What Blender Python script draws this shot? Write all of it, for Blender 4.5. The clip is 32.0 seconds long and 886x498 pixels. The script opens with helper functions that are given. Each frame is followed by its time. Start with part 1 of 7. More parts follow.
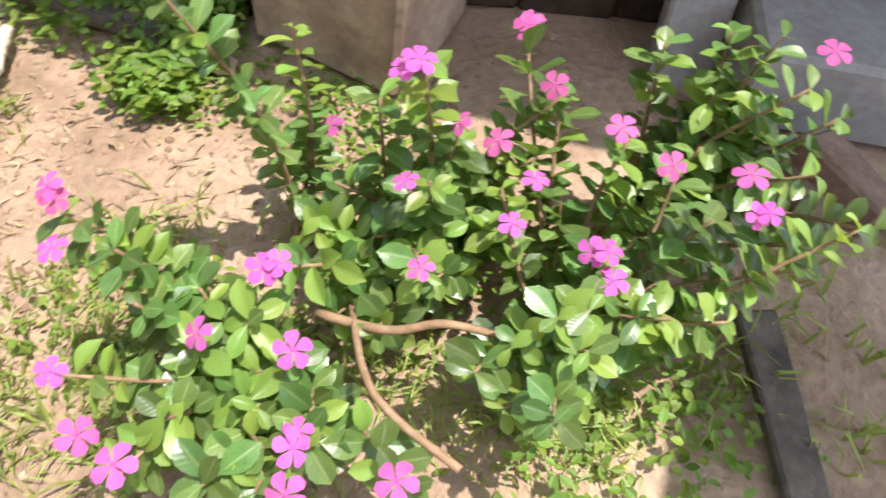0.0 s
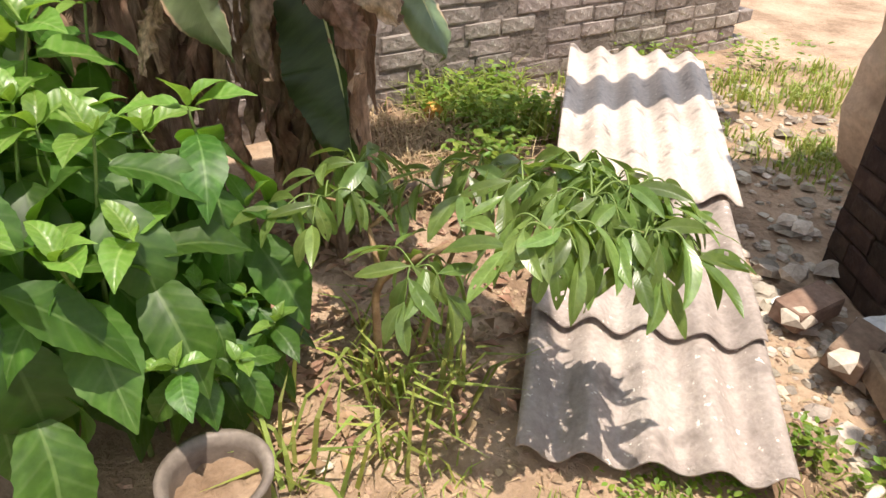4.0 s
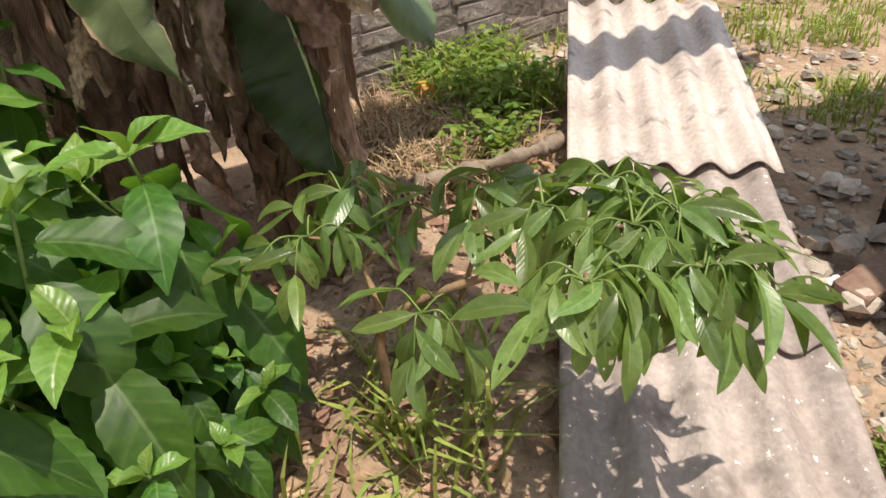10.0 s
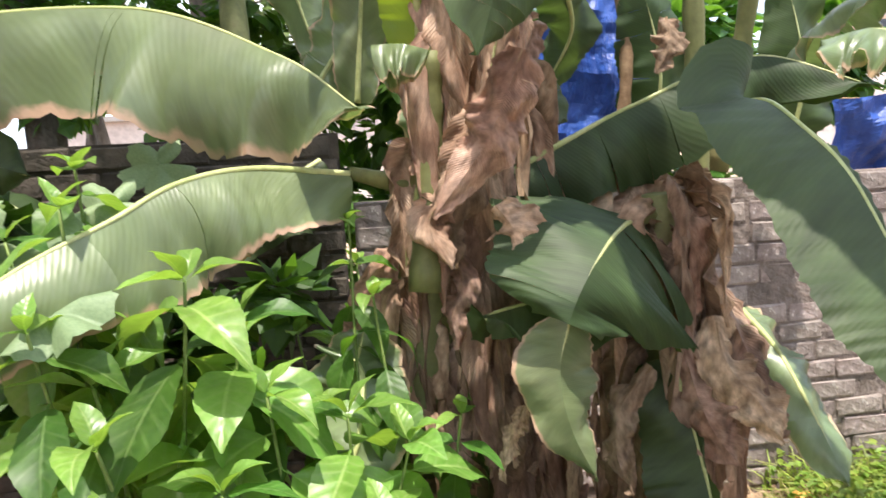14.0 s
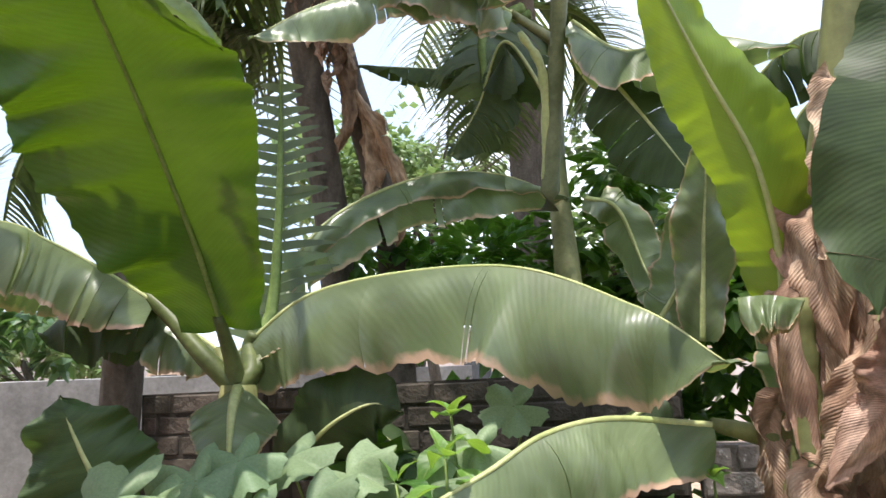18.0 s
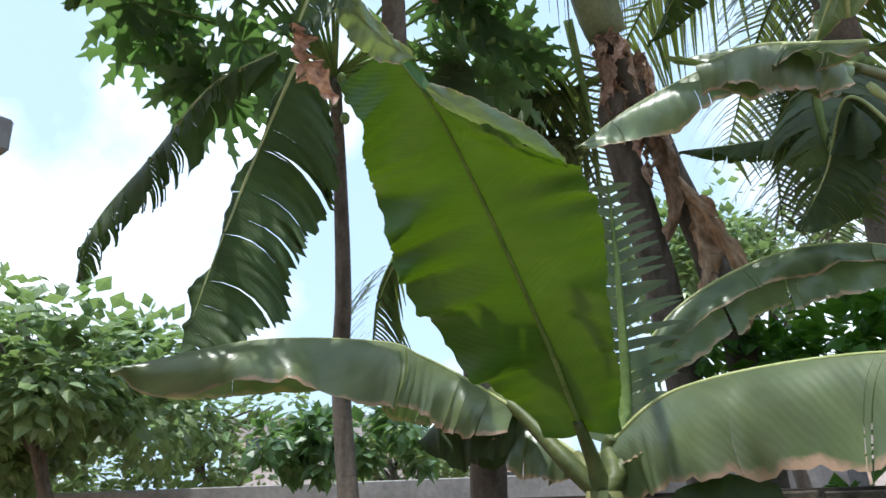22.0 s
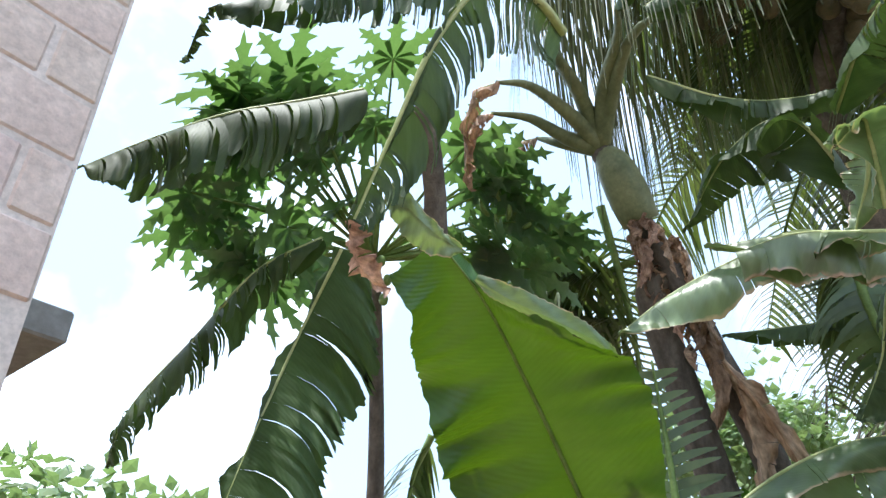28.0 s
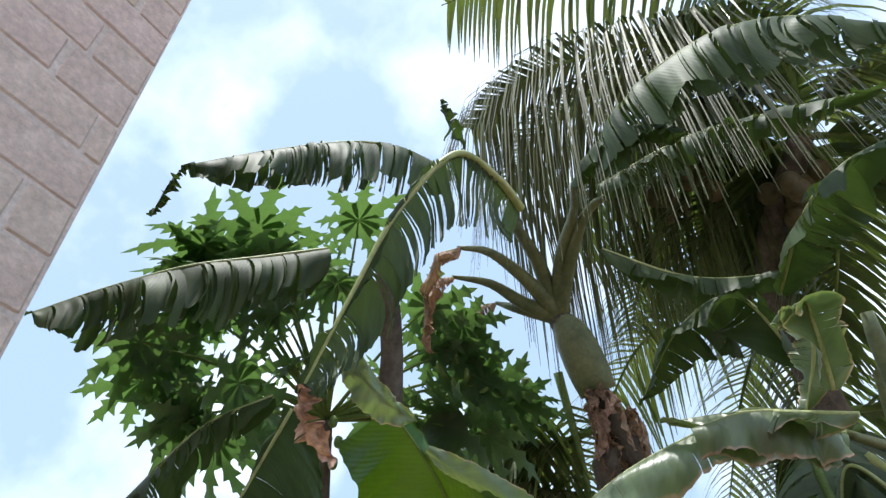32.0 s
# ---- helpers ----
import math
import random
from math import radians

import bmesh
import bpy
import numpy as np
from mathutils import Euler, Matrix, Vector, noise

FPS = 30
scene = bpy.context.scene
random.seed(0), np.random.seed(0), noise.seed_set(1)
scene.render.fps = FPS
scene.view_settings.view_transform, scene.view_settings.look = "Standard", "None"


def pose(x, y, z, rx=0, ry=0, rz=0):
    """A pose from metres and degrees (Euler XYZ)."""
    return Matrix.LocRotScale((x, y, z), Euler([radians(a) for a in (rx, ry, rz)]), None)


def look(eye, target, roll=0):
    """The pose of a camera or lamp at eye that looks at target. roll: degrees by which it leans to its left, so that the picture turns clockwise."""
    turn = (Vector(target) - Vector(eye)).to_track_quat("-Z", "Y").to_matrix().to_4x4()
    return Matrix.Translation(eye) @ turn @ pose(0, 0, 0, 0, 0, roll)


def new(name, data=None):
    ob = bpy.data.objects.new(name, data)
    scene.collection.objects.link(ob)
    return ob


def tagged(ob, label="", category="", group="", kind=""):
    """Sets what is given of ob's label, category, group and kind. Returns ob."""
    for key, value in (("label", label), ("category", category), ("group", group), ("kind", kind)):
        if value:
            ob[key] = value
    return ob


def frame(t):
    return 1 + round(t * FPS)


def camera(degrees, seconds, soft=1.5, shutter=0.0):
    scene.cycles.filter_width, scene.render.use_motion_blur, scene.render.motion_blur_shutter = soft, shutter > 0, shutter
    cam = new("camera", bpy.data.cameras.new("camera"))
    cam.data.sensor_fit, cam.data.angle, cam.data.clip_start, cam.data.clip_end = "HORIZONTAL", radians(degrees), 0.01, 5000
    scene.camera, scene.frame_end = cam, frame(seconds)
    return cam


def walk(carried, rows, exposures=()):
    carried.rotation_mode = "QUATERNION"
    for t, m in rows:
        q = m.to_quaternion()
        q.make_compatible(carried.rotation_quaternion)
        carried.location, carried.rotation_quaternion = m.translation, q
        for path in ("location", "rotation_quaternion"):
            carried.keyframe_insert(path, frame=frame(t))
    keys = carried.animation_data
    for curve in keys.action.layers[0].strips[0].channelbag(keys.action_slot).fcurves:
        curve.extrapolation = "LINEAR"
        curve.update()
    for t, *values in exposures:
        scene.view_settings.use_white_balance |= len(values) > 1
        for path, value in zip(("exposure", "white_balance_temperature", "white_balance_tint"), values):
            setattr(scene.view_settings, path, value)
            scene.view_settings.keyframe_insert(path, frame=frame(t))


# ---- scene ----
cam = camera(64.2, 32.0, soft=1.4, shutter=0.35)
PATH = [
    (0, (0.072, 0.123, 1.191), (1.153, 0.229, -0.488), 9.9),
    (0.5, (0.030, 0.200, 1.179), (1.107, 0.473, -0.485), 9.7),
    (1, (0.019, 0.286, 1.210), (1.128, 0.746, -0.390), 8.0),
    (1.5, (-0.003, 0.379, 1.250), (1.092, 1.064, -0.277), 6.5),
    (2, (-0.065, 0.486, 1.282), (0.962, 1.393, -0.175), 6.4),
    (2.5, (-0.131, 0.531, 1.314), (0.728, 1.715, -0.050), 3.8),
    (3, (-0.202, 0.563, 1.360), (0.549, 1.920, 0.096), 3.7),
    (3.5, (-0.276, 0.583, 1.378), (0.374, 2.085, 0.228), 3.4),
    (5.5, (-0.322, 0.570, 1.479), (0.175, 2.252, 0.516), -0.7),
    (6, (-0.349, 0.569, 1.508), (0.081, 2.306, 0.613), -1.3),
    (6.5, (-0.369, 0.565, 1.501), (-0.005, 2.307, 0.589), -1.4),
    (7, (-0.376, 0.595, 1.486), (-0.017, 2.296, 0.498), -0.8),
    (7.5, (-0.404, 0.711, 1.478), (0.146, 2.327, 0.435), -1.6),
    (8, (-0.448, 0.796, 1.457), (0.276, 2.276, 0.324), -1.2),
    (8.5, (-0.424, 0.851, 1.425), (0.342, 2.253, 0.222), 0.1),
    (9, (-0.320, 0.882, 1.402), (0.286, 2.358, 0.196), -0.9),
    (9.5, (-0.236, 0.868, 1.383), (0.330, 2.361, 0.178), -2.4),
    (10, (-0.185, 0.878, 1.383), (0.362, 2.394, 0.198), -4.0),
    (10.5, (-0.200, 0.887, 1.427), (0.275, 2.533, 0.395), -4.8),
    (11, (-0.247, 0.884, 1.461), (0.053, 2.637, 0.546), -4.7),
    (11.5, (-0.297, 0.879, 1.499), (-0.145, 2.704, 0.695), -3.4),
    (12, (-0.328, 0.859, 1.522), (-0.259, 2.729, 0.813), -3.5),
    (12.5, (-0.342, 0.843, 1.547), (-0.354, 2.750, 0.945), -3.8),
    (13, (-0.357, 0.839, 1.563), (-0.422, 2.779, 1.079), -3.8),
    (13.5, (-0.369, 0.827, 1.574), (-0.456, 2.793, 1.216), -3.4),
    (14, (-0.382, 0.811, 1.584), (-0.558, 2.786, 1.326), -3.3),
    (14.5, (-0.413, 0.789, 1.604), (-0.756, 2.754, 1.457), -2.9),
    (16.5, (-0.483, 0.768, 1.662), (-1.194, 2.631, 1.818), -2.5),
    (17, (-0.493, 0.759, 1.676), (-1.286, 2.580, 1.917), -2.6),
    (17.5, (-0.505, 0.747, 1.688), (-1.358, 2.528, 2.004), -2.4),
    (18, (-0.515, 0.738, 1.702), (-1.429, 2.479, 2.066), -2.8),
    (18.5, (-0.536, 0.725, 1.723), (-1.524, 2.409, 2.155), -2.1),
    (19, (-0.550, 0.718, 1.733), (-1.626, 2.329, 2.228), -1.9),
    (19.5, (-0.559, 0.709, 1.737), (-1.734, 2.240, 2.261), -1.6),
    (20, (-0.575, 0.699, 1.733), (-1.815, 2.164, 2.295), -1.6),
    (20.5, (-0.590, 0.683, 1.740), (-1.888, 2.081, 2.340), -1.7),
    (21, (-0.584, 0.665, 1.738), (-1.954, 1.979, 2.367), -1.5),
    (21.5, (-0.587, 0.660, 1.738), (-2.074, 1.853, 2.343), -1.9),
    (22, (-0.590, 0.649, 1.739), (-2.102, 1.784, 2.390), -2.4),
    (22.5, (-0.597, 0.646, 1.749), (-2.178, 1.667, 2.425), -2.8),
    (23, (-0.599, 0.648, 1.751), (-2.178, 1.653, 2.455), -3.5),
    (23.5, (-0.600, 0.646, 1.750), (-2.194, 1.627, 2.455), -3.5),
    (24, (-0.601, 0.646, 1.750), (-2.183, 1.644, 2.458), -3.7),
    (24.5, (-0.598, 0.643, 1.749), (-2.175, 1.625, 2.488), -3.7),
    (26.5, (-0.634, 0.622, 1.776), (-2.224, 1.547, 2.563), -2.7),
    (27, (-0.636, 0.621, 1.782), (-2.158, 1.540, 2.698), -2.4),
    (27.5, (-0.629, 0.615, 1.789), (-2.078, 1.545, 2.807), -1.6),
    (28, (-0.617, 0.607, 1.788), (-1.993, 1.562, 2.881), -1.2),
    (28.5, (-0.617, 0.606, 1.793), (-1.978, 1.577, 2.892), -2.2),
    (29, (-0.617, 0.596, 1.796), (-1.926, 1.521, 2.993), -1.3),
    (29.5, (-0.618, 0.596, 1.799), (-1.905, 1.508, 3.027), -1.1),
    (30, (-0.617, 0.594, 1.801), (-1.873, 1.495, 3.070), -1.0),
    (30.5, (-0.609, 0.596, 1.803), (-1.820, 1.478, 3.128), -0.8),
    (31, (-0.601, 0.602, 1.801), (-1.767, 1.471, 3.173), -0.6),
    (31.5, (-0.596, 0.606, 1.804), (-1.706, 1.474, 3.224), -1.0),
    (32, (-0.593, 0.608, 1.807), (-1.675, 1.490, 3.239), -1.5),
]
EXPOSURES = [(0, 0.92, 6250, 15), (1, 0.5, 6600, 14), (1.5, 0.5, 6800, 14), (3.5, 0.6, 6900, 14), (6, 1.05, 6700, 15), (7, 1.12, 6700, 15), (8, 0.45, 6800, 15), (9, 0.36, 6800, 15), (11, 0.33, 6800, 14), (12, 0.75, 6650, 14), (13, 1.12, 6600, 15), (14.5, 1.2, 6500, 15), (17, 1.1, 6300, 15), (18.5, 0.74, 6300, 14), (20, 0.75, 6100, 13), (22.5, 0.38, 5850, 8), (24.5, 0.55, 5800, 7), (27, 0.6, 5900, 8), (28, 0.85, 5850, 8), (30, 0.95, 5750, 9), (30.4, 0.55, 5950, 9), (30.8, 0.2, 6000, 9), (32, 0.2, 6000, 9)]
walk(cam, [(t, look(eye, target, roll)) for t, eye, target, roll in PATH], EXPOSURES)

# ---- light ----
SUN_FROM = Vector((0.04, -0.22, 0.97)).normalized()
world = bpy.data.worlds.new("world")
scene.world = world
world.use_nodes = True
wn = world.node_tree.nodes
sky = wn.new("ShaderNodeTexSky")
sky.sky_type, sky.sun_disc = "NISHITA", False
sky.sun_elevation = math.asin(SUN_FROM.z)
sky.sun_rotation = math.atan2(SUN_FROM.x, SUN_FROM.y)
sky.air_density, sky.dust_density, sky.ozone_density = 1.0, 2.5, 1.0
# thin blue-white haze over the whole sky, and broad soft white clouds
tc = wn.new("ShaderNodeTexCoord")
cn = wn.new("ShaderNodeTexNoise")
cn.inputs["Scale"].default_value, cn.inputs["Detail"].default_value, cn.inputs["Roughness"].default_value = 2.6, 6.0, 0.5
cr = wn.new("ShaderNodeValToRGB")
cr.color_ramp.elements[0].position, cr.color_ramp.elements[1].position = 0.46, 0.66
hz = wn.new("ShaderNodeMixRGB")
hz.inputs[0].default_value = 0.6
hz.inputs[2].default_value = (6.4, 8.2, 10.6, 1)
cm = wn.new("ShaderNodeMixRGB")
cm.inputs[2].default_value = (12.0, 12.6, 13.2, 1)
wl = world.node_tree.links
wl.new(tc.outputs["Generated"], cn.inputs["Vector"])
wl.new(cn.outputs["Fac"], cr.inputs["Fac"])
wl.new(cr.outputs["Color"], cm.inputs[0])
wl.new(sky.outputs["Color"], hz.inputs[1])
wl.new(hz.outputs["Color"], cm.inputs[1])
wl.new(cm.outputs["Color"], wn["Background"].inputs["Color"])
wn["Background"].inputs["Strength"].default_value = 0.12
sun = new("sun", bpy.data.lights.new("sun", "SUN"))
sun.data.energy, sun.data.angle, sun.data.color = 4.2, radians(0.53), (1.0, 0.94, 0.83)
sun.matrix_world = look(SUN_FROM * 20, (0, 0, 0))


# ---- materials ----
def material(name):
    m = bpy.data.materials.new(name)
    m.use_nodes = True
    return m, m.node_tree.nodes, m.node_tree.links, m.node_tree.nodes["Principled BSDF"]


def noise_ramp(nodes, links, scale, stops, coord="Object", detail=6.0, rough=0.6, stretch=None):
    """A colour ramp driven by noise in metres."""
    co = nodes.new("ShaderNodeTexCoord")
    n = nodes.new("ShaderNodeTexNoise")
    n.inputs["Scale"].default_value, n.inputs["Detail"].default_value, n.inputs["Roughness"].default_value = scale, detail, rough
    if stretch:
        mp = nodes.new("ShaderNodeMapping")
        mp.inputs["Scale"].default_value = stretch
        links.new(co.outputs[coord], mp.inputs["Vector"])
        links.new(mp.outputs["Vector"], n.inputs["Vector"])
    else:
        links.new(co.outputs[coord], n.inputs["Vector"])
    r = nodes.new("ShaderNodeValToRGB")
    while len(r.color_ramp.elements) < len(stops):
        r.color_ramp.elements.new(0.5)
    for e, (p, c) in zip(r.color_ramp.elements, stops):
        e.position, e.color = p, (*c, 1)
    links.new(n.outputs["Fac"], r.inputs["Fac"])
    return r, n


def mix(nodes, links, kind, fac, a, b):
    m = nodes.new("ShaderNodeMixRGB")
    m.blend_type = kind
    if isinstance(fac, float):
        m.inputs[0].default_value = fac
    else:
        links.new(fac, m.inputs[0])
    for i, v in ((1, a), (2, b)):
        if isinstance(v, tuple):
            m.inputs[i].default_value = (*v, 1)
        else:
            links.new(v, m.inputs[i])
    return m.outputs[0]


def bump(nodes, links, bsdf, height, strength, distance):
    b = nodes.new("ShaderNodeBump")
    b.inputs["Strength"].default_value, b.inputs["Distance"].default_value = strength, distance
    links.new(height, b.inputs["Height"])
    links.new(b.outputs["Normal"], bsdf.inputs["Normal"])


def vary(nodes, links, colour, spread_v=0.35, spread_h=0.03, per="object"):
    """Shift a colour a little from piece to piece."""
    if per == "object":
        src = nodes.new("ShaderNodeObjectInfo").outputs["Random"]
    else:
        src = nodes.new("ShaderNodeNewGeometry").outputs["Random Per Island"]
    h = nodes.new("ShaderNodeHueSaturation")
    for key, lo, hi in (("Value", 1 - spread_v, 1 + spread_v), ("Hue", 0.5 - spread_h, 0.5 + spread_h)):
        mr = nodes.new("ShaderNodeMapRange")
        mr.inputs["To Min"].default_value, mr.inputs["To Max"].default_value = lo, hi
        if key == "Hue":
            k = nodes.new("ShaderNodeMath")
            k.operation = "MULTIPLY"
            k.inputs[1].default_value = 7.31
            f = nodes.new("ShaderNodeMath")
            f.operation = "FRACT"
            links.new(src, k.inputs[0])
            links.new(k.outputs[0], f.inputs[0])
            links.new(f.outputs[0], mr.inputs["Value"])
        else:
            links.new(src, mr.inputs["Value"])
        links.new(mr.outputs["Result"], h.inputs[key])
    if isinstance(colour, tuple):
        h.inputs["Color"].default_value = (*colour, 1)
    else:
        links.new(colour, h.inputs["Color"])
    return h.outputs["Color"]


def rough_mat(name, scale, stops, roughness=0.9, relief=0.4, depth=0.01, fine=60.0, per=None, spread=0.2, metallic=0.0, spec=0.3, stretch=None, flecks=False):
    m, n, l, b = material(name)
    r, ns = noise_ramp(n, l, scale, stops, stretch=stretch)
    fr, fn = noise_ramp(n, l, fine, [(0.3, (0.72, 0.72, 0.72)), (0.7, (1.12, 1.12, 1.12))])
    col = mix(n, l, "MULTIPLY", 0.8, r.outputs["Color"], fr.outputs["Color"])
    if flecks:
        # lichen spots and scraped pale streaks
        for sc, lo, hi, tint in ((34.0, 0.665, 0.69, (0.78, 0.73, 0.67)), (9.0, 0.58, 0.74, (0.22, 0.185, 0.165))):
            fr2, fn2 = noise_ramp(n, l, sc, [(lo, (0, 0, 0)), (hi, (1, 1, 1))], detail=3.0)
            col = mix(n, l, "MIX", fr2.outputs["Color"], col, tint)
    if per:
        col = vary(n, l, col, spread, 0.015, per)
    l.new(col, b.inputs["Base Color"])
    b.inputs["Roughness"].default_value, b.inputs["Metallic"].default_value = roughness, metallic
    b.inputs["Specular IOR Level"].default_value = spec
    bump(n, l, b, fn.outputs["Fac"], relief, depth)
    return m


def leaf_mat(name, stops, through_colour, scale=9.0, veins=0.0, vein_colour=(0.3, 0.4, 0.12), roughness=0.42, per="object", spread=0.3, hue=0.025, glow=0.35, spec=0.5, vein_count=44.0, burn=None, relief=0.2, depth=0.004, panel=None, midrib=0.0):
    """Leaf: glossy top, light passing through, side veins along the uv map."""
    m, n, l, b = material(name)
    r, ns = noise_ramp(n, l, scale, stops)
    col = r.outputs["Color"]
    height = ns.outputs["Fac"]
    uv = n.new("ShaderNodeUVMap")
    if veins > 0:
        w = n.new("ShaderNodeTexWave")
        w.wave_type, w.bands_direction = "BANDS", "Y"
        w.inputs["Scale"].default_value, w.inputs["Distortion"].default_value = vein_count, 0.6
        l.new(uv.outputs["UV"], w.inputs["Vector"])
        vr = n.new("ShaderNodeValToRGB")
        vr.color_ramp.elements[0].position, vr.color_ramp.elements[1].position = (0.8, 1.0) if midrib else (0.45, 0.95)
        l.new(w.outputs["Fac"], vr.inputs["Fac"])
        sc = n.new("ShaderNodeMath")
        sc.operation = "MULTIPLY"
        sc.inputs[1].default_value = veins
        l.new(vr.outputs["Color"], sc.inputs[0])
        col = mix(n, l, "MIX", sc.outputs[0], col, vein_colour)
        height = w.outputs["Fac"]
    if midrib:
        mx = n.new("ShaderNodeSeparateXYZ")
        l.new(uv.outputs["UV"], mx.inputs[0])
        m1 = n.new("ShaderNodeMath")
        m1.operation = "SUBTRACT"
        m1.inputs[1].default_value = 0.5
        l.new(mx.outputs["X"], m1.inputs[0])
        m2 = n.new("ShaderNodeMath")
        m2.operation = "ABSOLUTE"
        l.new(m1.outputs[0], m2.inputs[0])
        m3 = n.new("ShaderNodeMapRange")
        m3.inputs["From Min"].default_value, m3.inputs["From Max"].default_value = midrib, midrib * 2.2
        m3.inputs["To Min"].default_value, m3.inputs["To Max"].default_value = 0.75, 0.0
        l.new(m2.outputs[0], m3.inputs["Value"])
        col = mix(n, l, "MIX", m3.outputs["Result"], col, vein_colour)
    if burn:
        sx = n.new("ShaderNodeSeparateXYZ")
        l.new(uv.outputs["UV"], sx.inputs[0])
        ma = n.new("ShaderNodeMath")
        ma.operation = "SUBTRACT"
        ma.inputs[1].default_value = 0.5
        l.new(sx.outputs["X"], ma.inputs[0])
        mb = n.new("ShaderNodeMath")
        mb.operation = "ABSOLUTE"
        l.new(ma.outputs[0], mb.inputs[0])
        br, bn = noise_ramp(n, l, 7.0, [(0.0, (0, 0, 0)), (1.0, (1, 1, 1))])
        mc = n.new("ShaderNodeMath")
        mc.operation = "MULTIPLY_ADD"
        mc.inputs[1].default_value, mc.inputs[2].default_value = 0.16, 0.0
        l.new(bn.outputs["Fac"], mc.inputs[0])
        md = n.new("ShaderNodeMath")
        md.operation = "ADD"
        l.new(mb.outputs[0], md.inputs[0])
        l.new(mc.outputs[0], md.inputs[1])
        mr = n.new("ShaderNodeMapRange")
        mr.inputs["From Min"].default_value, mr.inputs["From Max"].default_value = burn, burn + 0.03
        l.new(md.outputs[0], mr.inputs["Value"])
        col = mix(n, l, "MIX", mr.outputs["Result"], col, (0.56, 0.38, 0.26))
    if panel:
        pm = n.new("ShaderNodeMapping")
        pm.inputs["Scale"].default_value = (panel[0], panel[1], 1)
        l.new(uv.outputs["UV"], pm.inputs["Vector"])
        pr, pn = noise_ramp(n, l, 1.0, [(0.32, (panel[2], panel[2], panel[2])), (0.66, (1.15, 1.15, 1.12))], detail=5.0)
        l.new(pm.outputs["Vector"], pn.inputs["Vector"])
        col = mix(n, l, "MULTIPLY", 1.0, col, pr.outputs["Color"])
    if per:
        col = vary(n, l, col, spread, hue, per)
    l.new(col, b.inputs["Base Color"])
    b.inputs["Roughness"].default_value = roughness
    b.inputs["Specular IOR Level"].default_value = spec
    bump(n, l, b, height, relief, depth)
    t = n.new("ShaderNodeBsdfTranslucent")
    tcol = mix(n, l, "MULTIPLY", 0.6, through_colour, mix(n, l, "MIX", 0.5, col, (1.0, 1.0, 1.0)))
    if veins > 0:
        tcol = mix(n, l, "MULTIPLY", sc.outputs[0], tcol, (0.45, 0.5, 0.3))
    l.new(tcol, t.inputs["Color"])
    ms = n.new("ShaderNodeMixShader")
    ms.inputs[0].default_value = glow
    l.new(b.outputs[0], ms.inputs[1])
    l.new(t.outputs[0], ms.inputs[2])
    l.new(ms.outputs[0], n["Material Output"].inputs["Surface"])
    return m


SOIL = rough_mat("soil", 2.6, [(0.3, (0.21, 0.135, 0.085)), (0.5, (0.40, 0.28, 0.19)), (0.72, (0.52, 0.39, 0.28))], 0.95, 0.9, 0.02, 38)
GRAVEL_M = rough_mat("pebble_stone", 8, [(0.3, (0.30, 0.25, 0.20)), (0.7, (0.55, 0.48, 0.40))], 0.9, 0.4, 0.004, 90, per="island", spread=0.4)
CLOD = rough_mat("soil_clod", 9, [(0.3, (0.22, 0.145, 0.095)), (0.7, (0.48, 0.35, 0.24))], 0.95, 0.6, 0.006, 70, per="island", spread=0.3)
ASBESTOS = rough_mat("weathered_cement_sheet", 3.0, [(0.28, (0.27, 0.225, 0.20)), (0.5, (0.42, 0.355, 0.32)), (0.75, (0.54, 0.475, 0.43))], 0.8, 0.8, 0.006, 55, flecks=True)
BLOCK = rough_mat("grey_concrete_block", 4.0, [(0.3, (0.15, 0.122, 0.11)), (0.5, (0.29, 0.24, 0.215)), (0.8, (0.44, 0.38, 0.345))], 0.95, 1.0, 0.014, 32, per="object", spread=0.24, flecks=True)
# darker copy of the grey block; the wall's shade is in the colour
BLOCK_SHADED = rough_mat("shade_darkened_block", 5.0, [(0.3, (0.045, 0.040, 0.034)), (0.55, (0.085, 0.072, 0.060)), (0.85, (0.19, 0.155, 0.125))], 0.96, 1.0, 0.014, 30, per="object", spread=0.25)
MORTAR = rough_mat("dark_mortar", 7.0, [(0.3, (0.13, 0.105, 0.09)), (0.7, (0.30, 0.25, 0.22))], 0.98, 1.0, 0.02, 30)
# lighter copy of the cement sheet; sun glare is put into its colour
SHEET_GLARE = rough_mat("glare_pale_cement_sheet", 3.0, [(0.28, (0.44, 0.375, 0.33)), (0.5, (0.60, 0.52, 0.465)), (0.75, (0.70, 0.625, 0.57))], 0.55, 0.6, 0.005, 55, flecks=True)
# old red brick lowered to near black, with the house shade in the colour
BRICK_RED_SHADED = rough_mat("old_brick_shade_darkened", 6.0, [(0.3, (0.030, 0.019, 0.016)), (0.6, (0.062, 0.038, 0.030)), (0.85, (0.115, 0.075, 0.058))], 0.95, 0.9, 0.014, 34, per="object", spread=0.3)
PLASTER = rough_mat("worn_brown_plaster", 4.0, [(0.3, (0.32, 0.225, 0.165)), (0.55, (0.58, 0.44, 0.33)), (0.85, (0.74, 0.60, 0.48))], 0.95, 0.9, 0.012, 26)
PINK_BLOCK = rough_mat("painted_pinkish_block", 5.0, [(0.3, (0.56, 0.43, 0.37)), (0.6, (0.68, 0.54, 0.47)), (0.85, (0.76, 0.63, 0.56))], 0.92, 0.8, 0.006, 55, per="object", spread=0.06)
PINK_MORTAR = rough_mat("painted_mortar", 6.0, [(0.3, (0.60, 0.50, 0.44)), (0.7, (0.80, 0.69, 0.62))], 0.95, 0.5, 0.004, 70)
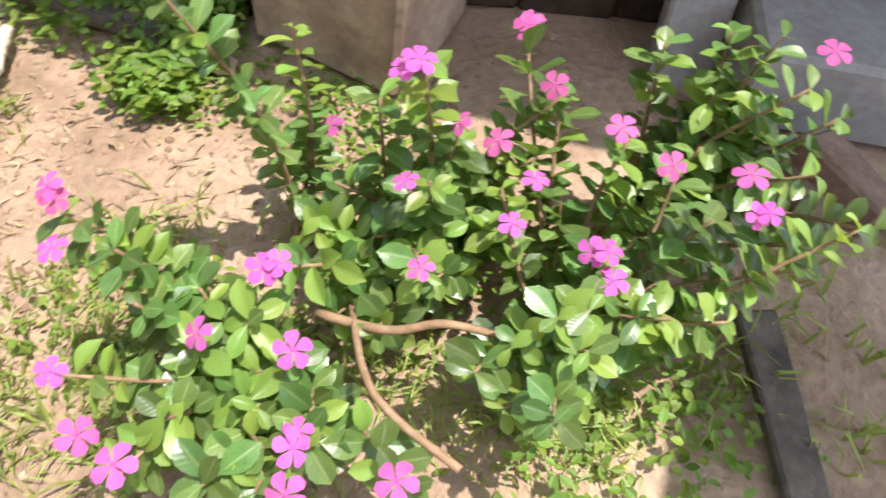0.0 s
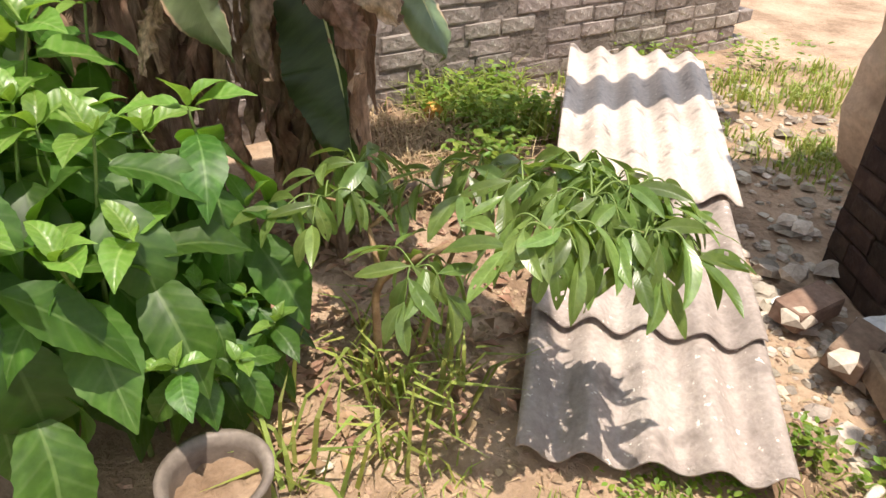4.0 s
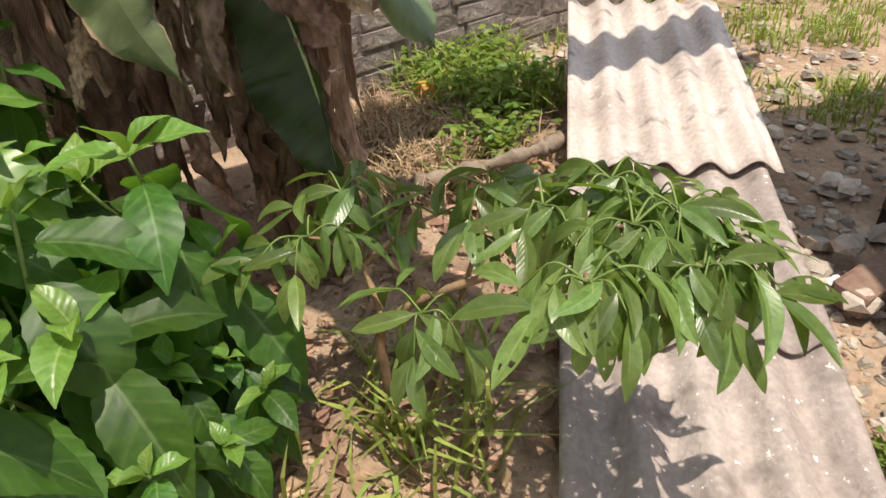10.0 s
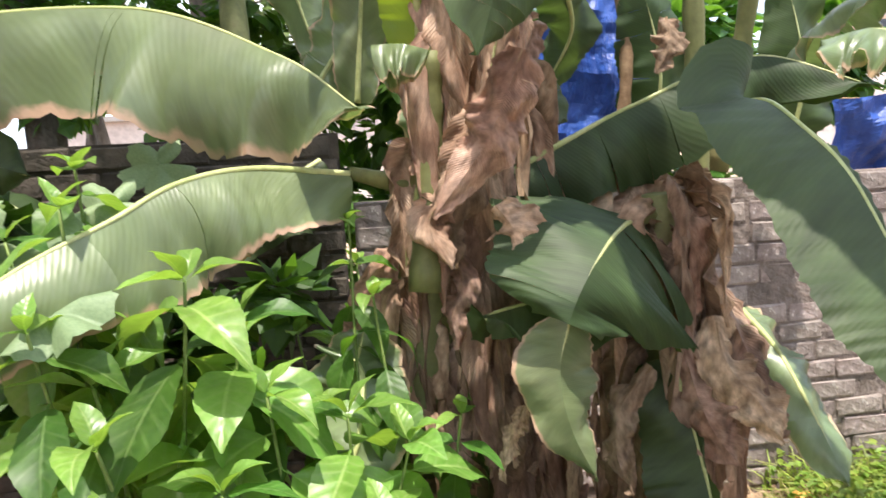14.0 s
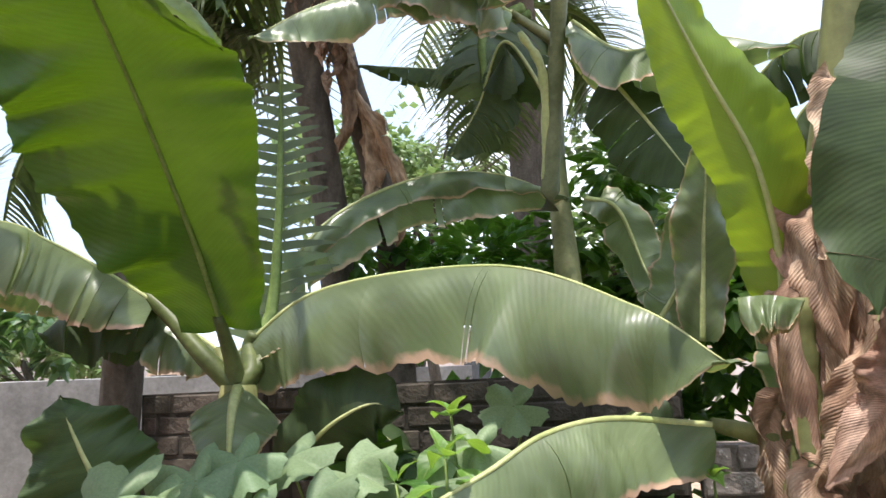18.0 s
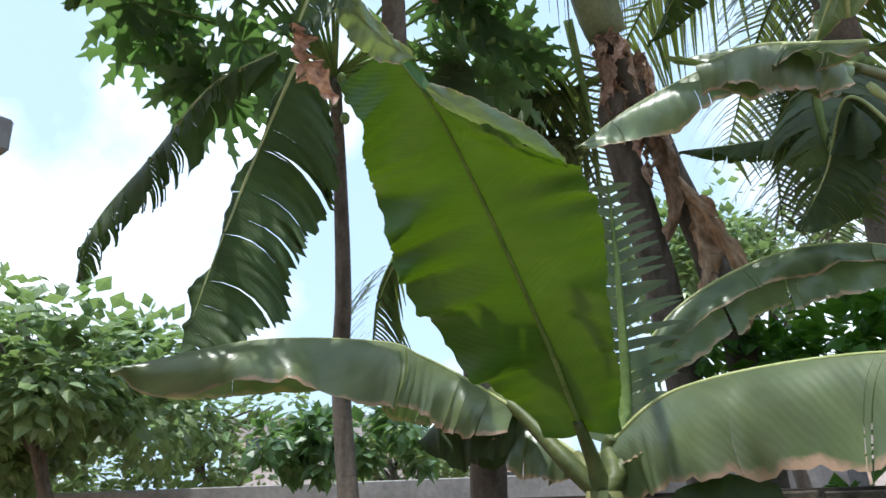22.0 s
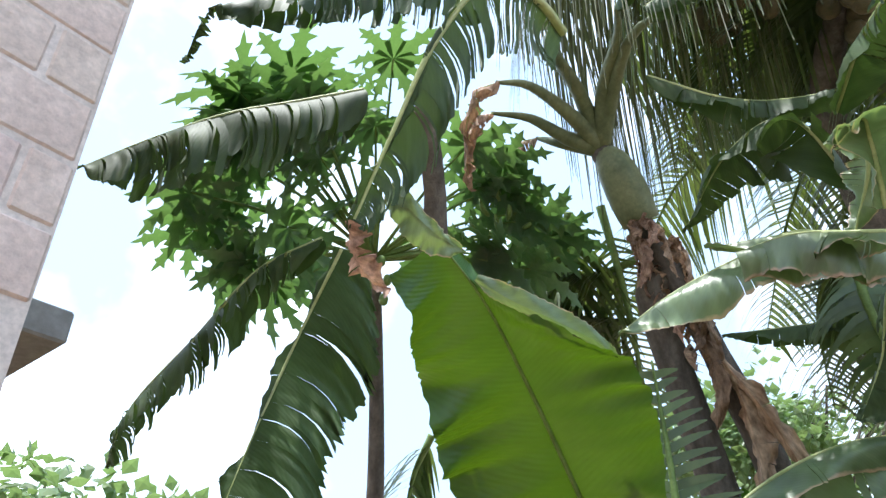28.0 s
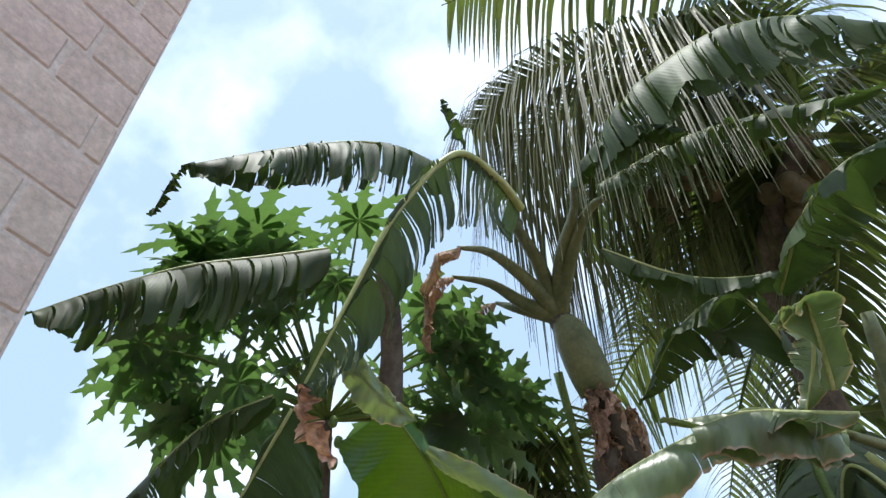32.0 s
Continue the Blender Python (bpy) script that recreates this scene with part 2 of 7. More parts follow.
CONCRETE = rough_mat("grey_concrete", 2.0, [(0.3, (0.22, 0.21, 0.20)), (0.7, (0.38, 0.36, 0.34))], 0.9, 0.4, 0.005, 40)
WHITE_PVC = rough_mat("old_white_pipe", 5.0, [(0.3, (0.58, 0.55, 0.50)), (0.7, (0.74, 0.72, 0.68))], 0.45, 0.1, 0.001, 80)
BARK = rough_mat("grey_brown_bark", 12.0, [(0.3, (0.065, 0.055, 0.045)), (0.7, (0.19, 0.16, 0.13))], 0.95, 0.8, 0.012, 40, stretch=(1, 1, 0.25))
TWIG = rough_mat("brown_twig", 20.0, [(0.3, (0.20, 0.12, 0.065)), (0.7, (0.40, 0.27, 0.16))], 0.9, 0.4, 0.003, 90)
GREEN_STEM = rough_mat("green_stem", 9.0, [(0.3, (0.10, 0.16, 0.035)), (0.7, (0.22, 0.30, 0.09))], 0.55, 0.3, 0.003, 60)
OLDWOOD = rough_mat("weathered_grey_wood", 10.0, [(0.3, (0.16, 0.12, 0.085)), (0.7, (0.36, 0.29, 0.22))], 0.95, 0.6, 0.006, 60)
PEELED = rough_mat("peeled_white_stick", 30.0, [(0.36, (0.24, 0.17, 0.10)), (0.48, (0.62, 0.54, 0.42)), (0.7, (0.84, 0.79, 0.68))], 0.8, 0.3, 0.003, 70)
DRYLEAF = leaf_mat("dry_banana_leaf", [(0.28, (0.16, 0.085, 0.055)), (0.45, (0.38, 0.24, 0.165)), (0.6, (0.58, 0.41, 0.30)), (0.75, (0.74, 0.56, 0.43))], (0.52, 0.32, 0.18), 7.0, 0.22, (0.22, 0.13, 0.085), 0.7, "object", 0.4, 0.015, 0.2, 0.3, 22, None, 0.35, 0.008, (6.0, 12.0, 0.35))
LITTER = leaf_mat("fallen_leaf_litter", [(0.3, (0.20, 0.115, 0.07)), (0.7, (0.50, 0.34, 0.23))], (0.4, 0.24, 0.12), 9.0, 0.0, (0.2, 0.1, 0.05), 0.85, "island", 0.4, 0.02, 0.12, 0.2)
BANANA = leaf_mat("banana_leaf", [(0.3, (0.110, 0.165, 0.070)), (0.6, (0.180, 0.235, 0.115)), (0.85, (0.265, 0.305, 0.175))], (0.34, 0.47, 0.12), 2.2, 0.12, (0.21, 0.27, 0.15), 0.34, "object", 0.16, 0.012, 0.27, 0.7, 26, 0.538, 0.10, 0.003, (1.2, 11.0, 0.58))
BANANA_YOUNG = leaf_mat("young_banana_leaf", [(0.3, (0.022, 0.075, 0.008)), (0.55, (0.045, 0.115, 0.012)), (0.8, (0.09, 0.175, 0.02))], (0.21, 0.36, 0.008), 2.2, 0.22, (0.09, 0.165, 0.024), 0.38, "object", 0.08, 0.01, 0.18, 0.5, 24, None, 0.16, 0.004, (1.0, 9.0, 0.6))
BANANA_LIME = leaf_mat("tender_yellow_green_banana_leaf", [(0.3, (0.13, 0.24, 0.03)), (0.7, (0.23, 0.33, 0.06))], (0.48, 0.64, 0.03), 2.5, 0.15, (0.24, 0.33, 0.06), 0.4, "object", 0.1, 0.01, 0.38, 0.45, 26, None, 0.08, 0.003, (1.0, 9.0, 0.75))
# for old tattered leaves, and as painted shade on leaves hanging in shadow
BANANA_OLD_SHADED = leaf_mat("old_and_shade_dark_banana_leaf", [(0.3, (0.028, 0.054, 0.018)), (0.6, (0.052, 0.086, 0.030)), (0.88, (0.11, 0.13, 0.058))], (0.15, 0.25, 0.04), 4.0, 0.15, (0.11, 0.14, 0.06), 0.56, "object", 0.18, 0.012, 0.22, 0.35, 26, 0.61, 0.10, 0.003, (1.5, 14.0, 0.5))
MIDRIB = rough_mat("pale_green_midrib", 6.0, [(0.3, (0.30, 0.36, 0.12)), (0.7, (0.50, 0.52, 0.25))], 0.45, 0.2, 0.002, 60)
PSTEM = rough_mat("banana_stem", 5.0, [(0.3, (0.09, 0.10, 0.035)), (0.55, (0.19, 0.20, 0.075)), (0.8, (0.26, 0.19, 0.11))], 0.6, 0.4, 0.004, 30, stretch=(1, 1, 0.2))
SHRUB = leaf_mat("broad_shrub_leaf", [(0.3, (0.030, 0.092, 0.012)), (0.7, (0.072, 0.165, 0.028))], (0.24, 0.52, 0.035), 14.0, 0.3, (0.16, 0.27, 0.08), 0.46, "object", 0.35, 0.012, 0.34, 0.4, 2.6, None, 0.12, 0.004, (1.6, 5.0, 0.65), 0.016)
SHRUB_TOP = leaf_mat("tender_shrub_leaf", [(0.3, (0.11, 0.25, 0.035)), (0.7, (0.20, 0.34, 0.075))], (0.42, 0.66, 0.07), 14.0, 0.4, (0.33, 0.46, 0.15), 0.36, "object", 0.2, 0.012, 0.38, 0.6, 2.6, None, 0.14, 0.004, (1.6, 5.0, 0.75), 0.02)
MANGO = leaf_mat("glossy_leaflet", [(0.3, (0.085, 0.155, 0.036)), (0.7, (0.175, 0.255, 0.072))], (0.42, 0.60, 0.08), 14.0, 0.25, (0.22, 0.31, 0.11), 0.32, "object", 0.4, 0.015, 0.32, 0.6, 4, None, 0.08, 0.004, (1.5, 4.0, 0.7), 0.025)
VINCA = leaf_mat("periwinkle_leaf", [(0.3, (0.075, 0.155, 0.034)), (0.7, (0.165, 0.265, 0.075))], (0.36, 0.56, 0.07), 30.0, 0.15, (0.28, 0.36, 0.16), 0.32, "object", 0.45, 0.025, 0.3, 0.6, 2.5, None, 0.05, 0.003, (1.5, 3.0, 0.8), 0.025)
VINCA_NEW = leaf_mat("tender_periwinkle_leaf", [(0.3, (0.17, 0.28, 0.045)), (0.7, (0.27, 0.40, 0.09))], (0.50, 0.66, 0.06), 30.0, 0.0, (0.36, 0.46, 0.16), 0.36, "object", 0.2, 0.02, 0.34, 0.5, 2.5, None, 0.12, 0.003)
PETAL = leaf_mat("pink_petal", [(0.3, (0.56, 0.06, 0.36)), (0.55, (0.74, 0.16, 0.52)), (0.75, (0.88, 0.42, 0.72))], (0.95, 0.26, 0.62), 45.0, 0.0, (0.9, 0.4, 0.6), 0.6, "object", 0.18, 0.035, 0.4, 0.3)
GOURD = leaf_mat("gourd_leaf", [(0.3, (0.15, 0.225, 0.115)), (0.7, (0.25, 0.335, 0.19))], (0.38, 0.56, 0.18), 18.0, 0.0, (0.26, 0.35, 0.17), 0.55, "object", 0.2, 0.015, 0.3, 0.4, 10)
WEED = leaf_mat("weed_leaf", [(0.3, (0.093, 0.170, 0.020)), (0.7, (0.209, 0.300, 0.050))], (0.406, 0.600, 0.060), 20.0, 0.0, (0.2, 0.3, 0.1), 0.5, "island", 0.35, 0.03, 0.35, 0.4)
GRASS = leaf_mat("grass_blade", [(0.3, (0.16, 0.225, 0.045)), (0.7, (0.34, 0.385, 0.10))], (0.52, 0.62, 0.12), 20.0, 0.0, (0.2, 0.3, 0.1), 0.5, "island", 0.4, 0.035, 0.35, 0.4)
# olive stalk colour, lowered to hold the shade of the leaves above
SHADED_STALK = rough_mat("shade_dark_olive_stalk", 9.0, [(0.3, (0.055, 0.075, 0.022)), (0.7, (0.12, 0.145, 0.045))], 0.5, 0.3, 0.003, 40)
STALK = rough_mat("grey_green_leaf_stalk", 7.0, [(0.3, (0.10, 0.125, 0.06)), (0.7, (0.21, 0.23, 0.12))], 0.5, 0.3, 0.003, 40)
PAPAYA = leaf_mat("papaya_leaf", [(0.3, (0.044, 0.098, 0.038)), (0.7, (0.091, 0.156, 0.067))], (0.24, 0.42, 0.09), 12.0, 0.0, (0.2, 0.3, 0.1), 0.42, "object", 0.5, 0.02, 0.36, 0.6)
PALM = leaf_mat("coconut_leaflet", [(0.3, (0.035, 0.065, 0.022)), (0.7, (0.087, 0.120, 0.040))], (0.278, 0.360, 0.060), 12.0, 0.0, (0.2, 0.3, 0.1), 0.35, "island", 0.3, 0.02, 0.25, 0.55)
STRAW = leaf_mat("dry_straw", [(0.3, (0.30, 0.20, 0.11)), (0.7, (0.55, 0.41, 0.26))], (0.4, 0.3, 0.15), 12.0, 0.0, (0.2, 0.3, 0.1), 0.7, "island", 0.3, 0.02, 0.15, 0.3)
PALM_DRY = leaf_mat("olive_coconut_leaflet", [(0.3, (0.045, 0.055, 0.022)), (0.7, (0.11, 0.11, 0.05))], (0.22, 0.26, 0.08), 12.0, 0.0, (0.2, 0.3, 0.1), 0.55, "island", 0.4, 0.02, 0.22, 0.3)
TREE = leaf_mat("tree_leaf", [(0.3, (0.095, 0.155, 0.055)), (0.7, (0.19, 0.255, 0.11))], (0.36, 0.52, 0.16), 8.0, 0.0, (0.2, 0.3, 0.1), 0.42, "island", 0.35, 0.02, 0.35, 0.5)
TARP = rough_mat("crumpled_blue_tarpaulin", 9.0, [(0.3, (0.015, 0.05, 0.24)), (0.6, (0.03, 0.10, 0.42)), (0.85, (0.08, 0.20, 0.60))], 0.35, 0.8, 0.02, 16, spec=0.5)
PAINTCAN = rough_mat("dirty_paint_bucket", 10.0, [(0.3, (0.12, 0.095, 0.08)), (0.6, (0.23, 0.19, 0.16)), (0.85, (0.36, 0.31, 0.27))], 0.5, 0.3, 0.002, 60)
WIRE = rough_mat("rusty_wire", 30.0, [(0.3, (0.16, 0.10, 0.07)), (0.7, (0.30, 0.24, 0.20))], 0.6, 0.2, 0.001, 90, metallic=0.6)
FRUIT_M = rough_mat("yellow_orange_fruit", 20.0, [(0.3, (0.60, 0.22, 0.04)), (0.7, (0.75, 0.42, 0.12))], 0.5, 0.2, 0.002, 60)
COCO = rough_mat("green_brown_coconut", 8.0, [(0.3, (0.06, 0.055, 0.025)), (0.7, (0.14, 0.11, 0.055))], 0.55, 0.2, 0.003, 40)
PLASTIC_W = rough_mat("white_plastic_scrap", 20.0, [(0.3, (0.65, 0.64, 0.62)), (0.7, (0.82, 0.81, 0.80))], 0.4, 0.3, 0.003, 60, spec=0.5)
PLASTIC_R = rough_mat("red_plastic_scrap", 20.0, [(0.3, (0.55, 0.08, 0.05)), (0.7, (0.70, 0.16, 0.10))], 0.4, 0.3, 0.003, 60, spec=0.5)
BUILD_M = rough_mat("faded_building_plaster", 0.4, [(0.3, (0.46, 0.40, 0.37)), (0.7, (0.62, 0.56, 0.52))], 0.9, 0.2, 0.01, 6)
CEMENT_WALL = rough_mat("grey_cement_render", 1.6, [(0.3, (0.20, 0.195, 0.19)), (0.7, (0.36, 0.35, 0.34))], 0.9, 0.4, 0.006, 20)
GLASS_D = rough_mat("dark_window", 2.0, [(0.3, (0.03, 0.035, 0.04)), (0.7, (0.06, 0.065, 0.07))], 0.2, 0.05, 0.001, 8, spec=0.5)


# ---- builders ----
def mesh_of(bm, mat, name, smooth=False):
    me = bpy.data.meshes.new(name)
    bm.to_mesh(me)
    bm.free()
    me.materials.append(mat)
    if smooth:
        me.shade_smooth()
    return me


def part(name, bm, mat, parent, label="", smooth=False, m=None):
    """Link a bmesh, in world places, as one mesh object under a thing or a part."""
    me = bm if isinstance(bm, bpy.types.Mesh) else mesh_of(bm, mat, name, smooth)
    ob = new(name, me)
    ob.parent = parent
    base = parent
    shift = Vector((0, 0, 0))
    while base is not None:
        shift += base.location
        base = base.parent
    ob.matrix_basis = Matrix.Translation(-shift) @ (m if m is not None else Matrix())
    if label:
        ob["label"] = label
    return ob


def thing(name, base, label, category, group=""):
    ob = new(name)
    ob.empty_display_size = 0.05
    ob.location = base
    return tagged(ob, label, category, group)


def solid(name, bm, mat, label, category="", kind="", smooth=False, group=""):
    return tagged(new(name, mesh_of(bm, mat, name, smooth)), label, category, group, kind)


def box(bm, size, m=None, bevel=0.0):
    r = bmesh.ops.create_cube(bm, size=1.0)
    bmesh.ops.scale(bm, vec=size, verts=r["verts"])
    if bevel:
        es = list({e for v in r["verts"] for e in v.link_edges})
        r = bmesh.ops.bevel(bm, geom=es, offset=bevel, segments=1, affect="EDGES")
    vs = r["verts"]
    if m is not None:
        bmesh.ops.transform(bm, matrix=m, verts=vs)
    return vs


def tube(bm, pts, radii, sides=8, cap=True):
    """A tapering round tube along a line of points."""
    pts = [Vector(p) for p in pts]
    rings = []
    ref = Vector((0, 0, 1))
    for i, p in enumerate(pts):
        d = (pts[min(i + 1, len(pts) - 1)] - pts[max(i - 1, 0)]).normalized()
        if abs(d.dot(ref)) > 0.95:
            ref = Vector((1, 0, 0))
        u = d.cross(ref).normalized()
        v = d.cross(u)
        r = radii[i] if isinstance(radii, (list, tuple)) else radii
        rings.append([bm.verts.new(p + r * (math.cos(a) * u + math.sin(a) * v)) for a in (2 * math.pi * k / sides for k in range(sides))])
    for a, b in zip(rings, rings[1:]):
        for k in range(sides):
            bm.faces.new((a[k], a[(k + 1) % sides], b[(k + 1) % sides], b[k]))
    if cap:
        bm.faces.new(rings[0][::-1])
        bm.faces.new(rings[-1])


def curve(pts, n):
    """n + 1 points of a smooth line through the given points."""
    p = [Vector(q) for q in pts]
    if len(p) == 2:
        return [p[0].lerp(p[1], i / n) for i in range(n + 1)]
    ext = [2 * p[0] - p[1], *p, 2 * p[-1] - p[-2]]
    seg = len(p) - 1
    out = []
    for i in range(n + 1):
        s = min(i / n * seg, seg - 1e-6)
        k, f = int(s), s - int(s)
        a, b, c, d = ext[k : k + 4]
        out.append(0.5 * ((2 * b) + (c - a) * f + (2 * a - 5 * b + 4 * c - d) * f * f + (3 * b - a - 3 * c + d) * f**3))
    return out


def facing(pos, along, normal, size=(1, 1, 1)):
    """Pose whose y runs along a leaf and whose z is its upper side."""
    y = Vector(along).normalized()
    x = y.cross(Vector(normal))
    x = x.normalized() if x.length > 1e-4 else y.orthogonal().normalized()
    z = x.cross(y)
    return Matrix.Translation(pos) @ Matrix((x, y, z)).transposed().to_4x4() @ Matrix.Diagonal((*size, 1))


def simple_leaf(width, shape, mat, name, bend=0.15, fold=0.18, wave=0.0, n=8, seed=0):
    """A leaf one unit long along y: shape(s) gives its half width, 0 to 1."""
    bm = bmesh.new()
    uvl = bm.loops.layers.uv.new("UVMap")
    rows = []
    rg = random.Random(seed)
    ph = rg.uniform(0, 6)
    tw = rg.uniform(-0.25, 0.25)
    for i in range(n + 1):
        s = i / n
        w = max(width * shape(s), 0.004)
        row = []
        for v in (-1, -0.66, -0.33, 0, 0.33, 0.66, 1):
            z = -bend * s * s + fold * abs(v) * w * 1.6 + wave * math.sin(9 * s + ph + (1.7 if v > 0 else 0)) * abs(v) * w
            x = v * w
            row.append((bm.verts.new((x + tw * 0.2 * s * s, s * (1 - 0.12 * bend * s), z + tw * x * s)), (s, v)))
        rows.append(row)
    for a, b in zip(rows, rows[1:]):
        for k in range(6):
            f = bm.faces.new((a[k][0], a[k + 1][0], b[k + 1][0], b[k][0]))
            for lp, (s, v) in zip(f.loops, (a[k][1], a[k + 1][1], b[k + 1][1], b[k][1])):
                lp[uvl].uv = (v * 0.5 + 0.5, s - 0.18 * abs(v))
    return mesh_of(bm, mat, name, True)


def banana_leaf(parent, pts, width, mat=None, sides=None, droop=(0.35, 0.35), up=(0, 0, 1), tears=0, ragged=0.1, label="", n=44, seed=0, petiole=None, taper=0.75, wave=0.032, shrink=0.0, rib=0.012, m=5, skew=1.0, tip=0.02, jag=0.03, rib_mat=None, hang=0.0, crease=0.85):
    """A banana leaf along the midrib points. up: the leaf's upper side; droop: how far each half falls from flat, in radians;
    tears: number of splits from the edge; ragged: torn strips hang apart."""
    rg = random.Random(seed)
    fold_rg = random.Random(seed * 7 + 1)
    mid = curve(pts, n)
    bm = bmesh.new()
    uvl = bm.loops.layers.uv.new("UVMap")
    upv = Vector(up).normalized()
    halves = []
    for side in (-1, 1):
        # folds across the blade: the edge rises and falls in uneven straight runs
        ks, kv = [0.0], [0.0]
        while ks[-1] < 1:
            ks.append(ks[-1] + fold_rg.choice((0.025, 0.045, 0.07, 0.10)) * fold_rg.uniform(0.8, 1.3))
            kv.append(fold_rg.uniform(-1, 1))
        cuts = sorted(rg.uniform(0.08, 0.97) for _ in range(tears))
        strip = 0
        drop = rg.uniform(-0.2, 0.5) * ragged
        reach = 1.0 - rg.uniform(0, 0.5) * ragged
        prev = None
        for i in range(n + 1):
            s = i / n
            p = mid[i]
            d = (mid[min(i + 1, n)] - mid[max(i - 1, 0)]).normalized()
            x = d.cross(upv)
            x = (x.normalized() if x.length > 1e-3 else d.orthogonal().normalized()) * side
            z = x.cross(d) * side
            z = z if z.dot(upv) > 0 else -z
            prof = (math.sin(math.pi * min(1, s**skew * 1.02 + 0.03 * (1 - s))) ** taper) * (1 - 0.25 * s)
            prof = max(prof, tip)
            w = width * prof * (1 + 0.07 * math.sin(11 * s + seed + side))
            if jag:
                w *= 1 + jag * rg.uniform(-1, 1) * (1 if s > 0.04 else 0)
            new_strip = strip < len(cuts) and s >= cuts[strip]
            if new_strip:
                strip += 1
            ang0 = droop[0 if side < 0 else 1]
            if sides:
                cut = sides[0 if side < 0 else 1]
                w *= cut(s) if callable(cut) else cut

            def col(dr, rc, gap=0.0):
                out = []
                for k in range(m + 1):
                    v = k / m
                    a = ang0 * (0.72 + 0.38 * v) + dr
                    run = float(np.interp(s, ks, kv))
                    wob = wave * (0.7 * math.sin(17 * s + 3 * v + seed * 1.3 + side) + crease * run * (0.35 + 0.65 * v)) * v + 0.0035 * math.sin(150 * s) * v
                    ow = (x * math.cos(a) - z * math.sin(a)).lerp(Vector((0, 0, -1)), hang * v)
                    crumple = shrink * w * v * (math.sin(21 * s + 5 * v + seed) + 0.6 * math.sin(43 * s - 6 * v + seed * 2.3) + 0.4 * math.sin(9 * v + 15 * s))
                    # folds stand off along the blade's own normal
                    lean = a + (1.57 - a) * min(1, hang * v)
                    q = p + ow * (w * rc * v) + (x * math.sin(lean) + z * math.cos(lean)) * wob + z * crumple + x * crumple * 0.4 + d * (gap * v * (1 - s) - 0.10 * w * v + 0.12 * w * v * v)
                    out.append((bm.verts.new(q), (side * v * 0.5 + 0.5, s - 0.12 * v)))
                return out

            cur = col(drop, reach)
            if prev is not None:
                for k in range(m):
                    halves.append((prev[k], prev[k + 1], cur[k + 1], cur[k]))
            if new_strip:
                drop = rg.uniform(-0.5, 0.5) * ragged
                reach = 1.0 - rg.uniform(0, 0.5) * ragged
                cur = col(drop, reach, rg.uniform(0.002, 0.007) + 0.014 * ragged)
            prev = cur
    for q in halves:
        f = bm.faces.new([a[0] for a in q])
        for lp, a in zip(f.loops, q):
            lp[uvl].uv = a[1]
    leaf = part("leaf", bm, mat or BANANA, parent, label, True)
    if rib:
        bm = bmesh.new()
        off = upv * -0.004
        tube(bm, [q + off for q in mid[:-1]], [rib * (1 - 0.8 * i / n) for i in range(n)], 6)
        part("midrib", bm, rib_mat or MIDRIB, leaf, "" if rib_mat else "pale yellow-green midrib", True)
    if petiole:
        bm = bmesh.new()
        tube(bm, curve([*petiole, pts[0]], 10), [0.034 - 0.0016 * i for i in range(11)], 8)
        part("petiole", bm, PSTEM, leaf, "", True)
    return leaf


# ---- ground ----
def height(x, y):
    h = 0.035 * noise.noise((x * 0.7, y * 0.7, 0)) + 0.022 * noise.noise((x * 2.3, y * 2.3, 4)) + 0.010 * noise.noise((x * 7, y * 7, 9))
    h *= 1 if abs(x) < 9 and abs(y) < 9 else 0.3
    return h - 0.012


bm = bmesh.new()
xs = sorted({*[round(-4 + 0.06 * i, 3) for i in range(134)], *[-900, -300, -120, -60, -30, -16, -10, -7, -5, 5, 6, 8, 11, 16, 30, 60, 120, 300, 900]})
ys = sorted({*[round(-1.6 + 0.06 * i, 3) for i in range(110)], *[-900, -300, -120, -60, -30, -16, -10, -6, -3, 5.5, 6.5, 8, 11, 16, 30, 60, 120, 300, 900]})
gv = [[bm.verts.new((x, y, height(x, y))) for y in ys] for x in xs]
for i in range(len(xs) - 1):
    for j in range(len(ys) - 1):
        bm.faces.new((gv[i][j], gv[i + 1][j], gv[i + 1][j + 1], gv[i][j + 1]))
solid("ground", bm, SOIL, "dry brown garden soil, bare and lumpy", kind="structure", smooth=True)


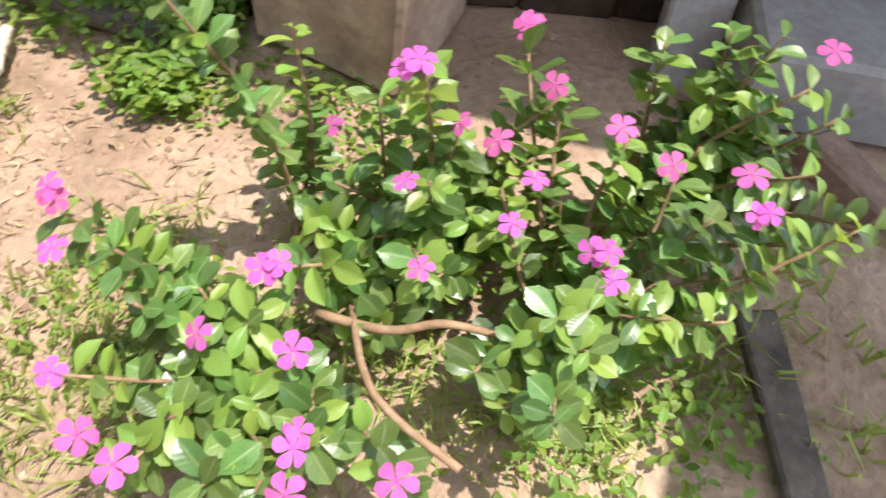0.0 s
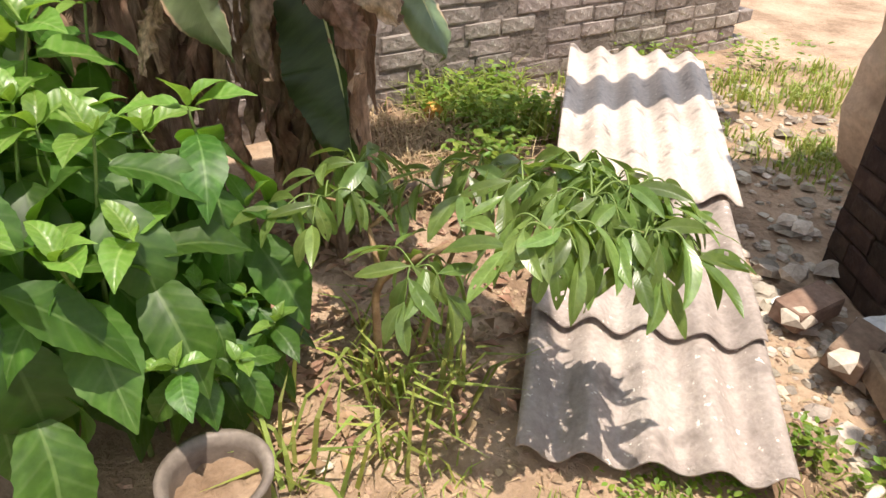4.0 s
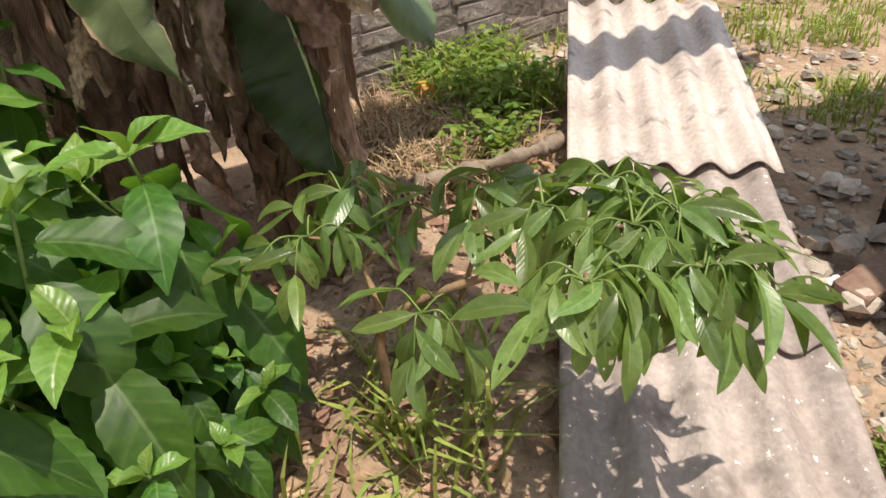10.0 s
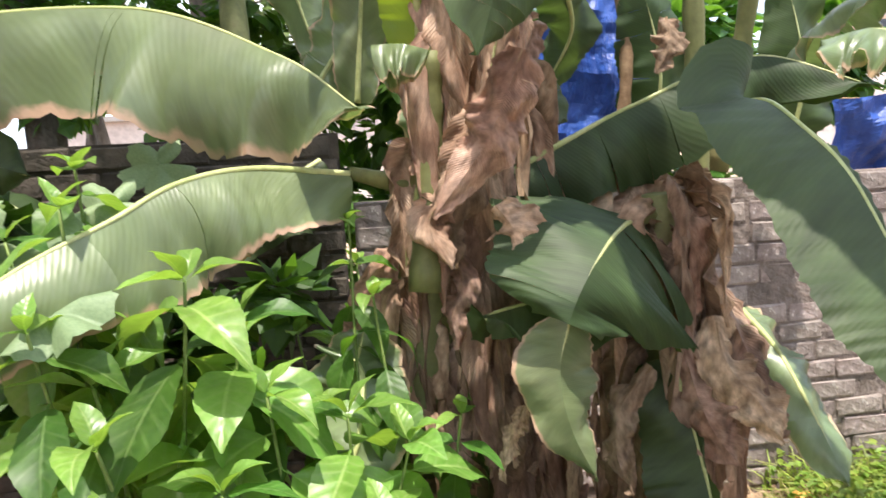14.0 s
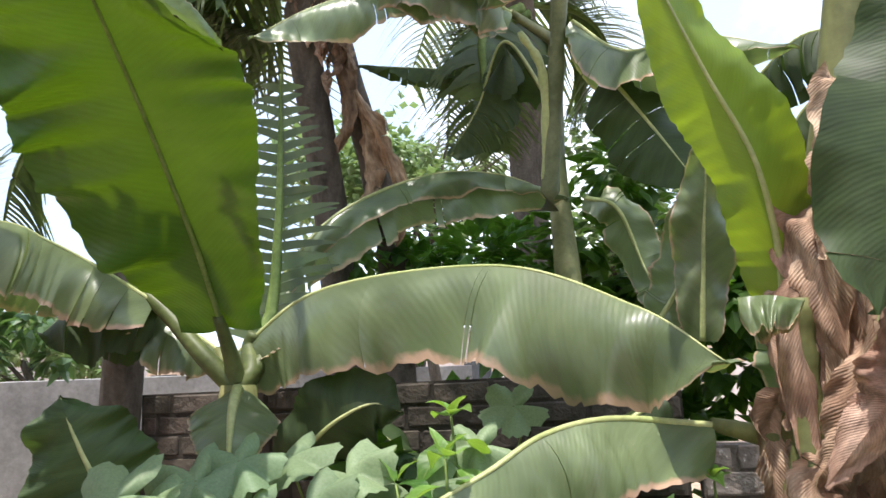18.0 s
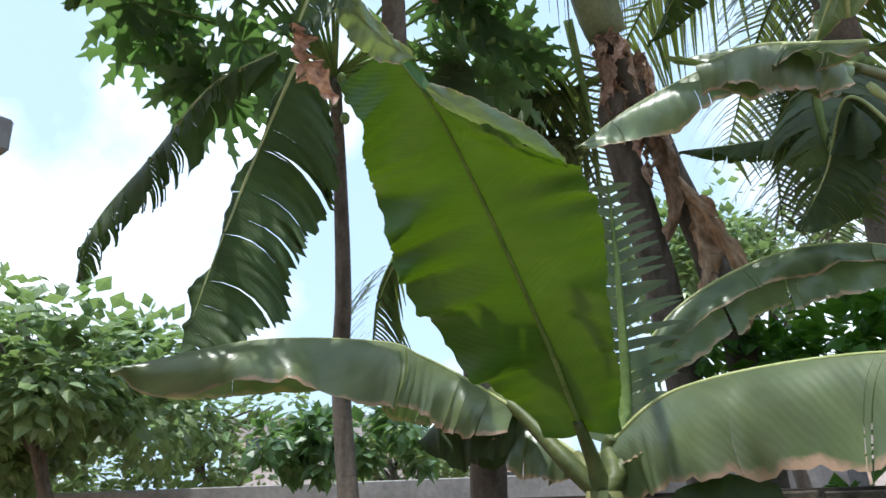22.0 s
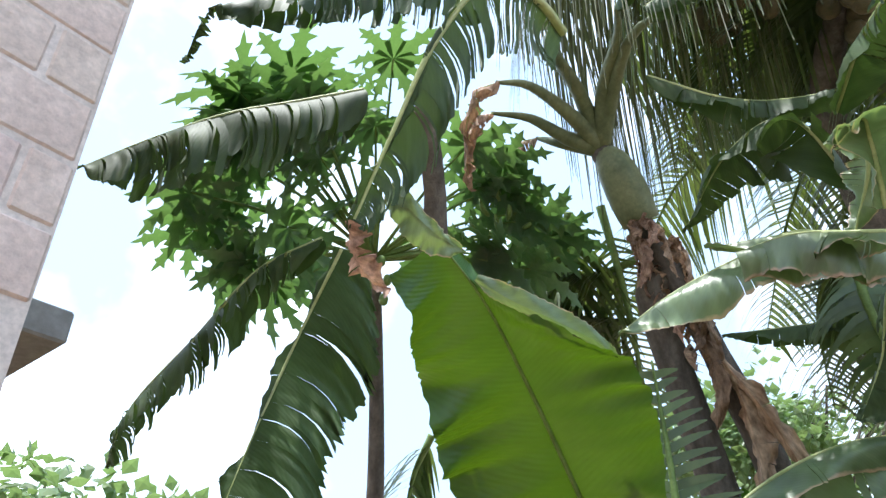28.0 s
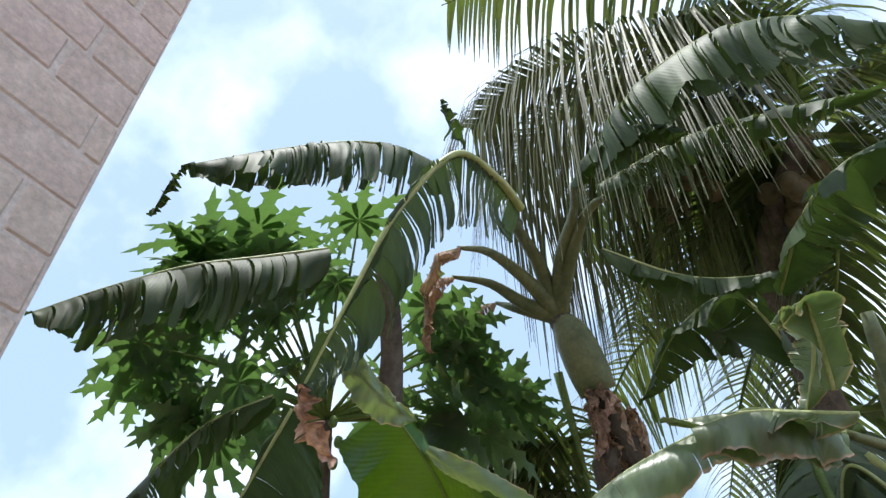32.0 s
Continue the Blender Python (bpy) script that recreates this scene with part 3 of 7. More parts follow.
# ---- walls of separate pieces ----
def block_wall(name, a, b, z0, z1, thick, course, length, mat, mortar, label, piece, joint=0.014, uneven=0.006, ragged_end=None, seed=1, top_cut=None, recess=0.018):
    """A wall from a to b (x, y), of staggered pieces proud of a mortar core."""
    rg = random.Random(seed)
    a, b = Vector((*a, 0)), Vector((*b, 0))
    d = (b - a).normalized()
    total = (b - a).length
    nrm = Vector((d.y, -d.x, 0))
    rot = Matrix((d, -nrm, Vector((0, 0, 1)))).transposed().to_4x4()
    bm = bmesh.new()
    cut = 0.25 if ragged_end else 0.0
    box(bm, (total - cut, thick - recess, z1 - z0), Matrix.Translation((a + b) / 2 - d * cut / 2 + Vector((0, 0, (z0 + z1) / 2))) @ rot)
    wall = solid(name, bm, mortar, label, kind="structure")
    lib = {}

    def piece_mesh(ln):
        key = round(ln / 0.02)
        if key not in lib:
            lib[key] = []
            for _ in range(3):
                q = bmesh.new()
                box(q, (key * 0.02 - joint, thick, course - joint), bevel=0.006)
                for v in q.verts:
                    v.co += Vector((rg.uniform(-1, 1), rg.uniform(-0.5, 0.5), rg.uniform(-1, 1))) * uneven * 0.6
                lib[key].append(mesh_of(q, mat, piece))
        return rg.choice(lib[key])

    rows = int(round((z1 - z0) / course))
    for r in range(rows):
        s = -(length / 2) * (r % 2) - rg.uniform(0, 0.06)
        end = total - (rg.choice(ragged_end) if ragged_end else 0)
        while s < end - 0.02:
            ln = length * rg.uniform(0.8, 1.16)
            s0, s1 = max(s, 0), min(s + ln, end)
            s += ln
            if s1 - s0 < 0.06:
                continue
            mid = a + d * ((s0 + s1) / 2)
            z = z0 + course * (r + 0.5) + rg.uniform(-0.003, 0.003)
            mtx = Matrix.Translation(mid + Vector((0, 0, z)) + nrm * rg.uniform(-uneven, uneven)) @ rot @ Matrix.Rotation(rg.uniform(-0.012, 0.012), 4, "Y")
            part(piece, piece_mesh(s1 - s0), mat, wall, m=mtx)
    return wall


# ---- large setting ----
bm = bmesh.new()
box(bm, (3.0, 0.2, 5.4), Matrix.Translation((-3.46, 0.06, 2.7)) @ Matrix.Rotation(radians(16.7), 4, "Z"))
solid("wall_house_north", bm, PLASTER, "plastered house wall round the corner", kind="structure")
bm = bmesh.new()
box(bm, (2.6, 0.36, 0.08), Matrix.Translation((-3.45, 0.18, 2.52)) @ Matrix.Rotation(radians(16.7), 4, "Z"), 0.006)
solid("sunshade", bm, CONCRETE, "grey concrete sunshade slab on the house wall", "sunshade")

# the shaded house on the other side: brick wall, plastered pillar, dark plinth
bm = bmesh.new()
box(bm, (0.36, 0.39, 3.0), Matrix.Translation((1.42, 0.545, 1.5)) @ Matrix.Rotation(radians(-14), 4, "Z"), 0.012)
bmesh.ops.subdivide_edges(bm, edges=[e for e in bm.edges if e.calc_length() > 0.3], cuts=8, use_grid_fill=True)
for v in bm.verts:
    v.co += Vector((0.016 * noise.noise(v.co * 5), 0.016 * noise.noise(v.co * 6), 0))
solid("pillar", bm, PLASTER, "worn brown plastered pillar of the house", kind="structure")

# boundary of a road and far buildings
bm = bmesh.new()
box(bm, (14, 5, 0.04), Matrix.Translation((9, 9.5, 0.02)))
solid("road", bm, CONCRETE, "pale grey cement road beyond the wall", kind="structure")
bm = bmesh.new()
box(bm, (9, 0.3, 0.45), Matrix.Translation((8.6, 6.6, 0.22)), 0.02)
solid("kerb_wall", bm, PLASTER, "low pale parapet along the road", kind="structure")
bm = bmesh.new()
box(bm, (11, 0.25, 1.88), Matrix.Translation((-7.4, 4.6, 0.94)) @ Matrix.Rotation(radians(62), 4, "Z"), 0.01)
solid("wall_far", bm, CEMENT_WALL, "low grey cement compound wall behind the palms", kind="structure")
# ---- cement sheets ----
def cement_sheet(name, corner, across, along, label, lift, mat=None):
    """A corrugated sheet from its near left corner; across and along are its sides."""
    a, b = Vector(across), Vector(along)
    nz = a.cross(b).normalized()
    waves = a.length / 0.15
    bm = bmesh.new()
    nu, nv = 66, 14
    g = {}
    for side in (0, 1):
        for i in range(nu + 1):
            for j in range(nv + 1):
                u, v = i / nu, j / nv
                z = 0.024 * math.sin(2 * math.pi * waves * u + lift) - 0.007 * side
                chip = 0.012 * noise.noise((u * 9, j, lift)) if j in (0, nv) else 0
                p = Vector(corner) + a * u + b * (v + chip) + nz * (z + 0.006 * noise.noise((u * 3, v * 4, lift)))
                g[side, i, j] = bm.verts.new(p)
    for i in range(nu):
        for j in range(nv):
            bm.faces.new((g[0, i, j], g[0, i + 1, j], g[0, i + 1, j + 1], g[0, i, j + 1]))
            bm.faces.new((g[1, i, j + 1], g[1, i + 1, j + 1], g[1, i + 1, j], g[1, i, j]))
    for i in range(nu):
        bm.faces.new((g[1, i, 0], g[1, i + 1, 0], g[0, i + 1, 0], g[0, i, 0]))
        bm.faces.new((g[0, i, nv], g[0, i + 1, nv], g[1, i + 1, nv], g[1, i, nv]))
    for j in range(nv):
        bm.faces.new((g[0, 0, j], g[0, 0, j + 1], g[1, 0, j + 1], g[1, 0, j]))
        bm.faces.new((g[1, nu, j], g[1, nu, j + 1], g[0, nu, j + 1], g[0, nu, j]))
    return solid(name, bm, mat or ASBESTOS, label, "roofing sheet", smooth=True, group="cement sheets on the ground")


cement_sheet("corrugated_sheet", (0.30, 1.62, 0.07), (0.555, -0.325, 0.035), (0.40, 0.70, 0.07), "grey corrugated cement sheet lying on soil", 0.6)
cement_sheet("corrugated_sheet", (0.525, 2.00, 0.145), (0.535, -0.34, 0.02), (0.52, 0.86, -0.005), "grey corrugated cement sheet lapped over another", 0.9)
# same kind of sheet as the others, paler to stand for the glare
cement_sheet("corrugated_sheet", (0.90, 2.63, 0.195), (0.62, -0.31, 0.0), (0.71, 1.22, 0.10), "corrugated cement sheet near the wall with sun glare in its colour", 1.2, SHEET_GLARE)
# ---- banana plants ----
CAMSIDE = (0.1, -1.0, 0.25)


def stem(parent, pts, r0, r1, mat=None, sides=12):
    bm = bmesh.new()
    n = 14
    tube(bm, curve(pts, n), [r0 + (r1 - r0) * i / n + 0.004 * math.sin(i * 2.1) for i in range(n + 1)], sides)
    return part("pseudostem", bm, mat or PSTEM, parent, "", True)


lime = thing("banana_plant", (-2.52, 2.80, 0), "banana plant with broad lime and grey-green leaves", "banana plant", "banana plants")
stem(lime, [(-2.52, 2.80, 0), (-2.50, 2.76, 1.0), (-2.477, 2.765, 1.72)], 0.12, 0.072)
HEART = (-2.477, 2.765, 1.70)


def petiole(parent, pts, r0=0.042, r1=0.024):
    """A thick channelled leaf stalk."""
    bm = bmesh.new()
    line = curve(pts, 12)
    tube(bm, line, [r0 + (r1 - r0) * i / 12 for i in range(13)], 10)
    part("petiole", bm, SHADED_STALK, parent, "thick olive green leaf stalk darkened for shade", True)


petiole(lime, [HEART, (-2.589, 2.697, 1.833), (-2.793, 2.685, 2.022), (-2.953, 2.650, 2.146)])
petiole(lime, [HEART, (-2.448, 2.835, 1.785), (-2.462, 2.974, 1.920), (-2.68, 3.07, 2.02)])
petiole(lime, [HEART, (-2.449, 2.802, 1.764), (-2.52, 2.87, 1.86), (-2.50, 2.88, 1.92)], 0.044, 0.03)
petiole(lime, [HEART, (-2.47, 2.72, 1.82), (-2.44, 2.62, 1.97)], 0.042, 0.02)
banana_leaf(lime, [(-2.455, 2.66, 1.93), (-2.348, 2.425, 2.193), (-2.199, 2.13, 2.438), (-2.081, 1.901, 2.603), (-1.975, 1.69, 2.735), (-1.93, 1.50, 2.86)], 0.395, BANANA_YOUNG, droop=(0.3, 0.08), sides=(lambda q: 0.92 * max(0.08, min(1, 1 - (q - 0.66) / 0.24)), 1.0), up=(-0.55, 0.45, 0.7), ragged=0.1, label="backlit lime green leaf with a torn tip", seed=3, taper=0.5, skew=1.12, wave=0.055, tip=0.40, rib=0.012, rib_mat=GREEN_STEM, n=110, m=10, crease=1.2, jag=0.02)
banana_leaf(lime, [(-1.901, 1.337, 2.96), (-1.881, 1.386, 2.877), (-1.864, 1.455, 2.817), (-1.853, 1.535, 2.784)], 0.075, BANANA, droop=(0.2, 0.3), sides=(0.4, 1.0), up=(0.6, -0.6, -0.3), label="folded pale green leaf tip", seed=31, rib=0.004, taper=0.5, wave=0.02)
banana_leaf(lime, [(-1.888, 1.592, 2.739), (-1.871, 1.685, 2.7), (-1.852, 1.819, 2.666), (-1.831, 1.936, 2.632), (-1.827, 2.03, 2.593)], 0.05, BANANA, droop=(0.3, 0.4), sides=(1.0, 0.5), up=(0.6, -0.6, -0.4), label="rolled pale leaf margin", seed=35, rib=0, taper=0.5, wave=0.008)
banana_leaf(lime, [(-2.61, 2.88, 1.84), (-2.19, 2.89, 2.06), (-1.45, 2.87, 2.07), (-0.96, 2.69, 1.88), (-0.71, 2.50, 1.71)], 0.44, BANANA, sides=(0.5, 1.0), n=90, m=8, droop=(1.25, 0.95), hang=0.3, tears=7, ragged=0.04, jag=0.05, wave=0.055, crease=1.2, label="long arching leaf with scorched lower edge", seed=5, taper=0.45, petiole=[HEART])
banana_leaf(lime, [(-2.68, 3.07, 2.02), (-2.51, 3.38, 2.47), (-2.21, 3.75, 2.72), (-1.89, 4.01, 2.74), (-1.60, 4.27, 2.61)], 0.34, BANANA, droop=(1.15, 1.0), hang=0.5, tears=8, ragged=0.3, wave=0.06, crease=1.2, n=80, m=7, sides=(1.0, 0.5), seed=7, taper=0.5, petiole=[HEART])
banana_leaf(lime, [(-2.837, 2.678, 2.059), (-2.978, 2.521, 2.201), (-3.054, 2.351, 2.296), (-3.10, 2.19, 2.35), (-3.24, 1.70, 2.34), (-3.32, 1.19, 2.20)], 0.35, BANANA, droop=(0.9, 0.75), sides=(lambda q: min(1, 0.75 + 2.0 * q), lambda q: min(1, 0.75 + 2.0 * q)), hang=0.35, tears=8, ragged=0.12, wave=0.05, crease=0.9, n=80, m=7, seed=9, taper=0.28)
banana_leaf(lime, [(-2.421, 2.700, 1.707), (-2.355, 2.610, 1.642), (-2.300, 2.542, 1.556), (-2.274, 2.510, 1.442)], 0.20, BANANA, droop=(0.45, 0.45), up=(0.5, -0.6, 0.5), label="pale leaf hanging below the heart", seed=11, taper=0.35, rib=0.024, skew=0.75, wave=0.015, crease=0.4)
banana_leaf(lime, [(-2.850, 2.735, 2.052), (-3.022, 2.679, 2.097), (-3.187, 2.597, 2.084), (-3.326, 2.529, 1.969)], 0.34, BANANA_OLD_SHADED, droop=(0.8, 0.8), hang=0.5, tears=4, seed=15, taper=0.4)
banana_leaf(lime, [(-2.676, 2.854, 1.865), (-2.804, 2.801, 1.963), (-2.933, 2.746, 2.026), (-2.996, 2.700, 1.981)], 0.27, BANANA, droop=(0.7, 0.7), hang=0.5, tears=2, seed=16, taper=0.4, petiole=[HEART])
# the next two leaves get their shade from the dark leaf colour
banana_leaf(lime, [(-2.225, 2.039, 1.404), (-2.253, 2.006, 1.494), (-2.284, 1.965, 1.606), (-2.323, 1.946, 1.711)], 0.19, BANANA_OLD_SHADED, droop=(0.25, 0.2), up=(0.75, -0.65, 0.1), label="low leaf with deep shade put into its colour", seed=18, taper=0.5, skew=0.8, petiole=[(-2.45, 2.60, 0.55)])
banana_leaf(lime, [(-2.268, 2.752, 1.401), (-2.141, 2.753, 1.498), (-2.009, 2.757, 1.587), (-1.900, 2.805, 1.633), (-1.810, 2.859, 1.599)], 0.19, BANANA_OLD_SHADED, droop=(0.35, 0.45), up=(0.65, -0.75, 0.1), label="leaf spread before the wall with shade put into its colour", seed=28, taper=0.5, petiole=[(-2.42, 2.66, 1.05)])

clump = thing("banana_plant", (-0.62, 2.85, 0), "banana clump with shaggy dry leaf sheaths", "banana plant", "banana plants")
stem(clump, [(-0.62, 2.85, 0), (-0.64, 2.85, 0.9), (-0.54, 2.84, 1.6), (-0.40, 2.82, 2.3), (-0.24, 2.80, 3.1)], 0.13, 0.06)
stem(clump, [(-0.45, 3.05, 0), (-0.38, 3.05, 1.2), (-0.30, 3.05, 2.6)], 0.11, 0.05)
stem(clump, [(-0.60, 2.65, 1.23), (-0.57, 2.71, 1.61), (-0.55, 2.70, 1.86)], 0.045, 0.03)
banana_leaf(clump, [(-0.80, 2.74, 1.555), (-1.02, 2.60, 1.585), (-1.15, 2.44, 1.56), (-1.24, 2.29, 1.49), (-1.35, 2.11, 1.41), (-1.42, 1.93, 1.31), (-1.46, 1.78, 1.19)], 0.27, BANANA, droop=(0.95, 1.0), tears=5, ragged=0.12, wave=0.04, hang=0.3, label="silvery leaf drooping towards the shrub", seed=17, taper=0.35, skew=0.85, petiole=[(-0.62, 2.84, 1.5)], n=72, m=7)
banana_leaf(clump, [(-0.38, 2.86, 1.52), (-0.18, 2.90, 1.62), (0.02, 2.92, 1.71), (0.34, 2.93, 1.82), (0.59, 2.78, 1.71)], 0.27, BANANA_OLD_SHADED, droop=(0.9, 1.15), hang=0.4, tears=6, seed=19, taper=0.5, petiole=[(-0.35, 3.0, 1.35)])
banana_leaf(clump, [(-0.60, 2.793, 1.80), (-0.586, 2.742, 1.995), (-0.61, 2.648, 2.219), (-0.688, 2.54, 2.429), (-0.757, 2.428, 2.629), (-0.802, 2.335, 2.79)], 0.145, BANANA_LIME, droop=(0.35, 0.15), up=(0.2, -1, 0.1), label="upright tender yellow-green leaf", seed=21, taper=0.6, skew=0.9, n=72, m=7, wave=0.03)
banana_leaf(clump, [(-0.88, 3.33, 1.79), (-0.83, 3.29, 2.17), (-0.77, 3.21, 2.50)], 0.12, BANANA, droop=(0.2, 0.2), up=(0.3, -1, 0), seed=22, taper=0.4)
banana_leaf(clump, [(-0.02, 2.42, 2.48), (-0.13, 2.39, 2.35), (-0.23, 2.34, 2.23), (-0.33, 2.29, 2.03), (-0.42, 2.25, 1.78)], 0.25, BANANA_OLD_SHADED, droop=(0.35, 0.5), up=(0.7, -0.7, 0.1), tears=3, label="large dark leaf bending down", seed=23, taper=0.4)
banana_leaf(clump, [(-0.68, 2.54, 1.86), (-0.61, 2.55, 1.86), (-0.54, 2.55, 1.84)], 0.13, BANANA, droop=(1.2, 0.9), seed=24, taper=0.3, rib=0)
banana_leaf(clump, [(-1.20, 3.70, 2.99), (-1.05, 3.71, 2.74), (-0.87, 3.62, 2.42)], 0.26, BANANA_OLD_SHADED, droop=(0.5, 0.4), up=(-0.2, -0.6, 0.7), tears=5, seed=25, taper=0.4)
banana_leaf(clump, [(-1.31, 3.54, 2.42), (-1.19, 3.58, 2.36), (-1.12, 3.64, 2.12), (-1.02, 3.58, 1.88)], 0.13, BANANA, droop=(0.5, 0.4), up=(-0.2, -0.7, 0.5), tears=5, ragged=0.2, seed=26, taper=0.4)
banana_leaf(clump, [(-1.04, 3.41, 1.87), (-0.93, 3.41, 2.05), (-0.83, 3.35, 2.37)], 0.15, BANANA, droop=(0.3, 0.3), up=CAMSIDE, tears=2, seed=28, taper=0.4)
banana_leaf(clump, [(-0.62, 3.10, 1.49), (-0.61, 3.09, 1.81), (-0.57, 3.09, 2.32)], 0.10, BANANA, droop=(0.4, 0.4), up=CAMSIDE, tears=2, seed=29, taper=0.4)
banana_leaf(clump, [(-0.41, 3.11, 1.68), (-0.30, 3.00, 1.75), (-0.21, 2.90, 1.66)], 0.16, BANANA_OLD_SHADED, droop=(0.6, 0.5), up=CAMSIDE, tears=2, seed=30, taper=0.4)
banana_leaf(clump, [(-0.87, 2.65, 0.95), (-0.80, 2.64, 1.05), (-0.78, 2.72, 1.14)], 0.14, BANANA, droop=(0.3, 0.3), up=CAMSIDE, seed=33, taper=0.4)
banana_leaf(clump, [(-0.85, 2.66, 1.06), (-0.78, 2.61, 1.02), (-0.78, 2.50, 0.87), (-0.85, 2.42, 0.75)], 0.15, BANANA, droop=(0.4, 0.4), up=CAMSIDE, seed=34, taper=0.4, rib=0.016)

# unseen leaf, added overhead to shade the leaves of the sucker below
banana_leaf(clump, [(-0.24, 2.8, 3.1), (0.05, 2.35, 3.35), (0.3, 1.9, 3.3), (0.55, 1.5, 3.0), (0.65, 1.3, 2.7)], 0.27, BANANA_OLD_SHADED, droop=(0.4, 0.4), tears=5, ragged=0.15, label="unseen crown leaf added high above the clump for shade", seed=36, taper=0.45)

young = thing("banana_plant", (0.10, 2.85, 0), "short banana sucker with drooping green leaves", "banana plant", "banana plants")
stem(young, [(0.10, 2.85, 0), (0.08, 2.84, 0.7), (0.04, 2.78, 1.45)], 0.10, 0.05)
banana_leaf(young, [(-0.03, 2.70, 1.395), (-0.085, 2.59, 1.39), (-0.15, 2.48, 1.35), (-0.215, 2.39, 1.272), (-0.25, 2.36, 1.20)], 0.36, BANANA_OLD_SHADED, droop=(0.45, 0.30), up=(0.38, -0.50, 0.78), tears=2, ragged=0.1, label="leaf folded over with spread wings", seed=41, taper=0.28, skew=0.8, tip=0.25, rib=0.008, wave=0.022, petiole=[(0.04, 2.80, 1.40)], n=60, m=8)
banana_leaf(young, [(-0.24, 2.41, 1.21), (-0.27, 2.39, 1.08), (-0.25, 2.38, 0.95), (-0.19, 2.40, 0.81)], 0.125, BANANA, droop=(0.55, 0.4), up=(0.1, -0.95, 0.2), label="folded leaf tip hanging down", seed=42, taper=0.75, skew=0.8, rib=0.005, wave=0.01)
banana_leaf(young, [(0.169, 2.649, 1.639), (0.207, 2.483, 1.67), (0.233, 2.311, 1.598), (0.259, 2.188, 1.515), (0.271, 2.054, 1.389), (0.276, 1.946, 1.285), (0.273, 1.878, 1.221), (0.259, 1.788, 1.122)], 0.235, BANANA_OLD_SHADED, droop=(0.4, 0.25), sides=(0.12, 1.0), up=(0.3, -0.93, 0.2), hang=0.05, tears=1, label="big dark green leaf with a bright pale midrib", seed=43, taper=0.3, skew=0.8, rib=0.009, tip=0.33, n=84, m=8, wave=0.013)
banana_leaf(young, [(0.045, 2.69, 1.02), (0.091, 2.609, 0.816), (0.107, 2.511, 0.643), (0.107, 2.424, 0.49)], 0.17, BANANA_OLD_SHADED, droop=(0.15, 0.2), sides=(0.08, 1.0), up=(0.1, -1, 0.35), tears=0, label="narrow hanging leaf with a pale edge rib", seed=45, taper=0.3, rib=0.009, n=60)
banana_leaf(young, [(0.27, 2.86, 1.12), (0.34, 2.69, 1.00), (0.40, 2.46, 0.76)], 0.13, BANANA, droop=(0.5, 0.4), up=(0.2, -0.8, 0.5), tears=2, seed=47, taper=0.4)
banana_leaf(young, [(-0.04, 2.74, 1.30), (-0.18, 2.64, 1.23), (-0.40, 2.54, 1.20), (-0.44, 2.49, 1.19)], 0.2, BANANA_OLD_SHADED, droop=(0.7, 0.7), tears=1, seed=48)

# tall plants whose tattered tops hang into the sky
tall = thing("banana_plant", (-3.44, 2.86, 0), "tall banana plant with tattered dark leaves", "banana plant", "banana plants")
stem(tall, [(-3.44, 2.86, 0), (-3.30, 2.90, 1.80), (-3.26, 2.79, 2.53), (-3.26, 2.42, 3.29), (-2.96, 2.19, 4.02), (-2.77, 1.99, 4.32)], 0.10, 0.05, BARK)
banana_leaf(tall, [(-3.11, 1.77, 3.57), (-3.37, 1.70, 3.19), (-3.50, 1.59, 2.73), (-3.54, 1.48, 2.29)], 0.50, BANANA_OLD_SHADED, droop=(0.5, 0.35), up=(0.3, -0.9, 0.2), hang=0.3, sides=(1.25, 0.15), tears=12, ragged=0.32, wave=0.05, jag=0.08, n=110, label="dark hanging leaf with holes and splits", seed=51, taper=0.45)
banana_leaf(tall, [(-3.53, 1.85, 3.90), (-3.82, 1.62, 3.77), (-4.07, 1.42, 3.42), (-4.25, 1.23, 3.08), (-4.34, 1.19, 2.79)], 0.30, BANANA_OLD_SHADED, droop=(1.1, 0.9), up=(0, 0, 1), tears=44, n=100, ragged=0.6, seed=53, taper=0.4, shrink=0.03, hang=0.5)
banana_leaf(tall, [(-2.94, 1.75, 4.44), (-3.07, 1.45, 4.30), (-3.16, 1.16, 4.14), (-3.26, 0.88, 3.92), (-3.32, 0.65, 3.69)], 0.44, BANANA_OLD_SHADED, droop=(1.25, 1.1), tears=36, n=100, ragged=0.6, seed=55, taper=0.4, shrink=0.03, hang=0.6)
banana_leaf(tall, [(-2.28, 2.03, 4.65), (-2.36, 1.65, 4.64), (-2.55, 1.29, 4.51), (-2.76, 0.91, 4.29)], 0.42, BANANA_OLD_SHADED, droop=(1.2, 1.1), tears=36, n=100, ragged=0.6, seed=57, taper=0.4, shrink=0.03, hang=0.6)
banana_leaf(tall, [(-2.76, 0.92, 4.29), (-2.84, 0.90, 4.22), (-2.95, 0.90, 4.12)], 0.07, BANANA_OLD_SHADED, droop=(0.6, 0.6), up=CAMSIDE, tears=6, ragged=1.0, seed=59, rib=0)
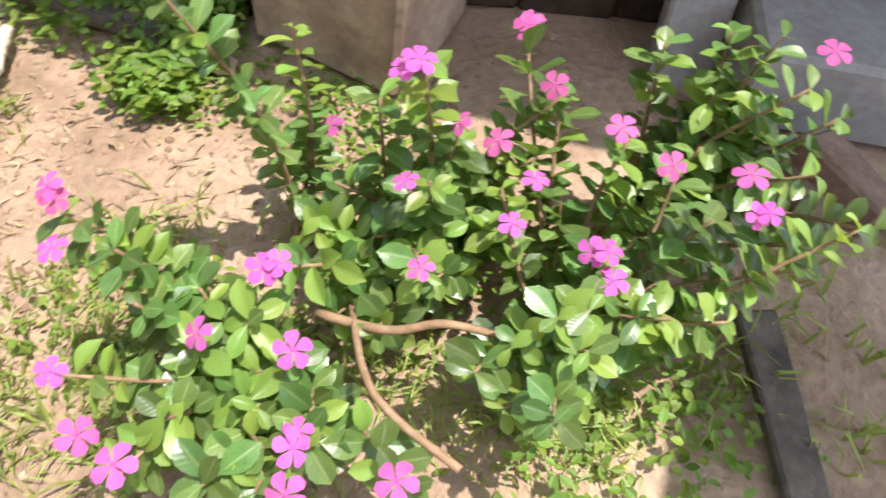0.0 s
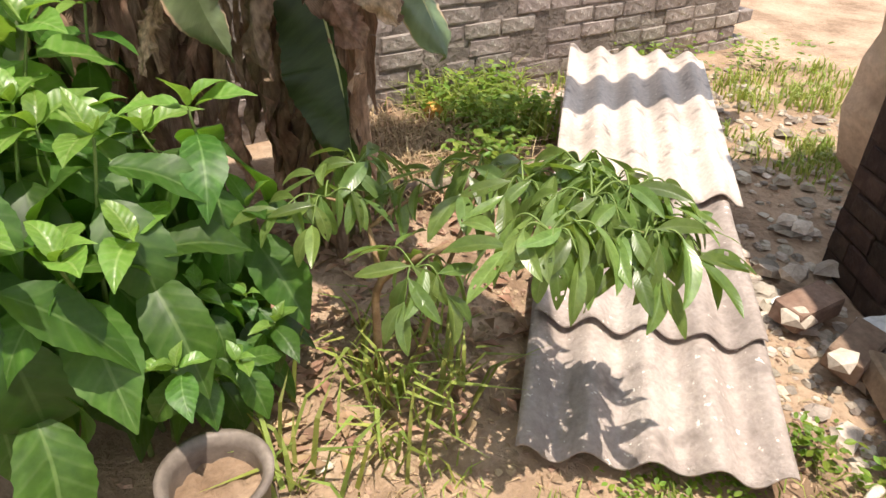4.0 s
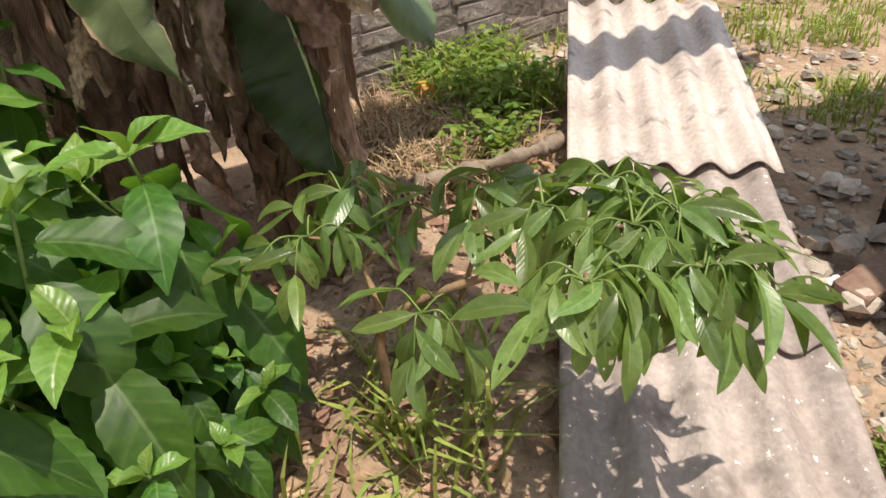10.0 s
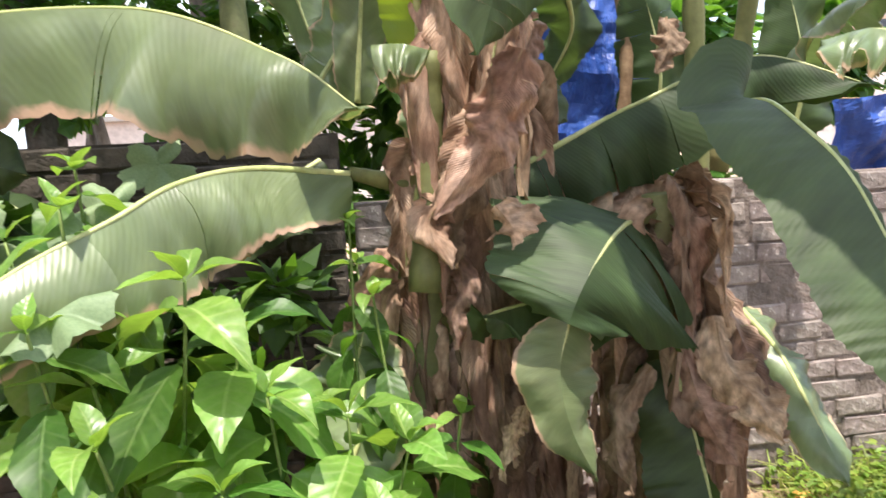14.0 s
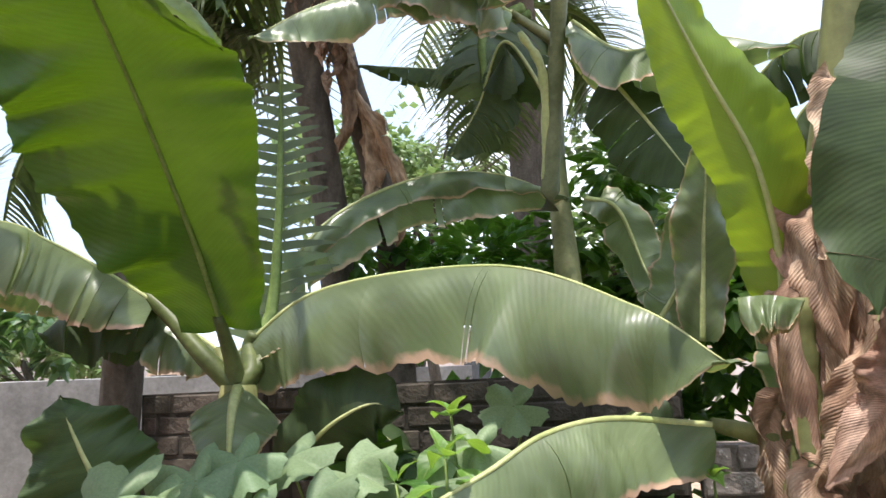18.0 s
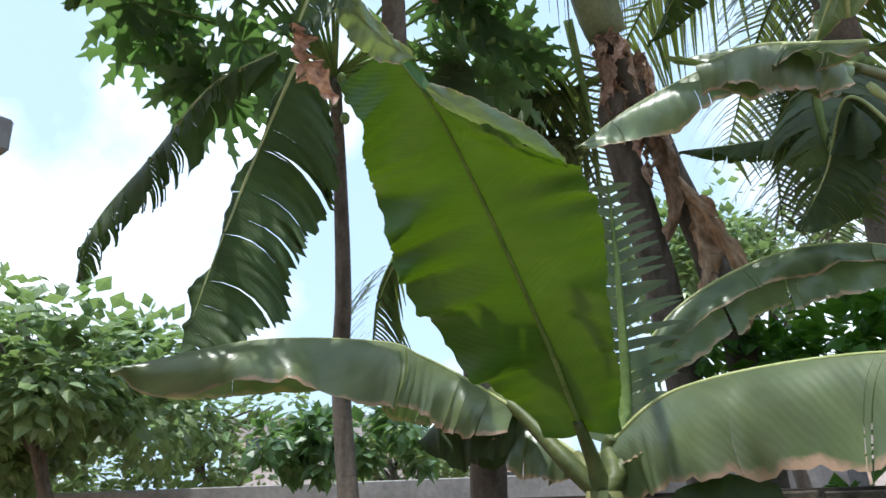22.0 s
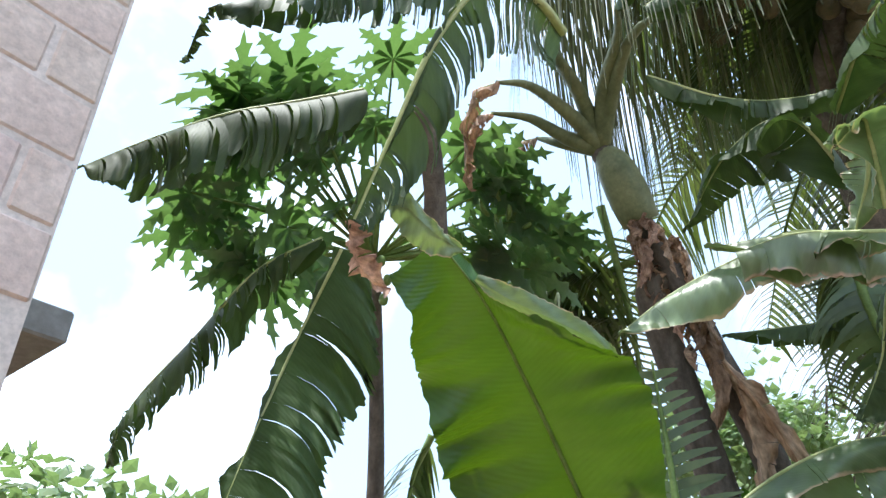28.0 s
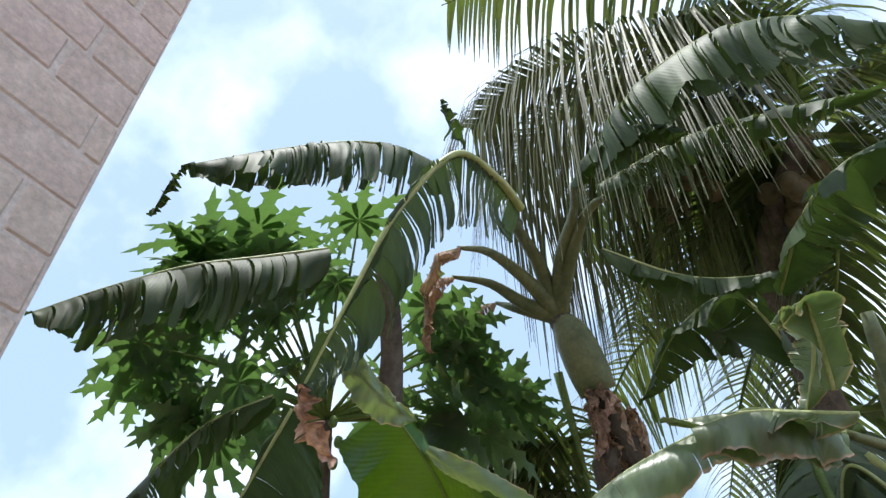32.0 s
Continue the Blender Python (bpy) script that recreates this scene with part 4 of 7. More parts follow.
banana_leaf(tall, [(-1.64, 1.80, 3.60), (-1.59, 1.65, 3.60), (-1.58, 1.47, 3.57), (-1.68, 1.34, 3.32), (-1.81, 1.28, 3.04), (-1.92, 1.23, 2.78)], 0.33, BANANA_OLD_SHADED, sides=(0.07, 1.0), droop=(1.0, 0.5), up=(-0.5, -0.4, 0.8), hang=0.65, tears=60, n=150, ragged=0.35, label="leaf split into comb-like strips along the midrib", seed=61, taper=0.35, rib=0.017, shrink=0.03)
banana_leaf(tall, [(-1.915, 1.22, 2.80), (-1.935, 1.25, 2.745), (-1.94, 1.29, 2.69), (-1.93, 1.36, 2.655)], 0.055, DRYLEAF, droop=(0.5, 0.7), up=CAMSIDE, tears=3, ragged=0.6, label="withered brown leaf end", seed=63, rib=0, shrink=0.14, taper=0.4)
banana_leaf(tall, [(-2.00, 1.76, 4.68), (-2.05, 1.84, 4.63), (-2.12, 2.01, 4.63)], 0.09, BANANA_OLD_SHADED, droop=(0.7, 0.7), up=CAMSIDE, tears=6, ragged=0.9, seed=64, rib=0)

grey = thing("banana_plant", (-1.55, 3.95, 0), "banana plant with dusty grey-green leaves", "banana plant", "banana plants")
stem(grey, [(-1.55, 3.95, 0), (-1.5, 3.9, 1.4), (-1.74, 4.53, 3.04), (-1.51, 4.18, 3.90)], 0.09, 0.04)
banana_leaf(grey, [(-1.61, 3.62, 3.38), (-1.81, 3.34, 3.50), (-2.00, 3.16, 3.42), (-2.25, 2.94, 3.28), (-2.43, 2.76, 3.11)], 0.27, BANANA, droop=(1.15, 1.05), sides=(1.0, 0.35), hang=0.3, wave=0.045, n=72, m=7, tears=6, ragged=0.1, label="dusty grey-green leaf with browned edge", seed=65, taper=0.4, petiole=[(-1.59, 4.27, 3.49)])
banana_leaf(grey, [(-1.89, 4.32, 3.41), (-2.32, 4.10, 3.47), (-2.66, 3.89, 3.50)], 0.15, BANANA_OLD_SHADED, droop=(1.0, 1.0), tears=8, ragged=0.4, seed=67)
banana_leaf(grey, [(-1.33, 3.65, 3.27), (-1.12, 3.68, 3.08), (-0.80, 3.63, 3.04), (-0.45, 3.60, 2.87)], 0.28, BANANA, droop=(0.9, 0.9), tears=6, seed=69)
banana_leaf(grey, [(-1.40, 3.09, 3.27), (-1.32, 2.97, 3.48), (-1.31, 2.93, 3.55), (-1.45, 2.91, 3.52)], 0.16, BANANA, droop=(0.8, 0.8), tears=8, seed=71)
banana_leaf(grey, [(-1.34, 3.01, 3.61), (-1.40, 3.09, 3.46), (-1.56, 3.16, 3.27)], 0.14, BANANA, droop=(0.5, 0.5), up=(0.3, -0.8, 0.3), tears=14, ragged=0.2, seed=73, rib=0.016)
banana_leaf(grey, [(-1.38, 3.15, 3.18), (-1.59, 3.13, 3.29), (-1.79, 3.12, 3.39), (-2.10, 3.03, 3.46)], 0.14, BANANA, droop=(0.9, 0.9), tears=6, seed=74)
banana_leaf(grey, [(-1.86, 2.70, 4.84), (-1.50, 2.65, 5.00), (-1.08, 2.73, 5.04), (-0.75, 2.85, 4.87), (-0.47, 2.99, 4.50)], 0.54, BANANA_OLD_SHADED, droop=(1.1, 1.1), tears=40, n=100, ragged=0.6, label="long dark leaf split into hanging strips", seed=75, taper=0.35, shrink=0.03, hang=0.75)
banana_leaf(grey, [(-2.04, 2.96, 4.97), (-1.57, 3.12, 5.03), (-1.18, 3.23, 4.91), (-0.64, 3.32, 4.60)], 0.24, BANANA_OLD_SHADED, droop=(1.0, 1.0), tears=44, n=100, ragged=0.6, seed=77, taper=0.4)
banana_leaf(grey, [(-1.51, 3.34, 3.96), (-1.21, 3.16, 4.11), (-0.96, 3.06, 4.13), (-0.66, 2.95, 3.98)], 0.30, BANANA_OLD_SHADED, droop=(0.9, 0.9), tears=12, ragged=0.3, seed=79)
banana_leaf(grey, [(-2.20, 3.08, 4.65), (-1.94, 3.33, 4.40), (-1.70, 3.52, 4.31), (-1.30, 3.61, 4.17)], 0.20, BANANA_OLD_SHADED, droop=(1.1, 1.1), tears=14, ragged=0.5, seed=81)
banana_leaf(grey, [(-1.60, 3.50, 3.68), (-1.69, 3.32, 4.06), (-2.02, 3.30, 4.07), (-2.41, 3.38, 3.85)], 0.34, BANANA_OLD_SHADED, droop=(0.8, 0.8), tears=14, ragged=0.4, seed=83)


# ---- dry skirts: withered leaves hanging down the stems ----
def dry_skirt(parent, axis_pts, spread, count, seed, length=(0.35, 0.8), arc=(2.6, 6.8)):
    rg = random.Random(seed)
    line = curve(axis_pts, 40)
    for k in range(count):
        p = line[rg.randrange(6, 41)]
        a = rg.uniform(*arc)
        out = Vector((math.cos(a), math.sin(a), 0))
        ln = rg.uniform(*length)
        ln = min(ln, p.z + 0.15)
        r = spread * rg.uniform(0.6, 1.2)
        tw = rg.uniform(-0.09, 0.09)
        sd = Vector((-out.y, out.x, 0))
        pts = [p + out * 0.05, p + out * r + sd * tw * 0.5 + Vector((0, 0, -0.1 * ln)), p + out * (r * 1.05) + sd * tw + Vector((0, 0, -0.55 * ln)), p + out * r * rg.uniform(0.7, 1.2) + sd * tw * 1.6 + Vector((0, 0, -ln))]
        a2 = rg.uniform(-1.2, 1.2)
        upd = out * math.cos(a2) + sd * math.sin(a2)
        leaf = banana_leaf(parent, pts, rg.uniform(0.03, 0.11), DRYLEAF, droop=(rg.uniform(0.2, 1.3), rg.uniform(0.2, 1.3)), up=upd, tears=rg.randrange(0, 3), ragged=0.4, seed=seed * 100 + k, n=24, m=6, rib=0, taper=0.55, wave=0.02, shrink=0.22, jag=0.06)
        leaf.name = "dry_leaf"


dry_skirt(clump, [(-0.62, 2.82, 0.3), (-0.64, 2.83, 1.0), (-0.54, 2.82, 1.6), (-0.38, 2.80, 2.4)], 0.14, 54, 5)
dry_skirt(clump, [(-0.40, 3.0, 0.3), (-0.38, 3.0, 1.2), (-0.34, 3.0, 1.9)], 0.14, 40, 6)
dry_skirt(young, [(0.10, 2.85, 0.15), (0.08, 2.84, 0.7), (0.04, 2.80, 1.5)], 0.15, 46, 7, (0.3, 0.65))
banana_leaf(clump, [(-0.37, 2.78, 1.90), (-0.43, 2.76, 1.70), (-0.49, 2.71, 1.50), (-0.57, 2.69, 1.39), (-0.53, 2.68, 1.26)], 0.10, DRYLEAF, droop=(0.5, 0.9), up=(0.2, -1, 0.3), tears=2, ragged=0.3, label="large crumpled brown dry leaf", seed=91, taper=0.4, shrink=0.2, rib=0.004, jag=0.06, wave=0.03, n=60, m=8)
banana_leaf(young, [(0.24, 2.92, 1.45), (0.12, 2.83, 1.29), (0.21, 2.72, 1.12), (0.25, 2.60, 0.95), (0.28, 2.55, 0.84)], 0.11, DRYLEAF, droop=(0.5, 0.9), up=(0.2, -1, 0.3), tears=2, ragged=0.3, label="curled brown dry leaf", seed=93, taper=0.4, shrink=0.2, rib=0.004, jag=0.06, wave=0.03, n=60, m=8)
banana_leaf(clump, [(-0.36, 2.63, 1.99), (-0.41, 2.61, 1.74), (-0.50, 2.60, 1.53), (-0.57, 2.59, 1.42), (-0.52, 2.57, 1.30)], 0.09, DRYLEAF, droop=(0.5, 0.9), up=(0.2, -1, 0.3), tears=2, ragged=0.3, seed=95, taper=0.4, shrink=0.2, rib=0.004, jag=0.06, wave=0.03, n=60, m=8)
banana_leaf(lime, [(-2.42, 3.06, 1.61), (-2.13, 3.03, 1.56), (-1.88, 2.94, 1.40)], 0.18, BANANA_OLD_SHADED, droop=(0.6, 0.6), tears=2, seed=98)

for pts, w, u, sd in (([(-0.40, 2.78, 1.80), (-0.42, 2.74, 1.68), (-0.46, 2.69, 1.55), (-0.53, 2.66, 1.41), (-0.52, 2.64, 1.29)], 0.10, (0.3, -1, 0.2), 191),
                      ([(-0.52, 2.67, 1.34), (-0.50, 2.66, 1.25), (-0.53, 2.66, 1.16), (-0.52, 2.65, 1.07)], 0.055, (-0.2, -1, 0.1), 193),
                      ([(-0.69, 2.77, 1.34), (-0.75, 2.73, 1.25), (-0.79, 2.70, 1.14), (-0.85, 2.69, 1.10)], 0.06, (0.3, -1, 0.2), 195),
                      ([(-0.36, 2.91, 1.49), (-0.24, 2.85, 1.40), (-0.21, 2.79, 1.36)], 0.13, (0, -1, 0.3), 197),
                      ([(-0.00, 2.92, 1.47), (-0.05, 2.87, 1.36), (-0.04, 2.81, 1.25)], 0.11, (-0.3, -1, 0.1), 199),
                      ([(0.19, 2.82, 1.35), (0.08, 2.74, 1.32), (0.02, 2.69, 1.28)], 0.06, (0.2, -1, 0.5), 201),
                      ([(0.16, 2.68, 1.13), (0.17, 2.62, 1.02), (0.23, 2.54, 0.93), (0.27, 2.50, 0.85)], 0.09, (0.3, -1, 0.1), 203),
                      ([(0.07, 2.70, 1.10), (0.09, 2.63, 0.96), (0.12, 2.58, 0.86), (0.18, 2.55, 0.77)], 0.10, (-0.2, -1, 0.1), 205),
                      ([(-0.01, 2.67, 1.00), (-0.10, 2.62, 0.91), (-0.12, 2.58, 0.80), (-0.09, 2.53, 0.71)], 0.06, (-0.4, -1, 0.1), 207),
                      ([(-0.35, 2.59, 0.93), (-0.39, 2.56, 0.85), (-0.42, 2.54, 0.75)], 0.035, (0.1, -1, 0.1), 209),
                      ([(0.17, 3.22, 1.99), (0.17, 3.18, 1.90), (0.13, 3.19, 1.81)], 0.06, (0.1, -1, 0.1), 211),
                      ([(-0.31, 2.97, 2.01), (-0.29, 2.99, 1.90), (-0.35, 2.95, 1.82)], 0.08, (0.3, -1, 0.1), 213),
                      ([(-0.32, 2.49, 1.82), (-0.38, 2.48, 1.68), (-0.43, 2.48, 1.59), (-0.55, 2.48, 1.44)], 0.10, (0.3, -1, 0.2), 215),
                      ([(-0.40, 2.54, 1.46), (-0.36, 2.51, 1.39), (-0.39, 2.49, 1.28)], 0.09, (-0.2, -1, 0.2), 217)):
    leaf = banana_leaf(clump if sd not in (203, 205, 207) else young, pts, w, DRYLEAF, droop=(0.3, 0.7), up=u, tears=1, ragged=0.15, seed=sd, n=44, m=8, rib=0.004, rib_mat=TWIG, taper=0.45, wave=0.02, shrink=0.16, jag=0.05, tip=0.12)
    leaf.name = "dry_leaf"
dry_skirt(clump, [(-0.12, 3.05, 0.3), (-0.15, 3.06, 0.9), (-0.10, 3.05, 1.55)], 0.2, 46, 8, (0.25, 0.6), (3.2, 6.2))
stem(clump, [(0.36, 3.59, 1.22), (0.36, 3.61, 1.80), (0.35, 3.60, 2.43)], 0.05, 0.035)
stem(clump, [(0.46, 3.69, 1.47), (0.54, 3.65, 1.92), (0.58, 3.54, 2.39)], 0.045, 0.03)
stem(clump, [(0.08, 3.77, 1.42), (0.13, 3.74, 1.94), (0.07, 3.74, 2.50)], 0.03, 0.02, TWIG)
banana_leaf(clump, [(0.53, 2.52, 1.80), (0.47, 2.55, 1.82), (0.40, 2.64, 1.81)], 0.15, BANANA, droop=(0.7, 0.7), seed=221, taper=0.3, rib=0.006)
banana_leaf(clump, [(0.60, 3.32, 1.78), (0.61, 3.19, 1.90), (0.65, 3.05, 1.97), (0.73, 2.90, 1.97)], 0.2, BANANA, droop=(0.8, 0.8), tears=4, seed=223)
banana_leaf(clump, [(-0.14, 3.34, 2.15), (-0.11, 3.47, 2.00), (-0.21, 3.60, 1.82)], 0.14, BANANA_OLD_SHADED, droop=(0.5, 0.5), up=CAMSIDE, seed=225, taper=0.4)
banana_leaf(clump, [(0.22, 3.75, 1.58), (0.26, 3.73, 1.88), (0.17, 3.68, 2.26)], 0.2, BANANA_OLD_SHADED, droop=(0.3, 0.3), up=CAMSIDE, seed=227, taper=0.4, tears=3)
banana_leaf(clump, [(0.75, 3.70, 1.57), (0.78, 3.67, 1.84), (0.70, 3.65, 2.21)], 0.2, BANANA_OLD_SHADED, droop=(0.3, 0.3), up=CAMSIDE, seed=229, taper=0.4, tears=3)
banana_leaf(grey, [(-1.53, 3.33, 3.24), (-1.58, 3.21, 3.31), (-1.74, 3.06, 3.34), (-1.93, 2.96, 3.32)], 0.26, BANANA, droop=(1.2, 1.1), hang=0.6, tears=1, ragged=0.2, label="dusty leaf panel hanging from the rib", seed=231, taper=0.25, tip=0.5)
banana_leaf(grey, [(-1.55, 3.88, 3.04), (-1.69, 3.72, 3.30), (-1.87, 3.77, 3.03), (-2.05, 3.78, 2.80)], 0.34, BANANA_OLD_SHADED, droop=(0.6, 0.6), up=(0, -0.8, 0.5), hang=0.3, tears=24, n=80, ragged=0.5, label="dark leaf split into ragged fingers", seed=233, taper=0.4)
stem(grey, [(-1.57, 3.84, 2.46), (-1.43, 3.68, 3.07), (-1.24, 3.38, 3.68)], 0.045, 0.03, STALK)
stem(grey, [(-1.56, 3.82, 2.55), (-1.49, 3.67, 3.04), (-1.55, 3.56, 3.24)], 0.03, 0.015, MIDRIB)
banana_leaf(lime, [(-2.34, 3.00, 1.61), (-2.06, 3.08, 1.51), (-1.71, 3.13, 1.26)], 0.22, BANANA_OLD_SHADED, droop=(0.6, 0.6), up=(0, -0.5, 0.8), seed=241, taper=0.5)
banana_leaf(lime, [(-1.05, 3.40, 1.60), (-1.21, 3.25, 1.49), (-1.37, 3.07, 1.28)], 0.22, BANANA_OLD_SHADED, droop=(0.6, 0.6), up=(0, -0.5, 0.8), seed=243, taper=0.5)
banana_leaf(grey, [(-0.64, 3.83, 2.86), (-0.41, 3.68, 2.96), (-0.12, 3.60, 2.83)], 0.3, BANANA_OLD_SHADED, droop=(0.9, 0.9), hang=0.5, tears=10, ragged=0.3, seed=247, taper=0.5)
banana_leaf(grey, [(-0.57, 4.11, 2.65), (-0.39, 4.05, 2.82), (-0.11, 3.97, 2.68)], 0.3, BANANA_OLD_SHADED, droop=(0.9, 0.9), hang=0.5, tears=8, ragged=0.3, seed=249, taper=0.5)
banana_leaf(clump, [(-0.25, 2.82, 2.8), (0.5, 2.83, 2.75), (1.2, 2.85, 2.45), (1.8, 2.92, 2.0), (2.1, 3.02, 1.6), (2.35, 3.15, 1.2), (2.5, 3.25, 0.95)], 0.23, BANANA_OLD_SHADED, droop=(0.45, 0.45), tears=4, ragged=0.1, label="long leaf arching high over the cement sheets", seed=251, taper=0.4)


# ---- shrubs ----
def oval(s):
    return math.sin(math.pi * s**1.5) ** 0.62


def acuminate(s):
    """A stalk, a broad oval blade and a drawn-out point."""
    if s < 0.10:
        return 0.05
    q = (s - 0.10) / 0.90
    return max(0.04, math.sin(math.pi * q**0.80) ** 0.62 * (1 if q < 0.55 else 1 - 0.62 * ((q - 0.55) / 0.45) ** 1.1))


def leaflet(s):
    if s < 0.05:
        return 0.10
    q = (s - 0.05) / 0.95
    return max(0.03, math.sin(math.pi * q**0.90) ** 0.80 * (1 - 0.12 * q))


def arched_leaf(width, shape, mat, name, arch, fold, n, seed, quilt=0.0, teeth=0.0, wave=0.10, veins=8, holes=0):
    """A leaf one unit long that leaves its stalk level and arches down by the given angle."""
    rg = random.Random(seed)
    bm = bmesh.new()
    uvl = bm.loops.layers.uv.new("UVMap")
    ph, tw, bow = rg.uniform(0, 6), rg.uniform(-0.3, 0.3), rg.uniform(-0.07, 0.07)
    cols = (-1, -0.75, -0.5, -0.25, 0, 0.25, 0.5, 0.75, 1)
    rows = []
    for i in range(n + 1):
        q = i / n
        th = arch * q
        yy = math.sin(th) / arch if arch > 0.02 else q
        zz = -(1 - math.cos(th)) / arch if arch > 0.02 else 0.0
        w = width * shape(q)
        row = []
        for v in cols:
            x = v * w * (1 + (teeth * (1 if i % 2 else -1) if abs(v) == 1 else 0))
            lift = fold * abs(x) * 1.5 + wave * math.sin(10 * q + ph + (1.9 if v > 0 else 0)) * v * v * w
            lift += quilt * width * math.cos(2 * math.pi * veins * (q - 0.16 * abs(v))) * (1 - abs(2 * abs(v) - 1)) * (1 if 0.1 < q < 0.95 else 0)
            lift += tw * x * q
            # lift along the arched blade's own normal
            row.append((bm.verts.new((x + bow * math.sin(math.pi * q), yy + lift * math.sin(th), zz + lift * math.cos(th))), (q, v)))
        rows.append(row)
    gone = {(rg.randrange(int(n * 0.35), int(n * 0.85)), rg.choice((1, 2, 5, 6))) for _ in range(holes)}
    for i, (a, b) in enumerate(zip(rows, rows[1:])):
        for k in range(8):
            if (i, k) in gone:
                continue
            f = bm.faces.new((a[k][0], a[k + 1][0], b[k + 1][0], b[k][0]))
            for lp, (q, v) in zip(f.loops, (a[k][1], a[k + 1][1], b[k + 1][1], b[k][1])):
                lp[uvl].uv = (v * 0.5 + 0.5, q - 0.16 * abs(v))
    return mesh_of(bm, mat, name, True)


SHRUB_L = [arched_leaf(w, acuminate, SHRUB, "leaf", ar, f, 24, k, 0.022, 0.025, 0.14) for k, (w, ar, f) in enumerate(((0.215, 0.7, 0.10), (0.235, 1.0, 0.05), (0.20, 1.3, 0.12), (0.225, 1.6, 0.08), (0.21, 0.9, 0.20)))]
SHRUB_T = [arched_leaf(w, acuminate, SHRUB_TOP, "leaf", ar, f, 20, k + 9, 0.025, 0.025, 0.14) for k, (w, ar, f) in enumerate(((0.22, 0.6, 0.25), (0.24, 1.0, 0.15), (0.21, 1.4, 0.3)))]
MANGO_L = [arched_leaf(w, leaflet, MANGO, "leaflet", ar, f, 14, k + 20, 0.0, 0.0, 0.08, holes=h) for k, (w, ar, f, h) in enumerate(((0.150, 0.5, 0.25, 0), (0.165, 0.8, 0.15, 0), (0.135, 0.3, 0.2, 0), (0.155, 0.7, 0.2, 0), (0.16, 0.6, 0.1, 5), (0.145, 1.0, 0.25, 0), (0.15, 0.6, 0.35, 0)))]
VINCA_L = [simple_leaf(0.29, oval, VINCA, "leaf", b, f, 0.05, 6, k + 30) for k, (b, f) in enumerate(((0.1, 0.1), (0.3, 0.2), (0.0, 0.25)))]


VINCA_N = [simple_leaf(0.27, oval, VINCA_NEW, "leaf", b, f, 0.06, 6, k + 36) for k, (b, f) in enumerate(((0.15, 0.2), (0.35, 0.3)))]


def leafy_shoot(plant, pts, size, meshes, tops, fresh=1, step=0.10, r=0.008, rg=None, start=0.3):
    """A stem whose leaves wind round it, level at the stalk and hanging at the point, with a crown of small upright ones."""
    line = curve(pts, 24)
    length = sum((b - a).length for a, b in zip(line, line[1:]))
    bm = bmesh.new()
    tube(bm, line, [r * (1 - 0.55 * i / 24) for i in range(25)], 6)
    part("stem", bm, GREEN_STEM, plant, "", True)
    count = max(6, int(length * (1 - start) / step))
    a0 = rg.uniform(0, 6.28)
    z = Vector((0, 0, 1))
    for k in range(count):
        s = 1 - (1 - start) * (k / count) ** 1.35
        i = min(24, int(s * 24))
        for h in (0, 1):
            a = a0 + k * 1.75 + h * math.pi + rg.uniform(-0.35, 0.35)
            out = Vector((math.cos(a), math.sin(a), 0))
            rise = (0.6, 0.05, -0.45)[k] + rg.uniform(-0.2, 0.2) if k < 3 else rg.uniform(-1.4, -0.4)
            f = size * (0.50, 0.78, 0.98)[k] if k < 3 else size * rg.uniform(0.85, 1.2)
            ms = tops if k < fresh and rg.random() < 0.8 else meshes
            part("leaf", rg.choice(ms), None, plant, m=facing(line[i], out + z * rise, z - out * rise * 0.5 + Vector((rg.uniform(-0.25, 0.25), rg.uniform(-0.35, 0.1), 0)), (f, f, f)))
    for h in range(2):
        a = a0 + 0.9 + h * 2.6
        f = size * 0.36
        part("leaf", rg.choice(tops), None, plant, m=facing(line[24], Vector((0.35 * math.cos(a), 0.35 * math.sin(a), 1)), Vector((-math.cos(a), -math.sin(a), 0.3)), (f, f, f)))


def shrub(label, base, tips, size, seed, meshes=SHRUB_L, tops=SHRUB_T, **kw):
    rg = random.Random(seed)
    ob = thing("shrub", base, label, "shrub", "broad-leaved shrubs")
    for t in tips:
        b = Vector(base) + Vector((rg.uniform(-0.04, 0.04), rg.uniform(-0.04, 0.04), 0))
        t = Vector(t)
        m = b.lerp(t, 0.5) + Vector((rg.uniform(-0.05, 0.05), rg.uniform(-0.05, 0.05), 0.06))
        leafy_shoot(ob, [b, m, t], size, meshes, tops, rg=rg, **kw)
    return ob


shrub("tall green shrub with broad glossy leaves", (-0.34, 2.20, 0), [(-0.316, 2.132, 0.80), (-0.43, 2.27, 0.70), (-0.22, 2.16, 0.52), (-0.53, 2.32, 0.73)], 0.32, 101)
shrub("leafy green shrub in full sun", (-0.52, 1.97, 0), [(-0.46, 1.91, 0.62), (-0.50, 2.03, 0.80), (-0.58, 1.80, 0.66), (-0.62, 2.15, 0.78)], 0.32, 103)
shrub("low broad-leaved shrub beside the sapling", (-0.28, 1.98, 0), [(-0.256, 2.05, 0.34), (-0.36, 1.99, 0.42), (-0.30, 1.86, 0.30), (-0.20, 1.98, 0.30), (-0.42, 1.76, 0.40)], 0.17, 105, step=0.055)
shrub("tall shrub with pale tender tops", (-0.80, 2.25, 0), [(-0.75, 2.30, 1.02), (-0.90, 2.22, 1.10), (-0.62, 2.34, 0.94), (-1.02, 2.38, 1.18)], 0.33, 107, fresh=4)
